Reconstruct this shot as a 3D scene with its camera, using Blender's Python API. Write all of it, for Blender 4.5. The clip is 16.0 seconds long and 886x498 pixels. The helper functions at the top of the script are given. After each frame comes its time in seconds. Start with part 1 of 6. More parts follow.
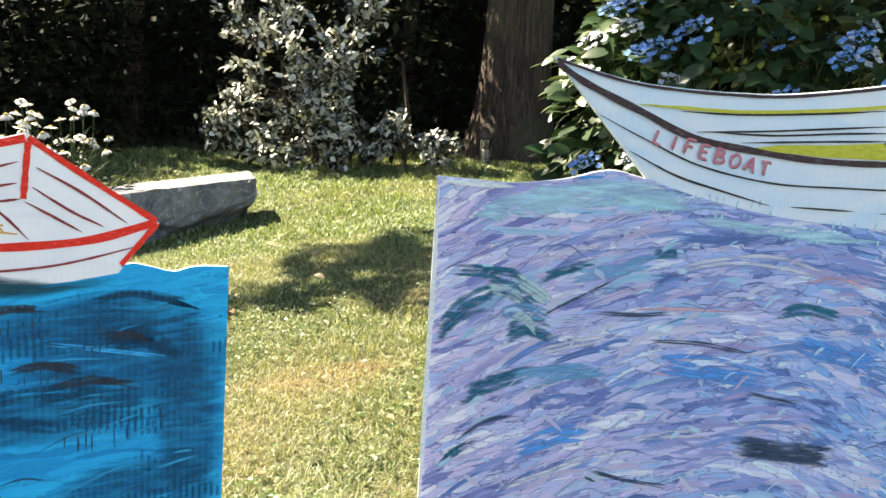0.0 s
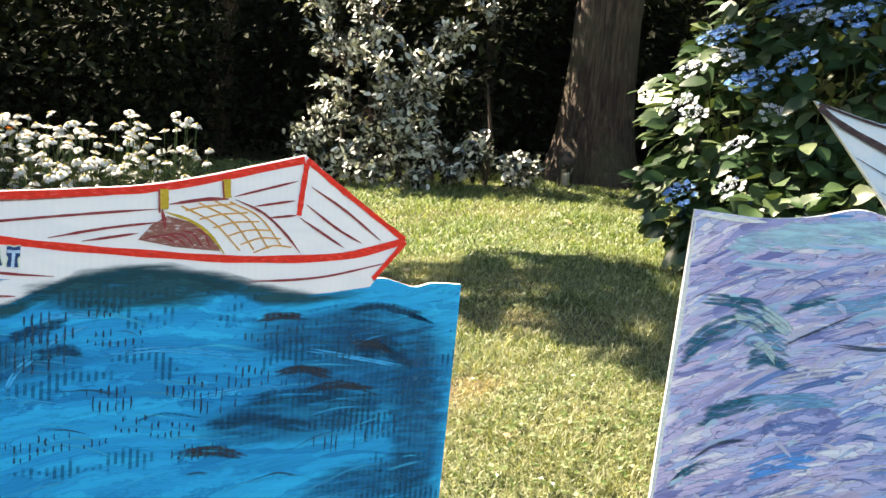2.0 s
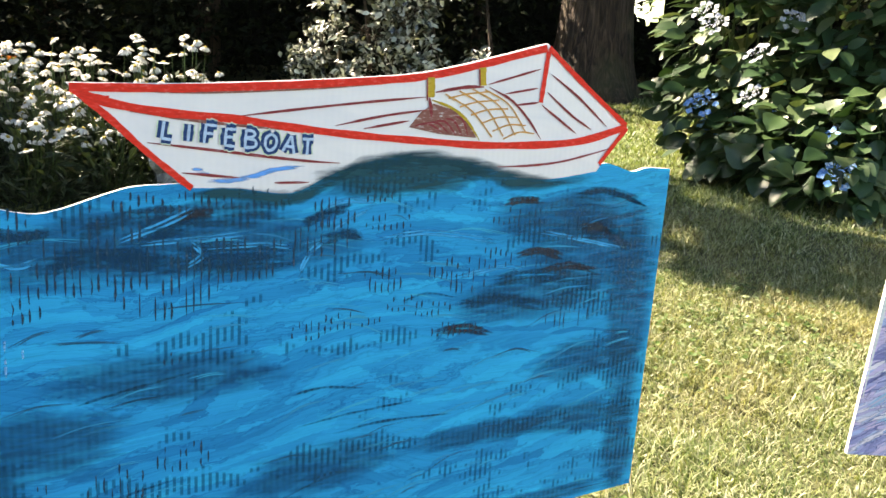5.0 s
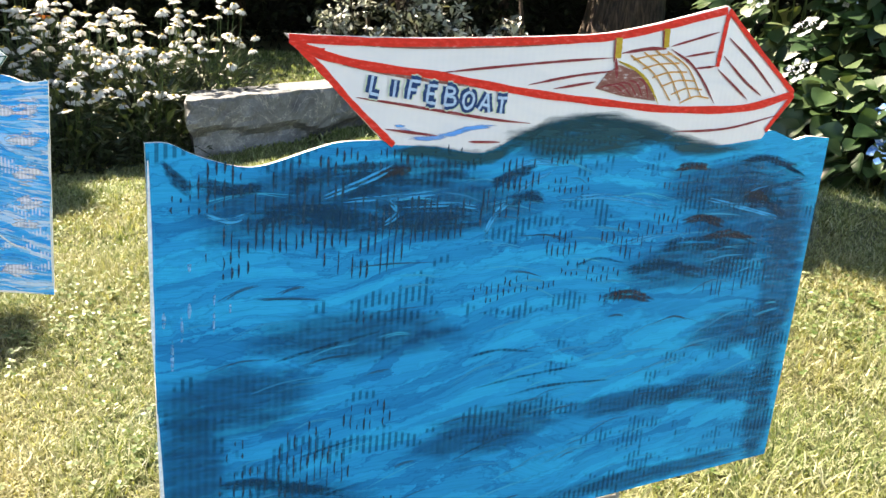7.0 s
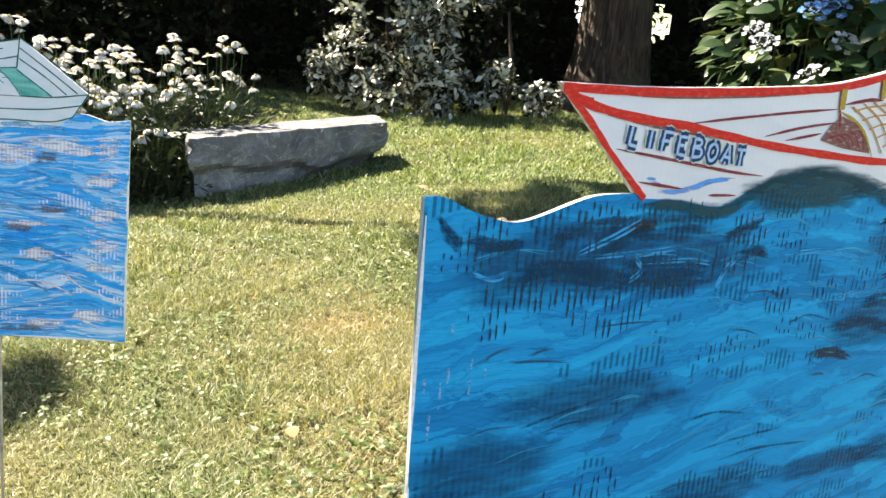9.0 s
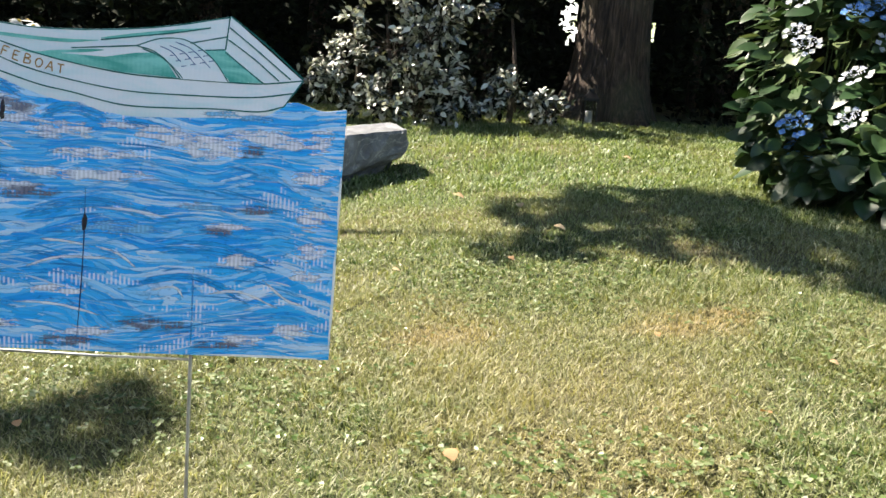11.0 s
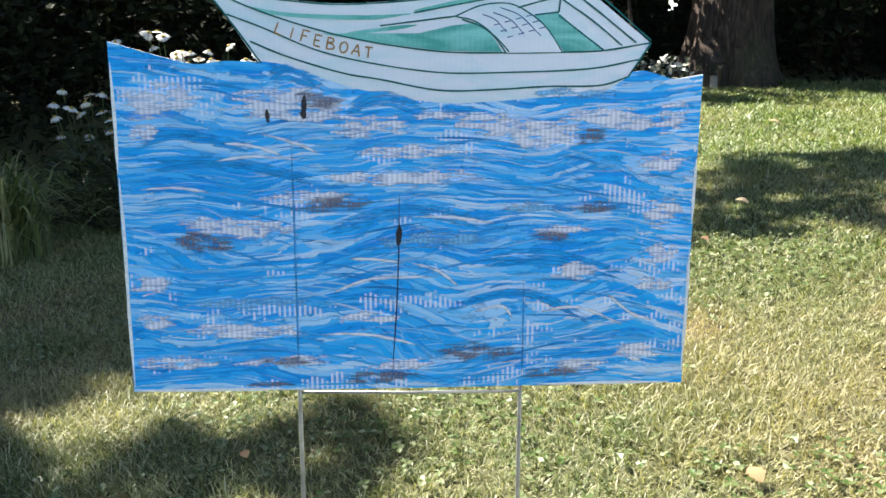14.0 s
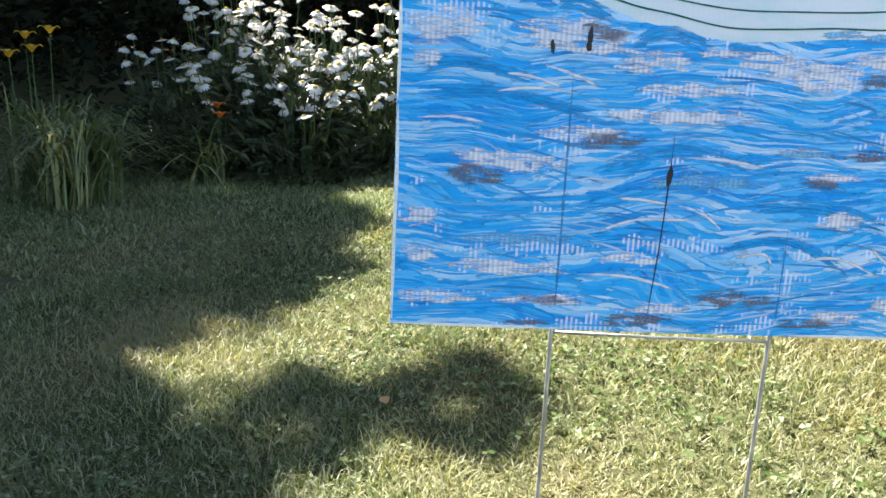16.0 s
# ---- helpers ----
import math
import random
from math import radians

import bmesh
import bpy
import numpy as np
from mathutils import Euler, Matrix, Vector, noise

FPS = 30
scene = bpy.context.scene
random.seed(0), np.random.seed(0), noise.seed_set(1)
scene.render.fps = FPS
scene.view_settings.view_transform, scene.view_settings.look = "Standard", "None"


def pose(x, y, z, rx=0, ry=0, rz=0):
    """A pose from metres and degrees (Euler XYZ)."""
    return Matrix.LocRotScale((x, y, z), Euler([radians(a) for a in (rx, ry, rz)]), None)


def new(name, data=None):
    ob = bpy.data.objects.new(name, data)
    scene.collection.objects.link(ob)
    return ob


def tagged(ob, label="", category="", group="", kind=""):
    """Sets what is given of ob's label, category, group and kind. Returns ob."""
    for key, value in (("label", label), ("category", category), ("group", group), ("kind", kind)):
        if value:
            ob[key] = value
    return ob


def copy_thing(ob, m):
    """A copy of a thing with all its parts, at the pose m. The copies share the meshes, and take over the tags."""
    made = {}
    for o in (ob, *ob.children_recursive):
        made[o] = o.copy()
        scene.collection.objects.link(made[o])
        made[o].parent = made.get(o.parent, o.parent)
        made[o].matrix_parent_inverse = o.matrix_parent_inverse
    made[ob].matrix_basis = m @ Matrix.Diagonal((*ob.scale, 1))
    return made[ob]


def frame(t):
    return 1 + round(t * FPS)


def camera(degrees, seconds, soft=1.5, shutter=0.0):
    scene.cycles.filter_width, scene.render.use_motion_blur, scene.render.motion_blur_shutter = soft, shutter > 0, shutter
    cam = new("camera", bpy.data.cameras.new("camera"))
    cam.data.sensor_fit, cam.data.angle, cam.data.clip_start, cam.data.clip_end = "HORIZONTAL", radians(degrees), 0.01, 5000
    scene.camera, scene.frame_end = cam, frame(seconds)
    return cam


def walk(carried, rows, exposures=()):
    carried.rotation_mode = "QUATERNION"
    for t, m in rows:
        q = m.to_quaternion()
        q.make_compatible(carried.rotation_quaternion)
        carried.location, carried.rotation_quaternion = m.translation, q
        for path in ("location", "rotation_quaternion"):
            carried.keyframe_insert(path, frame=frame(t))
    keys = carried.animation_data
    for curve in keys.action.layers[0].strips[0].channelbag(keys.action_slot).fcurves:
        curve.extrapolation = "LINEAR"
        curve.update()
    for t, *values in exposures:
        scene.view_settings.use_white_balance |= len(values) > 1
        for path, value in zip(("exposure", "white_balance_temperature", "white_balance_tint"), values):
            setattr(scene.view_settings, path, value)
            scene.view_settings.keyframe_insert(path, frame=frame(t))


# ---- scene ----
cam = camera(55.1, 16.0)
METRES, EYE, TILT, LEAN, TURN = 1.82, 0.9, 0.0, 0.0, 0.0
ROWS = [
    (0.0, 0.0, 0.0, 0.0, 0.49, -8.62, -3.21),
    (0.5, -0.0239, -0.0049, 0.0005, 1.94, -9.81, -2.89),
    (1.0, -0.0414, -0.0119, -0.0005, 3.96, -8.95, -3.83),
    (1.5, -0.0587, -0.0231, 0.0019, 3.59, -7.84, -3.12),
    (2.0, -0.0799, -0.0274, -0.0004, 4.92, -7.61, -5.03),
    (2.5, -0.1069, -0.0247, -0.0039, 3.01, -8.55, -4.73),
    (3.0, -0.1229, -0.0347, -0.0079, 2.41, -8.66, -5.49),
    (3.5, -0.144, -0.0398, -0.0094, 3.29, -8.96, -5.28),
    (4.0, -0.165, -0.0517, -0.0209, 2.73, -11.53, -4.34),
    (4.5, -0.1822, -0.0576, -0.0236, 3.12, -12.27, -3.45),
    (7.0, -0.272, -0.0609, -0.0345, 4.21, -14.63, -4.63),
    (7.5, -0.2945, -0.0596, -0.0361, 2.33, -13.67, -5.35),
    (8.0, -0.3124, -0.0537, -0.0382, 2.05, -12.39, -6.33),
    (8.5, -0.3354, -0.0533, -0.0379, 2.6, -12.08, -5.53),
    (11.0, -0.591, 0.0175, -0.0819, -0.59, -10.81, -5.15),
    (11.5, -0.618, 0.0258, -0.0889, 1.0, -11.41, -5.99),
    (12.0, -0.653, 0.0306, -0.093, 2.04, -11.28, -6.1),
    (12.5, -0.6928, 0.0425, -0.0986, 0.83, -9.86, -5.72),
    (13.0, -0.7342, 0.0702, -0.1051, 2.24, -9.17, -3.43),
    (13.5, -0.7503, 0.1048, -0.0955, 5.11, -10.15, 0.42),
    (14.0, -0.7637, 0.125, -0.1013, 4.49, -12.04, -0.18),
    (14.5, -0.7834, 0.1288, -0.1156, 1.71, -13.72, -2.09),
    (15.0, -0.8173, 0.1258, -0.119, 1.91, -13.58, -2.32),
    (15.5, -0.8558, 0.12, -0.1202, 3.41, -13.61, -2.81),
    (16.0, -0.9103, 0.1169, -0.124, 5.89, -14.23, -2.58),
]
walk(cam, [(t, pose(0, 0, EYE, TILT, LEAN, TURN) @ pose(METRES * x, METRES * y, METRES * z, 90 + pitch, roll, yaw)) for t, x, y, z, yaw, pitch, roll in ROWS], [(0.0, 2.34, 7600.0, 10.0), (4.5, 2.40, 7950.0, 10.0), (8.5, 2.26, 7500.0, 10.0), (11.0, 1.86, 6950.0, 10.0), (13.5, 2.12, 6600.0, 10.0), (14.5, 2.02, 6550.0, 10.0), (16.0, 2.26, 6600.0, 10.0)])

# ---- world, sun ----
SUN = Vector((-0.60, 0.31, 0.74)).normalized()
world = bpy.data.worlds.new("sky")
scene.world = world
world.use_nodes = True
wn = world.node_tree.nodes
sky = wn.new("ShaderNodeTexSky")
sky.sky_type, sky.sun_disc = "NISHITA", False
sky.sun_elevation = math.asin(SUN.z)
sky.sun_rotation = math.atan2(SUN.x, SUN.y)
sky.dust_density, sky.air_density = 0.25, 1.0
wn["Background"].inputs["Strength"].default_value = 0.108
world.node_tree.links.new(sky.outputs[0], wn["Background"].inputs["Color"])
sun_data = bpy.data.lights.new("sun", "SUN")
sun_data.energy, sun_data.angle, sun_data.color = 5.0, radians(0.53), (1.0, 0.93, 0.82)
sun = new("sun", sun_data)
sun.rotation_mode = "QUATERNION"
sun.rotation_quaternion = SUN.to_track_quat("Z", "Y")


# ---- materials ----
def material(name):
    m = bpy.data.materials.new(name)
    m.use_nodes = True
    t = m.node_tree
    return m, t, t.nodes["Principled BSDF"]


def node(t, kind, links=(), **values):
    n = t.nodes.new(kind)
    for key, value in values.items():
        if key in ("noise_dimensions", "operation", "blend_type", "data_type", "wave_type", "bands_direction", "attribute_name", "feature", "distance", "voronoi_dimensions"):
            setattr(n, key, value)
        else:
            n.inputs[key.replace("_", " ")].default_value = value
    for source, target in links:
        t.links.new(source, n.inputs[target])
    return n


def ramp(t, source, stops, mode="LINEAR"):
    r = t.nodes.new("ShaderNodeValToRGB")
    r.color_ramp.interpolation = mode
    e = r.color_ramp.elements
    while len(e) < len(stops):
        e.new(0.5)
    for item, (place, colour) in zip(e, stops):
        item.position = place
        item.color = (*colour, 1) if len(colour) == 3 else colour
    t.links.new(source, r.inputs[0])
    return r.outputs[0]


def grey(v):
    return (v, v, v)


def coords(t, scale=(1, 1, 1), source="Object", turn=(0, 0, 0)):
    c = t.nodes.new("ShaderNodeTexCoord")
    m = t.nodes.new("ShaderNodeMapping")
    m.inputs["Scale"].default_value = scale
    m.inputs["Rotation"].default_value = turn
    t.links.new(c.outputs[source], m.inputs["Vector"])
    return m.outputs[0]


def noise_of(t, vector, scale, detail=4.0, rough=0.55, distortion=0.0):
    n = node(t, "ShaderNodeTexNoise", ((vector, "Vector"),), Scale=scale, Detail=detail, Roughness=rough, Distortion=distortion)
    return n.outputs["Fac"]


def mix(t, fac, a, b, blend="MIX"):
    n = t.nodes.new("ShaderNodeMix")
    n.data_type, n.blend_type = "RGBA", blend
    for value, i in ((fac, 0), (a, 6), (b, 7)):
        if isinstance(value, (int, float)):
            n.inputs[i].default_value = value
        elif isinstance(value, tuple):
            n.inputs[i].default_value = (*value, 1)
        else:
            t.links.new(value, n.inputs[i])
    return n.outputs[2]


def maths(t, operation, a, b=0.0, c=0.0):
    n = t.nodes.new("ShaderNodeMath")
    n.operation = operation
    for i, value in enumerate((a, b, c)):
        if isinstance(value, (int, float)):
            n.inputs[i].default_value = value
        else:
            t.links.new(value, n.inputs[i])
    return n.outputs[0]


def bump(t, bsdf, height, strength, distance):
    b = node(t, "ShaderNodeBump", ((height, "Height"),), Strength=strength, Distance=distance)
    t.links.new(b.outputs[0], bsdf.inputs["Normal"])


def plain(name, colour, rough=0.6, metal=0.0, vary=0.15, scale=60.0):
    m, t, b = material(name)
    f = noise_of(t, coords(t), scale)
    dark = tuple(c * (1 - vary) for c in colour)
    light = tuple(min(1, c * (1 + vary)) for c in colour)
    t.links.new(ramp(t, f, [(0.3, dark), (0.7, light)]), b.inputs["Base Color"])
    b.inputs["Roughness"].default_value, b.inputs["Metallic"].default_value = rough, metal
    bump(t, b, f, 0.15, 0.002)
    return m


def foliage(name, stops, rough=0.45, through_light=0.3, specular=0.5, patch=None, by="island", glow_tint=(1.0, 1.0, 0.45)):
    """Leaves and blades: each its own tint, light shining through. patch: (colour, scale, from, to) of drier areas."""
    m, t, b = material(name)
    if by == "island":
        source = t.nodes.new("ShaderNodeNewGeometry").outputs["Random Per Island"]
    else:
        source = t.nodes.new("ShaderNodeObjectInfo").outputs["Random"]
    colour = ramp(t, source, stops)
    if patch:
        dry, scale, low, high = patch
        f = noise_of(t, coords(t), scale, 3.0)
        sep = t.nodes.new("ShaderNodeSeparateXYZ")
        t.links.new(coords(t), sep.inputs[0])
        trodden = ramp(t, maths(t, "MULTIPLY", sep.outputs[1], 0.1), [(0.27, grey(1)), (0.46, grey(0.3))])
        fresh = mix(t, 1.0, colour, (0.80, 1.0, 0.85), "MULTIPLY")
        colour = mix(t, trodden, fresh, colour)
        area = maths(t, "MULTIPLY", trodden, ramp(t, f, [(low, grey(0)), (high, grey(1))]))
        for bx, by, wide in ((-1.0, 2.25, 3.2), (-0.35, 2.25, 2.8), (-0.2, 2.34, 4.0)):
            dx, dy = maths(t, "SUBTRACT", sep.outputs[0], bx), maths(t, "MULTIPLY", maths(t, "SUBTRACT", sep.outputs[1], by), 1.6)
            far = maths(t, "SQRT", maths(t, "ADD", maths(t, "MULTIPLY", dx, dx), maths(t, "MULTIPLY", dy, dy)))
            bare = ramp(t, maths(t, "ADD", maths(t, "MULTIPLY", far, wide), maths(t, "MULTIPLY_ADD", noise_of(t, coords(t), 14.0, 3.0), 0.9, -0.45)), [(0.15, grey(0.75)), (0.6, grey(0))])
            colour = mix(t, bare, colour, mix(t, 0.7, colour, (0.50, 0.33, 0.19)))
        colour = mix(t, area, colour, mix(t, 0.65, colour, dry))
    else:
        f = noise_of(t, coords(t), 35.0, 3.0)
        colour = mix(t, 0.35, colour, ramp(t, f, [(0.3, grey(0.25)), (0.7, grey(1))]), "MULTIPLY")
    t.links.new(colour, b.inputs["Base Color"])
    b.inputs["Roughness"].default_value = rough
    b.inputs["Specular IOR Level"].default_value = specular
    glow = t.nodes.new("ShaderNodeBsdfTranslucent")
    t.links.new(mix(t, 1.0, colour, glow_tint, "MULTIPLY"), glow.inputs["Color"])
    both = t.nodes.new("ShaderNodeMixShader")
    both.inputs[0].default_value = through_light
    t.links.new(b.outputs[0], both.inputs[1])
    t.links.new(glow.outputs[0], both.inputs[2])
    t.links.new(both.outputs[0], t.nodes["Material Output"].inputs["Surface"])
    return m


def fluted(t, pitch, across, along):
    """Coordinates that step from flute to flute, so that paint catches each one for a length of its own; and the flutes' ridges."""
    sep = t.nodes.new("ShaderNodeSeparateXYZ")
    t.links.new(coords(t), sep.inputs[0])
    step = maths(t, "FLOOR", maths(t, "DIVIDE", sep.outputs[0], pitch))
    both = t.nodes.new("ShaderNodeCombineXYZ")
    t.links.new(maths(t, "MULTIPLY", step, across), both.inputs[0])
    t.links.new(maths(t, "MULTIPLY", sep.outputs[2], along), both.inputs[2])
    ridge = maths(t, "SINE", maths(t, "MULTIPLY", sep.outputs[0], 2 * math.pi / pitch))
    return both.outputs[0], maths(t, "MULTIPLY_ADD", ridge, 0.5, 0.5)


def arched(t, scale, turn, bend):
    """Stretched coordinates whose streaks rise and fall in long arcs."""
    c = coords(t, (1, 1, 1), turn=(0, turn, 0))
    sep = t.nodes.new("ShaderNodeSeparateXYZ")
    t.links.new(c, sep.inputs[0])
    sway = noise_of(t, coords(t, (4.5, 1, 7)), 1.0, 1.0)
    both = t.nodes.new("ShaderNodeCombineXYZ")
    t.links.new(maths(t, "MULTIPLY", sep.outputs[0], scale[0]), both.inputs[0])
    t.links.new(maths(t, "MULTIPLY", maths(t, "MULTIPLY_ADD", sway, bend, sep.outputs[2]), scale[1]), both.inputs[2])
    return both.outputs[0]


def dabs(t, scale, curve, bend, wobble):
    """Overlapping brush dabs laid along curved sweeps: each dab's own value, and the distance to its rim."""
    sep = t.nodes.new("ShaderNodeSeparateXYZ")
    t.links.new(coords(t), sep.inputs[0])
    x = sep.outputs[0]
    sweep = maths(t, "MULTIPLY", x, maths(t, "MULTIPLY_ADD", x, curve[1], curve[0]))
    sway = noise_of(t, coords(t, (5, 1, 8)), 1.0, 1.0)
    z = maths(t, "MULTIPLY_ADD", sway, bend, maths(t, "SUBTRACT", sep.outputs[2], sweep))
    flow = t.nodes.new("ShaderNodeCombineXYZ")
    t.links.new(maths(t, "MULTIPLY", x, scale[0]), flow.inputs[0])
    t.links.new(maths(t, "MULTIPLY", z, scale[1]), flow.inputs[2])
    ragged = node(t, "ShaderNodeTexNoise", ((coords(t, (55, 1, 120)), "Vector"),), Scale=1.0, Detail=3.0, Roughness=0.6)
    push = t.nodes.new("ShaderNodeVectorMath")
    push.operation = "MULTIPLY_ADD"
    t.links.new(ragged.outputs["Color"], push.inputs[0])
    push.inputs[1].default_value = (wobble, 0.0, wobble)
    t.links.new(flow.outputs[0], push.inputs[2])
    cell = node(t, "ShaderNodeTexVoronoi", ((push.outputs[0], "Vector"),), Scale=1.0)
    rim = node(t, "ShaderNodeTexVoronoi", ((push.outputs[0], "Vector"),), Scale=1.0, feature="DISTANCE_TO_EDGE")
    own = t.nodes.new("ShaderNodeSeparateColor")
    t.links.new(cell.outputs["Color"], own.inputs[0])
    return own.outputs[0], own.outputs[1], rim.outputs["Distance"], flow.outputs[0]


def dab_paint(name, left, right, curve=(0.0, 0.0), bend=0.05, large=(14, 75), small=(42, 170), rim_dark=0.6, spread=(0.1, 0.5), bristle=0.35, relief=0.8, streaks=0.0, pale=(0.7, 0.72, 0.88), gloss=0.18, ticks=None):
    """Thick acrylic in dabs of two sizes; the palette runs from left to right along the board."""
    m, t, b = material(name)
    own, other, rim, flow = dabs(t, large, curve, bend, 0.9)
    own2, other2, rim2, flow2 = dabs(t, small, (curve[0] * 1.15, curve[1] * 1.1), bend, 1.1)
    sep = t.nodes.new("ShaderNodeSeparateXYZ")
    t.links.new(coords(t), sep.inputs[0])
    fine = noise_of(t, arched(t, (30, 640), 0.0, bend), 1.0, 3.0, 0.65, 0.3)
    broad = noise_of(t, coords(t, (7, 1, 14)), 1.0, 3.0, 0.5, 0.4)
    across = ramp(t, maths(t, "MULTIPLY_ADD", broad, 0.5, maths(t, "SUBTRACT", sep.outputs[0], 0.25)), [(spread[0], grey(0)), (spread[1], grey(1))])
    value = mix(t, 0.58, own, own2)
    colour = mix(t, across, ramp(t, value, left), ramp(t, value, right))
    if streaks:
        comb = noise_of(t, arched(t, (9, 330), 0.0, bend), 1.0, 4.0, 0.6, 0.12)
        comb = maths(t, "MULTIPLY", ramp(t, comb, [(0.56, grey(0)), (0.68, grey(1))]), ramp(t, broad, [(0.35, grey(0.15)), (0.6, grey(1))]))
        colour = mix(t, maths(t, "MULTIPLY", comb, streaks), colour, pale)
    line = maths(t, "MULTIPLY", ramp(t, rim2, [(0.0, grey(1)), (0.05, grey(0))]), ramp(t, other2, [(0.35, grey(0)), (0.6, grey(1))]))
    line = maths(t, "MAXIMUM", line, maths(t, "MULTIPLY", ramp(t, rim, [(0.0, grey(1)), (0.035, grey(0))]), ramp(t, other, [(0.3, grey(0)), (0.5, grey(1))])))
    colour = mix(t, maths(t, "MULTIPLY", line, rim_dark), colour, mix(t, 1.0, colour, (0.22, 0.26, 0.42), "MULTIPLY"))
    colour = mix(t, bristle, colour, ramp(t, fine, [(0.3, grey(0.45)), (0.55, grey(1))]), "MULTIPLY")
    cells, ridge = fluted(t, 0.0054, 0.31, 75.0)
    if ticks:
        amount, tick_colour, low = ticks
        area = noise_of(t, coords(t, (8, 1, 26)), 1.0, 3.0, 0.5, 0.3)
        caught = ramp(t, maths(t, "MULTIPLY_ADD", noise_of(t, cells, 1.0, 2.0), 0.55, area), [(low, grey(0)), (low + 0.05, grey(1))])
        caught = maths(t, "MULTIPLY", caught, ramp(t, ridge, [(0.45, grey(0.1)), (0.7, grey(1))]))
        colour = mix(t, maths(t, "MULTIPLY", caught, amount), colour, tick_colour)
    t.links.new(colour, b.inputs["Base Color"])
    b.inputs["Roughness"].default_value = 0.5
    b.inputs["Specular IOR Level"].default_value = gloss
    bump(t, b, maths(t, "MULTIPLY_ADD", own2, 0.8, maths(t, "MULTIPLY_ADD", fine, 0.5, own)), relief, 0.0014)
    return m


def soft_paint(name, colour, hatch=0.0, pitch=0.0054, rough=0.5, soft=(0.30, 0.48), broken=4.0):
    """Paint that thins out towards its rim by the mesh's own density values."""
    m, t, b = material(name)
    a = node(t, "ShaderNodeAttribute", attribute_name="cover")
    f = noise_of(t, coords(t, (25, 1, 120)), 1.0, 5.0, 0.6, 0.6)
    t.links.new(mix(t, f, tuple(c * 0.75 for c in colour), tuple(min(0.9, c * 1.25) for c in colour)), b.inputs["Base Color"])
    b.inputs["Roughness"].default_value = rough
    b.inputs["Specular IOR Level"].default_value = 0.18
    ragged = noise_of(t, coords(t, (30, 1, 210)), 1.0, 6.0, 0.62, 0.5)
    if hatch:
        cells, ridge = fluted(t, pitch, 0.37, 75.0)
        ragged = maths(t, "MULTIPLY_ADD", noise_of(t, cells, 1.0, 2.0), hatch, maths(t, "MULTIPLY", ragged, 1 - hatch))
    cover = maths(t, "ADD", maths(t, "MULTIPLY", a.outputs["Fac"], 0.72), maths(t, "MULTIPLY_ADD", ragged, broken, 0.02 - 0.53 * broken))
    cover = ramp(t, cover, [(soft[0], grey(0)), (soft[1], grey(0.92))])
    if hatch:
        cover = maths(t, "MULTIPLY", cover, ramp(t, ridge, [(0.3, grey(1 - hatch)), (0.7, grey(1))]))
    clear = t.nodes.new("ShaderNodeBsdfTransparent")
    both = t.nodes.new("ShaderNodeMixShader")
    t.links.new(cover, both.inputs[0])
    t.links.new(clear.outputs[0], both.inputs[1])
    t.links.new(b.outputs[0], both.inputs[2])
    t.links.new(both.outputs[0], t.nodes["Material Output"].inputs["Surface"])
    return m


def strokes_paint(name, stops):
    """Bristle marks: each takes its tone from the stroke it belongs to."""
    m, t, b = material(name)
    a = node(t, "ShaderNodeAttribute", attribute_name="tone")
    f = noise_of(t, coords(t, (60, 1, 380)), 1.0, 4.0, 0.65, 0.5)
    colour = ramp(t, a.outputs["Fac"], stops)
    t.links.new(mix(t, 0.3, colour, ramp(t, f, [(0.3, grey(0.45)), (0.7, grey(1))]), "MULTIPLY"), b.inputs["Base Color"])
    b.inputs["Roughness"].default_value = 0.5
    b.inputs["Specular IOR Level"].default_value = 0.25
    bump(t, b, f, 0.8, 0.0015)
    return m


def crayon(name, colour, rough=0.6, gaps=0.16):
    """A waxy line with gaps of white showing along it."""
    m, t, b = material(name)
    f = noise_of(t, coords(t, (150, 1, 420)), 1.0, 4.0, 0.65)
    pale = tuple(c + (0.75 - c) * gaps for c in colour)
    t.links.new(ramp(t, f, [(0.3, tuple(c * 0.7 for c in colour)), (0.55, colour), (0.75, pale)]), b.inputs["Base Color"])
    b.inputs["Roughness"].default_value = rough
    b.inputs["Specular IOR Level"].default_value = 0.2
    return m


def hull_paint(name, white, tint, low, high):
    m, t, b = material(name)
    f = noise_of(t, coords(t, (14, 1, 45)), 1.0, 5.0, 0.6, 0.6)
    sep = t.nodes.new("ShaderNodeSeparateXYZ")
    t.links.new(coords(t), sep.inputs[0])
    comb = maths(t, "SINE", maths(t, "MULTIPLY", sep.outputs[0], 2 * math.pi / 0.0054))
    f2 = maths(t, "MULTIPLY_ADD", comb, 0.015, f)
    t.links.new(ramp(t, f2, [(low, white), (high, tint)]), b.inputs["Base Color"])
    b.inputs["Roughness"].default_value = 0.38
    bump(t, b, comb, 0.05, 0.0006)
    return m


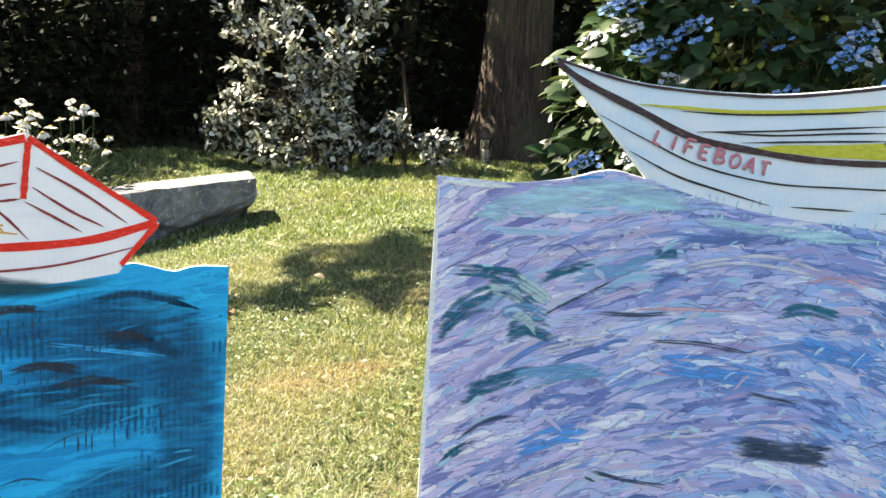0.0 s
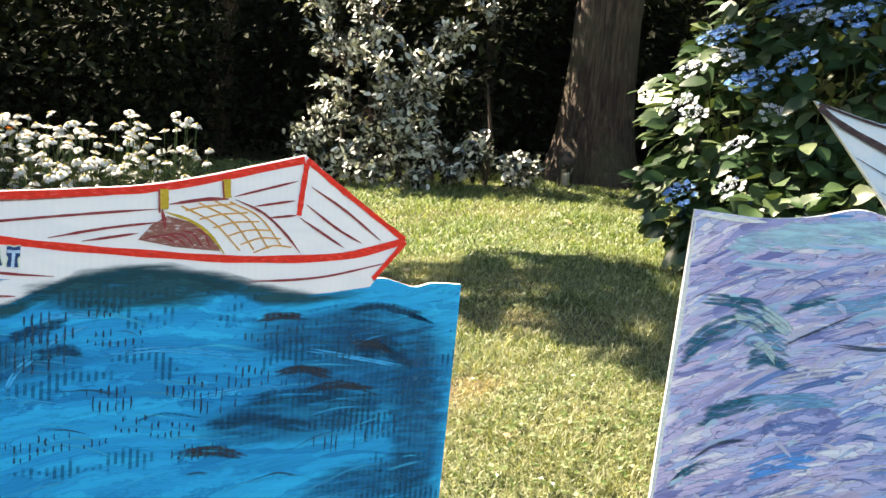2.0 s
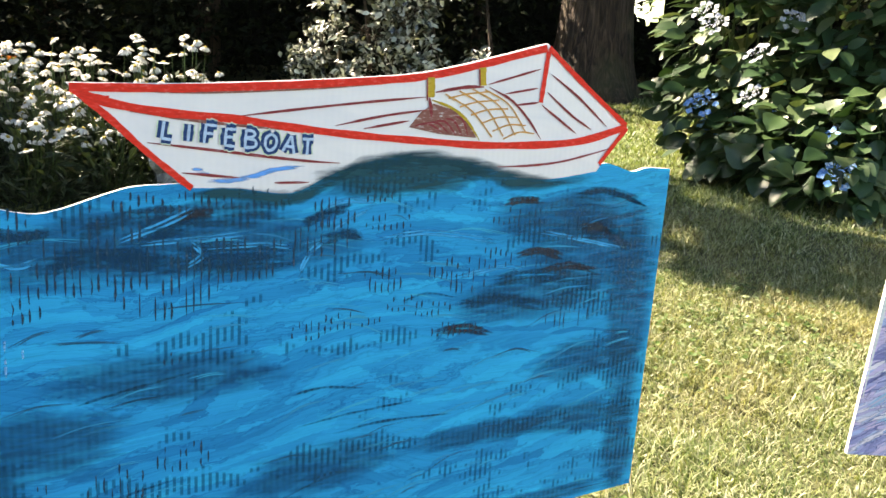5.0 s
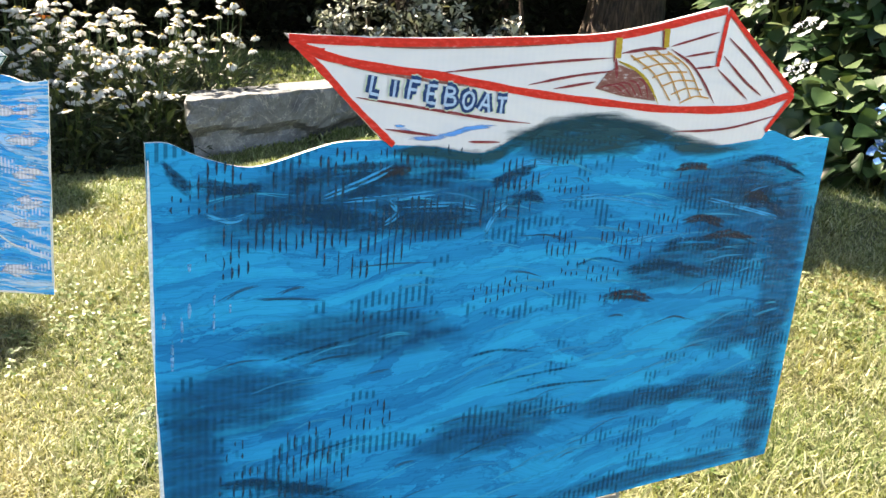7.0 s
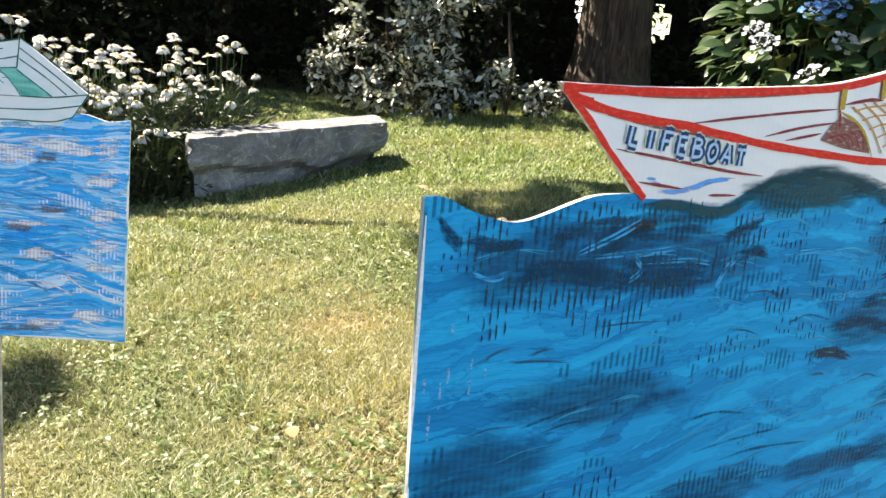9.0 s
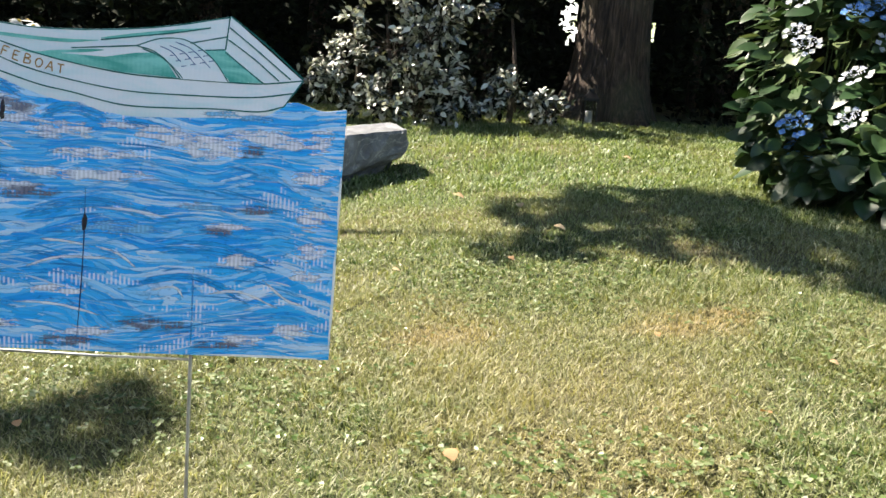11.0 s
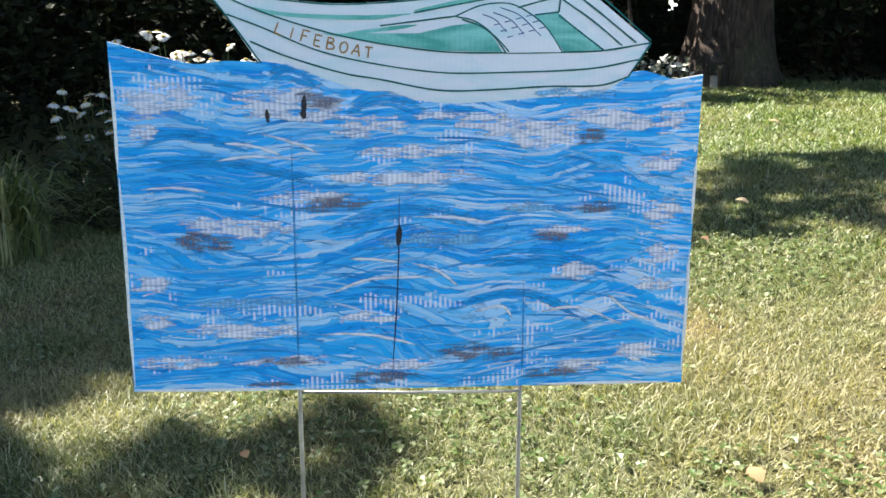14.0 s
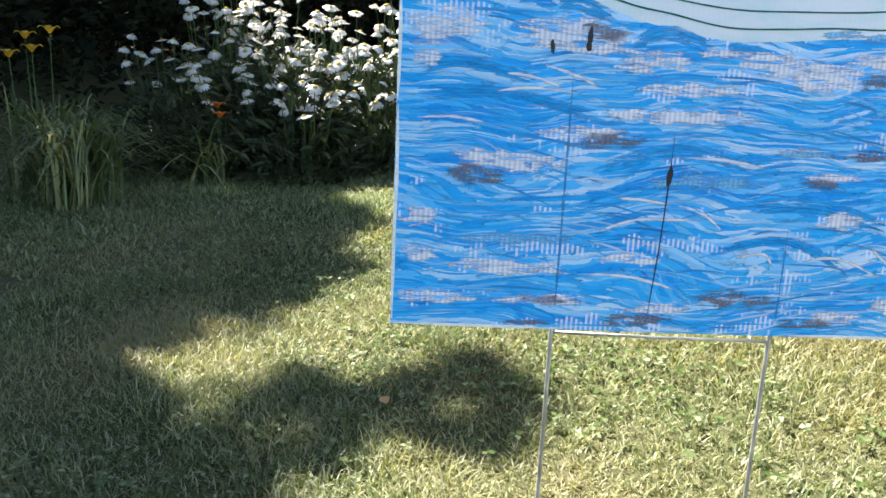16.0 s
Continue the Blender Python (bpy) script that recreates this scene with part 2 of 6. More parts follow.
M_PLASTIC = plain("white_fluted_plastic", (0.82, 0.83, 0.84), 0.35, vary=0.05)
M_WATER_BLUE = dab_paint("sky_blue_acrylic", [(0.15, (0.008, 0.31, 0.82)), (0.45, (0.015, 0.41, 0.91)), (0.62, (0.10, 0.51, 0.94)), (0.80, (0.40, 0.68, 0.95))],
                         [(0.15, (0.008, 0.32, 0.85)), (0.42, (0.020, 0.44, 0.93)), (0.58, (0.17, 0.55, 0.95)), (0.78, (0.56, 0.73, 0.95))],
                         bend=0.11, large=(7, 100), small=(26, 310), rim_dark=0.6, streaks=0.8, bristle=0.25, gloss=0.12, ticks=(0.8, (0.82, 0.80, 0.96), 0.88))
M_WATER_DEEP = dab_paint("deep_blue_acrylic", [(0.1, (0.001, 0.19, 0.44)), (0.5, (0.001, 0.29, 0.60)), (0.9, (0.001, 0.38, 0.69))],
                         [(0.1, (0.001, 0.20, 0.45)), (0.4, (0.001, 0.30, 0.61)), (0.9, (0.002, 0.42, 0.73))],
                         curve=(0.14, -0.1), bend=0.09, large=(5, 55), small=(16, 130), rim_dark=0.4, bristle=0.3, relief=0.5, gloss=0.06, ticks=(0.7, (0.002, 0.06, 0.12), 0.85))
M_WATER_VIOLET = dab_paint("violet_blue_acrylic", [(0.1, (0.20, 0.21, 0.50)), (0.3, (0.46, 0.45, 0.76)), (0.5, (0.76, 0.62, 0.86)), (0.62, (0.42, 0.52, 0.84)), (0.8, (0.90, 0.83, 0.94))],
                           [(0.1, (0.09, 0.20, 0.52)), (0.3, (0.20, 0.37, 0.75)), (0.5, (0.38, 0.49, 0.82)), (0.6, (0.12, 0.39, 0.80)), (0.72, (0.64, 0.61, 0.86)), (0.88, (0.50, 0.76, 0.92))],
                           curve=(0.55, -1.25), bend=0.06, large=(15, 95), small=(55, 250), spread=(0.02, 0.42), rim_dark=0.9, relief=1.0, ticks=(0.45, (0.70, 0.70, 0.90), 0.92))
M_STROKES_BLUE = strokes_paint("sky_blue_brush_strokes", [(0.0, (0.010, 0.19, 0.54)), (0.3, (0.015, 0.29, 0.72)), (0.55, (0.05, 0.41, 0.84)), (0.75, (0.30, 0.56, 0.86)), (1.0, (0.62, 0.70, 0.90))])
M_STROKES_DEEP = strokes_paint("deep_blue_brush_strokes", [(0.0, (0.003, 0.06, 0.12)), (0.2, (0.003, 0.13, 0.27)), (0.5, (0.003, 0.26, 0.50)), (1.0, (0.006, 0.41, 0.64))])
M_STROKES_VIOLET = strokes_paint("violet_brush_strokes", [(0.0, (0.10, 0.17, 0.42)), (0.12, (0.15, 0.28, 0.64)), (0.26, (0.24, 0.35, 0.72)), (0.42, (0.42, 0.37, 0.68)), (0.58, (0.58, 0.50, 0.74)), (0.72, (0.66, 0.62, 0.80)), (0.84, (0.32, 0.58, 0.84)), (1.0, (0.50, 0.70, 0.86))])
M_TEAL = soft_paint("teal_green_paint", (0.015, 0.15, 0.24), soft=(0.0, 0.9), broken=2.8)
M_SMEAR = soft_paint("grey_smeared_paint", (0.16, 0.16, 0.22), 0.3, soft=(0.05, 0.75), broken=5.0)
M_SMEAR_DARK2 = soft_paint("dark_blue_smear", (0.002, 0.085, 0.20), 0.15, soft=(0.05, 3.0), broken=1.6)
M_ARCH = soft_paint("dark_blue_arch_paint", (0.003, 0.058, 0.13), 0.3, soft=(0.0, 1.15), broken=2.8)
M_ARCH_BROWN = soft_paint("dark_brown_arch_paint", (0.028, 0.032, 0.045), 0.2, soft=(0.0, 0.7), broken=2.8)
M_SCRAPE = soft_paint("bright_blue_scrape", (0.02, 0.34, 0.66), soft=(0.05, 0.8), broken=2.8)
M_TEAL_LIGHT = soft_paint("pale_teal_paint", (0.15, 0.38, 0.62), soft=(0.0, 0.9), broken=2.8)
M_TEAL_GREY = soft_paint("pale_grey_green_paint", (0.42, 0.56, 0.60), soft=(0.0, 0.6), broken=2.8)
M_BEIGE = soft_paint("pale_grey_lilac_paint", (0.62, 0.62, 0.74), soft=(0.0, 0.8), broken=2.8)
M_SALMON = soft_paint("salmon_pink_paint", (0.72, 0.40, 0.46), soft=(0.0, 0.8), broken=2.8)
M_AZURE = soft_paint("strong_azure_paint", (0.008, 0.34, 0.84), soft=(0.0, 0.9), broken=2.8)
M_DARK_LINE = soft_paint("dark_slate_line", (0.045, 0.075, 0.13), soft=(0.0, 0.8), broken=2.8)
M_SMEAR_BROWN = soft_paint("brown_smeared_paint", (0.16, 0.14, 0.20), 0.5)
M_PALE = soft_paint("pale_lilac_paint", (0.84, 0.80, 0.98), 0.22, soft=(0.0, 0.60), broken=5.5)
M_SCRATCH = soft_paint("pale_scratched_paint", (0.72, 0.77, 0.96), soft=(0.0, 0.7), broken=2.4)
M_LIGHT_BLUE = soft_paint("light_blue_paint", (0.18, 0.46, 0.76), 0.2, soft=(0.2, 0.8))
M_LIGHT_CREST = soft_paint("pale_blue_crest_paint", (0.42, 0.68, 0.90), soft=(0.0, 0.9), broken=2.8)
M_FAINT = soft_paint("faint_dark_line", (0.03, 0.28, 0.64), soft=(0.1, 2.2), broken=1.6)
M_SPRAY = soft_paint("dark_green_blue_spray_paint", (0.006, 0.062, 0.085), soft=(0.0, 0.75), broken=1.4)
M_SPRAY_BLUE = soft_paint("blue_wash", (0.08, 0.32, 0.84), soft=(0.1, 0.8), broken=2.8)
M_HULL_RED = hull_paint("white_hull_paint", (0.76, 0.72, 0.73), (0.67, 0.65, 0.69), 0.42, 0.75)
M_HULL_TEAL = hull_paint("pale_turquoise_hull_paint", (0.66, 0.69, 0.76), (0.46, 0.64, 0.70), 0.45, 0.72)
M_HULL_DARK = hull_paint("pale_blue_hull_paint", (0.68, 0.73, 0.82), (0.50, 0.66, 0.84), 0.42, 0.7)
M_RED = crayon("red_crayon", (0.76, 0.03, 0.015), gaps=0.14)
M_MAROON = crayon("maroon_crayon", (0.26, 0.035, 0.04), gaps=0.3)
M_BROWN = crayon("brown_crayon", (0.26, 0.10, 0.08), gaps=0.8)
M_ORANGE = crayon("orange_crayon", (0.62, 0.30, 0.08))
M_OCHRE = crayon("ochre_crayon", (0.50, 0.33, 0.03))
M_GREEN_INK = crayon("dark_green_ink", (0.006, 0.12, 0.115))
M_TURQUOISE = hull_paint("turquoise_wash", (0.02, 0.30, 0.26), (0.16, 0.52, 0.48), 0.40, 0.66)
M_HALO = crayon("pale_green_letter_halo", (0.58, 0.68, 0.52))
M_NAVY = crayon("navy_ink", (0.03, 0.09, 0.25))
M_LETTER_NAVY = crayon("dark_navy_letter_ink", (0.012, 0.045, 0.15))
M_LETTER_BLUE = crayon("pale_blue_letter_fill", (0.42, 0.56, 0.74))
M_LETTER_OCHRE = crayon("golden_brown_letter_ink", (0.36, 0.20, 0.07))
M_LETTER_PINK = crayon("pink_letter_ink", (0.58, 0.19, 0.25))
M_TICK = crayon("dark_blue_tick", (0.008, 0.045, 0.085))
M_BLACK = crayon("black_ink", (0.03, 0.025, 0.03))
M_DARK_BROWN = crayon("dark_brown_ink", (0.06, 0.035, 0.04))
M_YELLOW = crayon("yellow_crayon", (0.56, 0.52, 0.06))
M_STEEL = plain("galvanised_wire", (0.42, 0.42, 0.42), 0.5, 0.7, vary=0.4, scale=25)
M_BLADE = foliage("lawn_grass", [(0.0, (0.045, 0.078, 0.022)), (0.35, (0.16, 0.212, 0.075)), (0.7, (0.305, 0.33, 0.175)), (1.0, (0.50, 0.49, 0.37))], 0.45, 0.35, 0.4,
                  ((0.42, 0.36, 0.205), 1.6, 0.42, 0.68))
M_CLOVER = foliage("clover_leaf", [(0.0, (0.06, 0.12, 0.025)), (0.6, (0.15, 0.20, 0.075)), (1.0, (0.38, 0.42, 0.26))], 0.4, 0.3)
M_HYDRANGEA_LEAF = foliage("hydrangea_leaf", [(0.0, (0.018, 0.048, 0.018)), (0.45, (0.032, 0.072, 0.026)), (0.8, (0.055, 0.10, 0.036)), (1.0, (0.15, 0.19, 0.09))], 0.42, 0.14, 0.45)
M_HYDRANGEA_PART = foliage("hydrangea_leaf_single", [(0.0, (0.018, 0.048, 0.018)), (0.45, (0.032, 0.072, 0.026)), (0.8, (0.055, 0.10, 0.036)), (1.0, (0.15, 0.19, 0.09))], 0.42, 0.14, 0.45, by="object")
# Sun glints and shade between leaves are put into the leaf colour.
M_LAUREL = foliage("shrub_leaf_painted_glints", [(0.0, (0.015, 0.02, 0.012)), (0.42, (0.045, 0.055, 0.035)), (0.62, (0.45, 0.47, 0.40)), (1.0, (0.90, 0.90, 0.86))], 0.24, 0.08, 1.0)
# Near-black stops put the wood's shade into the leaf colour.
M_WOOD_LEAF = foliage("woodland_leaf_shade_in_colour", [(0.0, (0.008, 0.010, 0.006)), (0.8, (0.018, 0.024, 0.012)), (1.0, (0.04, 0.048, 0.024))], 0.8, 0.06, 0.1)
M_CROWN = foliage("tree_crown_leaf", [(0.0, (0.03, 0.06, 0.02)), (1.0, (0.08, 0.12, 0.03))], 0.5, 0.15)
M_DAISY_LEAF = foliage("daisy_leaf", [(0.0, (0.018, 0.032, 0.015)), (0.7, (0.040, 0.060, 0.028)), (1.0, (0.10, 0.12, 0.07))], 0.55, 0.12)
M_BLADE_LONG = foliage("daylily_leaf", [(0.0, (0.06, 0.10, 0.03)), (0.6, (0.14, 0.19, 0.06)), (1.0, (0.42, 0.42, 0.22))], 0.45, 0.25, by="object")
M_PETAL = foliage("white_petal", [(0.0, (0.66, 0.66, 0.67)), (1.0, (0.84, 0.84, 0.84))], 0.6, 0.3, 0.2, glow_tint=(1.0, 1.0, 1.0))
M_DISC = plain("yellow_flower_disc", (0.40, 0.30, 0.06), 0.8, vary=0.3, scale=900)
M_STEM = plain("green_stem", (0.06, 0.10, 0.03), 0.6)
M_BLUE_PETAL = foliage("blue_hydrangea_petal", [(0.0, (0.09, 0.24, 0.66)), (0.6, (0.18, 0.40, 0.80)), (1.0, (0.46, 0.62, 0.88))], 0.6, 0.25, 0.2, glow_tint=(1.0, 1.0, 1.0))
M_WHITE_PETAL = foliage("whitish_hydrangea_petal", [(0.0, (0.40, 0.46, 0.66)), (1.0, (0.72, 0.72, 0.66))], 0.6, 0.25, 0.2, glow_tint=(1.0, 1.0, 1.0))
M_LILY = foliage("orange_lily_petal", [(0.0, (0.62, 0.12, 0.02)), (1.0, (0.75, 0.22, 0.03))], 0.5, 0.3, 0.2)
M_LILY_YELLOW = foliage("yellow_lily_petal", [(0.0, (0.70, 0.40, 0.03)), (1.0, (0.80, 0.52, 0.06))], 0.5, 0.3, 0.2)
M_DRY_LEAF = foliage("dry_fallen_leaf", [(0.0, (0.42, 0.24, 0.12)), (1.0, (0.60, 0.46, 0.30))], 0.7, 0.15, 0.2, by="object")
M_WORN = crayon("worn_white_edge", (0.80, 0.81, 0.82))
M_LAMP_METAL = plain("black_lantern_metal", (0.02, 0.02, 0.022), 0.4, 0.6)


def bark():
    m, t, b = material("furrowed_bark")
    v = coords(t, (12, 12, 1.1))
    f = noise_of(t, v, 2.2, 8.0, 0.65, 1.2)
    g = noise_of(t, coords(t), 1.6, 4.0)
    colour = ramp(t, f, [(0.34, (0.012, 0.008, 0.006)), (0.5, (0.055, 0.036, 0.028)), (0.66, (0.135, 0.092, 0.07))])
    colour = mix(t, ramp(t, g, [(0.45, grey(0)), (0.7, grey(0.5))]), colour, (0.10, 0.11, 0.06))
    t.links.new(colour, b.inputs["Base Color"])
    b.inputs["Roughness"].default_value = 0.9
    bump(t, b, f, 1.0, 0.04)
    return m


def granite():
    m, t, b = material("rough_granite")
    f = noise_of(t, coords(t), 5.0, 8.0, 0.65, 0.4)
    s = noise_of(t, coords(t), 90.0, 3.0, 0.7)
    v = noise_of(t, coords(t, (1, 1, 1.6), turn=(0.4, 0.5, 0)), 3.0, 6.0, 0.6, 2.5)
    colour = ramp(t, f, [(0.3, (0.075, 0.08, 0.095)), (0.55, (0.19, 0.20, 0.225)), (0.75, (0.36, 0.37, 0.39))])
    colour = mix(t, ramp(t, v, [(0.485, grey(0)), (0.5, grey(0.5)), (0.515, grey(0))]), colour, (0.62, 0.62, 0.61))
    colour = mix(t, 0.5, colour, ramp(t, s, [(0.35, grey(0.45)), (0.65, grey(1))]), "MULTIPLY")
    t.links.new(colour, b.inputs["Base Color"])
    b.inputs["Roughness"].default_value = 0.85
    bump(t, b, maths(t, "MULTIPLY_ADD", s, 0.25, f), 0.7, 0.015)
    return m


def soil():
    m, t, b = material("lawn_soil_and_thatch")
    p = noise_of(t, coords(t), 1.6, 3.0)
    f = noise_of(t, coords(t), 120.0, 5.0, 0.7)
    base = ramp(t, f, [(0.25, (0.03, 0.035, 0.014)), (0.5, (0.075, 0.085, 0.03)), (0.75, (0.17, 0.16, 0.08))])
    dry = ramp(t, f, [(0.25, (0.05, 0.04, 0.018)), (0.5, (0.13, 0.105, 0.05)), (0.75, (0.26, 0.21, 0.11))])
    t.links.new(mix(t, ramp(t, p, [(0.42, grey(0)), (0.68, grey(0.8))]), base, dry), b.inputs["Base Color"])
    b.inputs["Roughness"].default_value = 0.9
    bump(t, b, f, 0.8, 0.01)
    return m


M_BARK, M_GRANITE, M_SOIL = bark(), granite(), soil()


# ---- mesh tools ----
rng = np.random.default_rng(7)


def mesh_of(name, verts, faces, mat, smooth=False):
    """A mesh from arrays: verts (n, 3), faces (m, k)."""
    verts, faces = np.asarray(verts, np.float32), np.asarray(faces, np.int32)
    me = bpy.data.meshes.new(name)
    me.vertices.add(len(verts))
    me.vertices.foreach_set("co", verts.ravel())
    k = faces.shape[1]
    me.loops.add(faces.size)
    me.loops.foreach_set("vertex_index", faces.ravel())
    me.polygons.add(len(faces))
    me.polygons.foreach_set("loop_start", np.arange(0, faces.size, k, dtype=np.int32))
    me.polygons.foreach_set("use_smooth", np.full(len(faces), smooth))
    me.update(calc_edges=True)
    me.materials.append(mat)
    return me


def put(name, me, parent=None, label=""):
    ob = new(name, me)
    ob.parent = parent
    if label:
        tagged(ob, label)
    return ob


def part(name, bm, mat, parent, label="", smooth=False):
    me = bpy.data.meshes.new(name)
    bm.normal_update()
    if smooth:
        for f in bm.faces:
            f.smooth = True
    bm.to_mesh(me)
    bm.free()
    me.materials.append(mat)
    return put(name, me, parent, label)


def unit(v):
    return v / np.maximum(np.linalg.norm(v, axis=-1, keepdims=True), 1e-9)


LEAF_V = np.array([(0, 0, 0), (-0.26, 0.32, 0.06), (0.26, 0.32, 0.06), (-0.22, 0.66, 0.03), (0.22, 0.66, 0.03), (0, 1, -0.10), (0, 0.34, 0), (0, 0.68, -0.03)])
LEAF_F = np.array([(0, 6, 1), (0, 2, 6), (1, 6, 7), (1, 7, 3), (6, 2, 4), (6, 4, 7), (3, 7, 5), (7, 4, 5)])
BROAD_V = np.array([(0, 0, 0)] + [(c * 0.30 * math.sin(math.pi * s ** 0.8) ** 0.8, s, 0.05 * abs(c) * math.sin(math.pi * s) - 0.14 * s * s) for s in (0.12, 0.28, 0.46, 0.64, 0.8, 0.92) for c in (-1, 0, 1)] + [(0, 1, -0.15)])
BROAD_F = np.array([(0, 2, 1), (0, 3, 2)] + [q for i in range(5) for c in (1, 2) for q in ((3 * i + c, 3 * i + c + 1, 3 * i + c + 4), (3 * i + c, 3 * i + c + 4, 3 * i + c + 3))] + [(16, 17, 19), (17, 18, 19)])
SMALL_V = np.array([(0, 0, 0), (-0.27, 0.5, 0.06), (0.27, 0.5, 0.06), (0, 1, -0.06)])
SMALL_F = np.array([(0, 3, 1), (0, 2, 3)])


def cloud(name, mat, pos, along, up, size, shape=(SMALL_V, SMALL_F), wide=None, smooth=False):
    """Many leaves in one mesh: each at pos, growing along its axis, its face turned up."""
    tv, tf = shape
    along = unit(along)
    side = unit(np.cross(along, up))
    top = np.cross(side, along)
    w = np.ones(len(pos)) if wide is None else wide
    v = (pos[:, None] + size[:, None, None] * (side[:, None] * (tv[None, :, :1] * w[:, None, None]) + along[:, None] * tv[None, :, 1:2] + top[:, None] * tv[None, :, 2:3]))
    f = tf[None] + (np.arange(len(pos)) * len(tv))[:, None, None]
    return mesh_of(name, v.reshape(-1, 3), f.reshape(-1, tf.shape[1]), mat, smooth)


def tube(bm, points, radii, sides=8):
    """A round tapering rod along the points."""
    rings = []
    pts = [Vector(p) for p in points]
    for i, p in enumerate(pts):
        d = (pts[min(i + 1, len(pts) - 1)] - pts[max(i - 1, 0)]).normalized()
        a = d.orthogonal().normalized() if abs(d.z) < 0.9 else (Vector((1, 0, 0)) - d * d.x).normalized()
        c = d.cross(a)
        rings.append([bm.verts.new(p + radii[i] * (math.cos(2 * math.pi * k / sides) * a + math.sin(2 * math.pi * k / sides) * c)) for k in range(sides)])
    for r, s in zip(rings, rings[1:]):
        for k in range(sides):
            bm.faces.new((r[k], r[(k + 1) % sides], s[(k + 1) % sides], s[k]))
    bm.faces.new(rings[0][::-1])
    bm.faces.new(rings[-1])


def smooth_line(points, steps=8):
    """A curve through the points."""
    p = [np.array(q, float) for q in points]
    if len(p) < 3:
        return [p[0] + (p[-1] - p[0]) * i / steps for i in range(steps + 1)]
    p = [2 * p[0] - p[1]] + p + [2 * p[-1] - p[-2]]
    out = []
    for a, b, c, d in zip(p, p[1:], p[2:], p[3:]):
        for i in range(steps):
            s = i / steps
            out.append(0.5 * (2 * b + (c - a) * s + (2 * a - 5 * b + 4 * c - d) * s * s + (3 * b - a - 3 * c + d) * s ** 3))
    return out + [p[-2]]


# ---- ground ----
def ground_z(x, y):
    """The lawn falls away towards the flower bed and rises towards the wood."""
    sx = np.interp(x, [-40, -8, -4, -2.3, 0, 0.35, 1, 2, 8, 40], [-1.2, -0.6, -0.45, -0.3, 0, 0.03, 0.04, 0.03, -0.1, -0.3])
    by = np.interp(y, [-40, -8, 1.5, 3.5, 5.4, 8, 12, 40], [-0.6, -0.1, 0, 0.09, 0.15, 0.36, 0.6, 1.2])
    w = np.clip((y - 4.3) / 4.0, 0, 1)
    w = w * w * (3 - 2 * w)
    return 0.178 + sx * (1 - 0.6 * w) + by


def build_ground():
    near = np.concatenate([np.linspace(-4000, -60, 6), np.linspace(-40, -7, 12), np.arange(-6.5, 6.6, 0.12), np.linspace(7, 40, 12), np.linspace(60, 4000, 6)])
    gx, gy = np.meshgrid(near, near + 3)
    z = ground_z(gx, gy)
    k = len(near)
    i = (np.arange(k - 1)[:, None] * k + np.arange(k - 1)[None]).ravel()
    me = mesh_of("ground", np.stack([gx, gy, z], -1).reshape(-1, 3), np.stack([i, i + 1, i + 1 + k, i + k], -1), M_SOIL, True)
    tagged(put("ground", me), "sloping garden lawn with green and dry straw patches", "lawn", kind="structure")


def lawn(count, x0, x1, y0, y1, length, width):
    """Blades of grass; longer and fresher in some spots."""
    x, y = rng.uniform(x0, x1, count), rng.uniform(y0, y1, count)
    p = np.stack([x, y, ground_z(x, y) - 0.003], -1)
    a = rng.uniform(0, 2 * math.pi, count)
    lean = rng.uniform(0.2, 1.6, count)
    d = np.stack([np.cos(a) * lean, np.sin(a) * lean, np.ones(count)], -1)
    tuft = 0.75 + 0.5 * (np.sin(x * 5.1 + 1.3 * np.sin(y * 3.7)) * np.sin(y * 4.3 + 1.1 * np.sin(x * 2.9)) > 0.2)
    ln = length * rng.uniform(0.5, 1.25, count) * tuft
    w = width * rng.uniform(0.7, 1.3, count)
    b = a + rng.uniform(-0.8, 0.8, count) + math.pi / 2
    s = np.stack([np.cos(b), np.sin(b), np.zeros(count)], -1) * w[:, None] * 0.5
    u = unit(d)
    mid = p + u * ln[:, None] * 0.55
    bent = unit(u + np.stack([np.cos(a), np.sin(a), -0.55 * np.ones(count)], -1) * rng.uniform(0.2, 0.9, count)[:, None])
    tip = mid + bent * ln[:, None] * 0.5
    v = np.stack([p - s, p + s, mid - s * 0.8, mid + s * 0.8, tip], 1)
    f = np.array([(0, 1, 3), (0, 3, 2), (2, 3, 4)])[None] + (np.arange(count) * 5)[:, None, None]
    return v.reshape(-1, 3), f.reshape(-1, 3)


def build_grass():
    vs, fs, n = [], [], 0
    for zone in ((210000, -3.2, 1.3, 0.9, 2.7, 0.036, 0.0028), (120000, -4.2, 2.2, 2.7, 4.6, 0.040, 0.0045), (130000, -4.5, 3.4, 4.6, 8.7, 0.050, 0.0078), (50000, -6.0, 5.0, -3.0, 0.9, 0.05, 0.009), (14000, 1.3, 5.0, 0.9, 4.6, 0.05, 0.009), (10000, -6.0, -3.2, 0.9, 4.6, 0.05, 0.009)):
        v, f = lawn(*zone)
        vs.append(v)
        fs.append(f + n)
        n += len(v)
    me = mesh_of("grass", np.concatenate(vs), np.concatenate(fs), M_BLADE)
    tagged(put("grass", me), "short mown lawn grass with pale dry blades", "grass", kind="stuff")


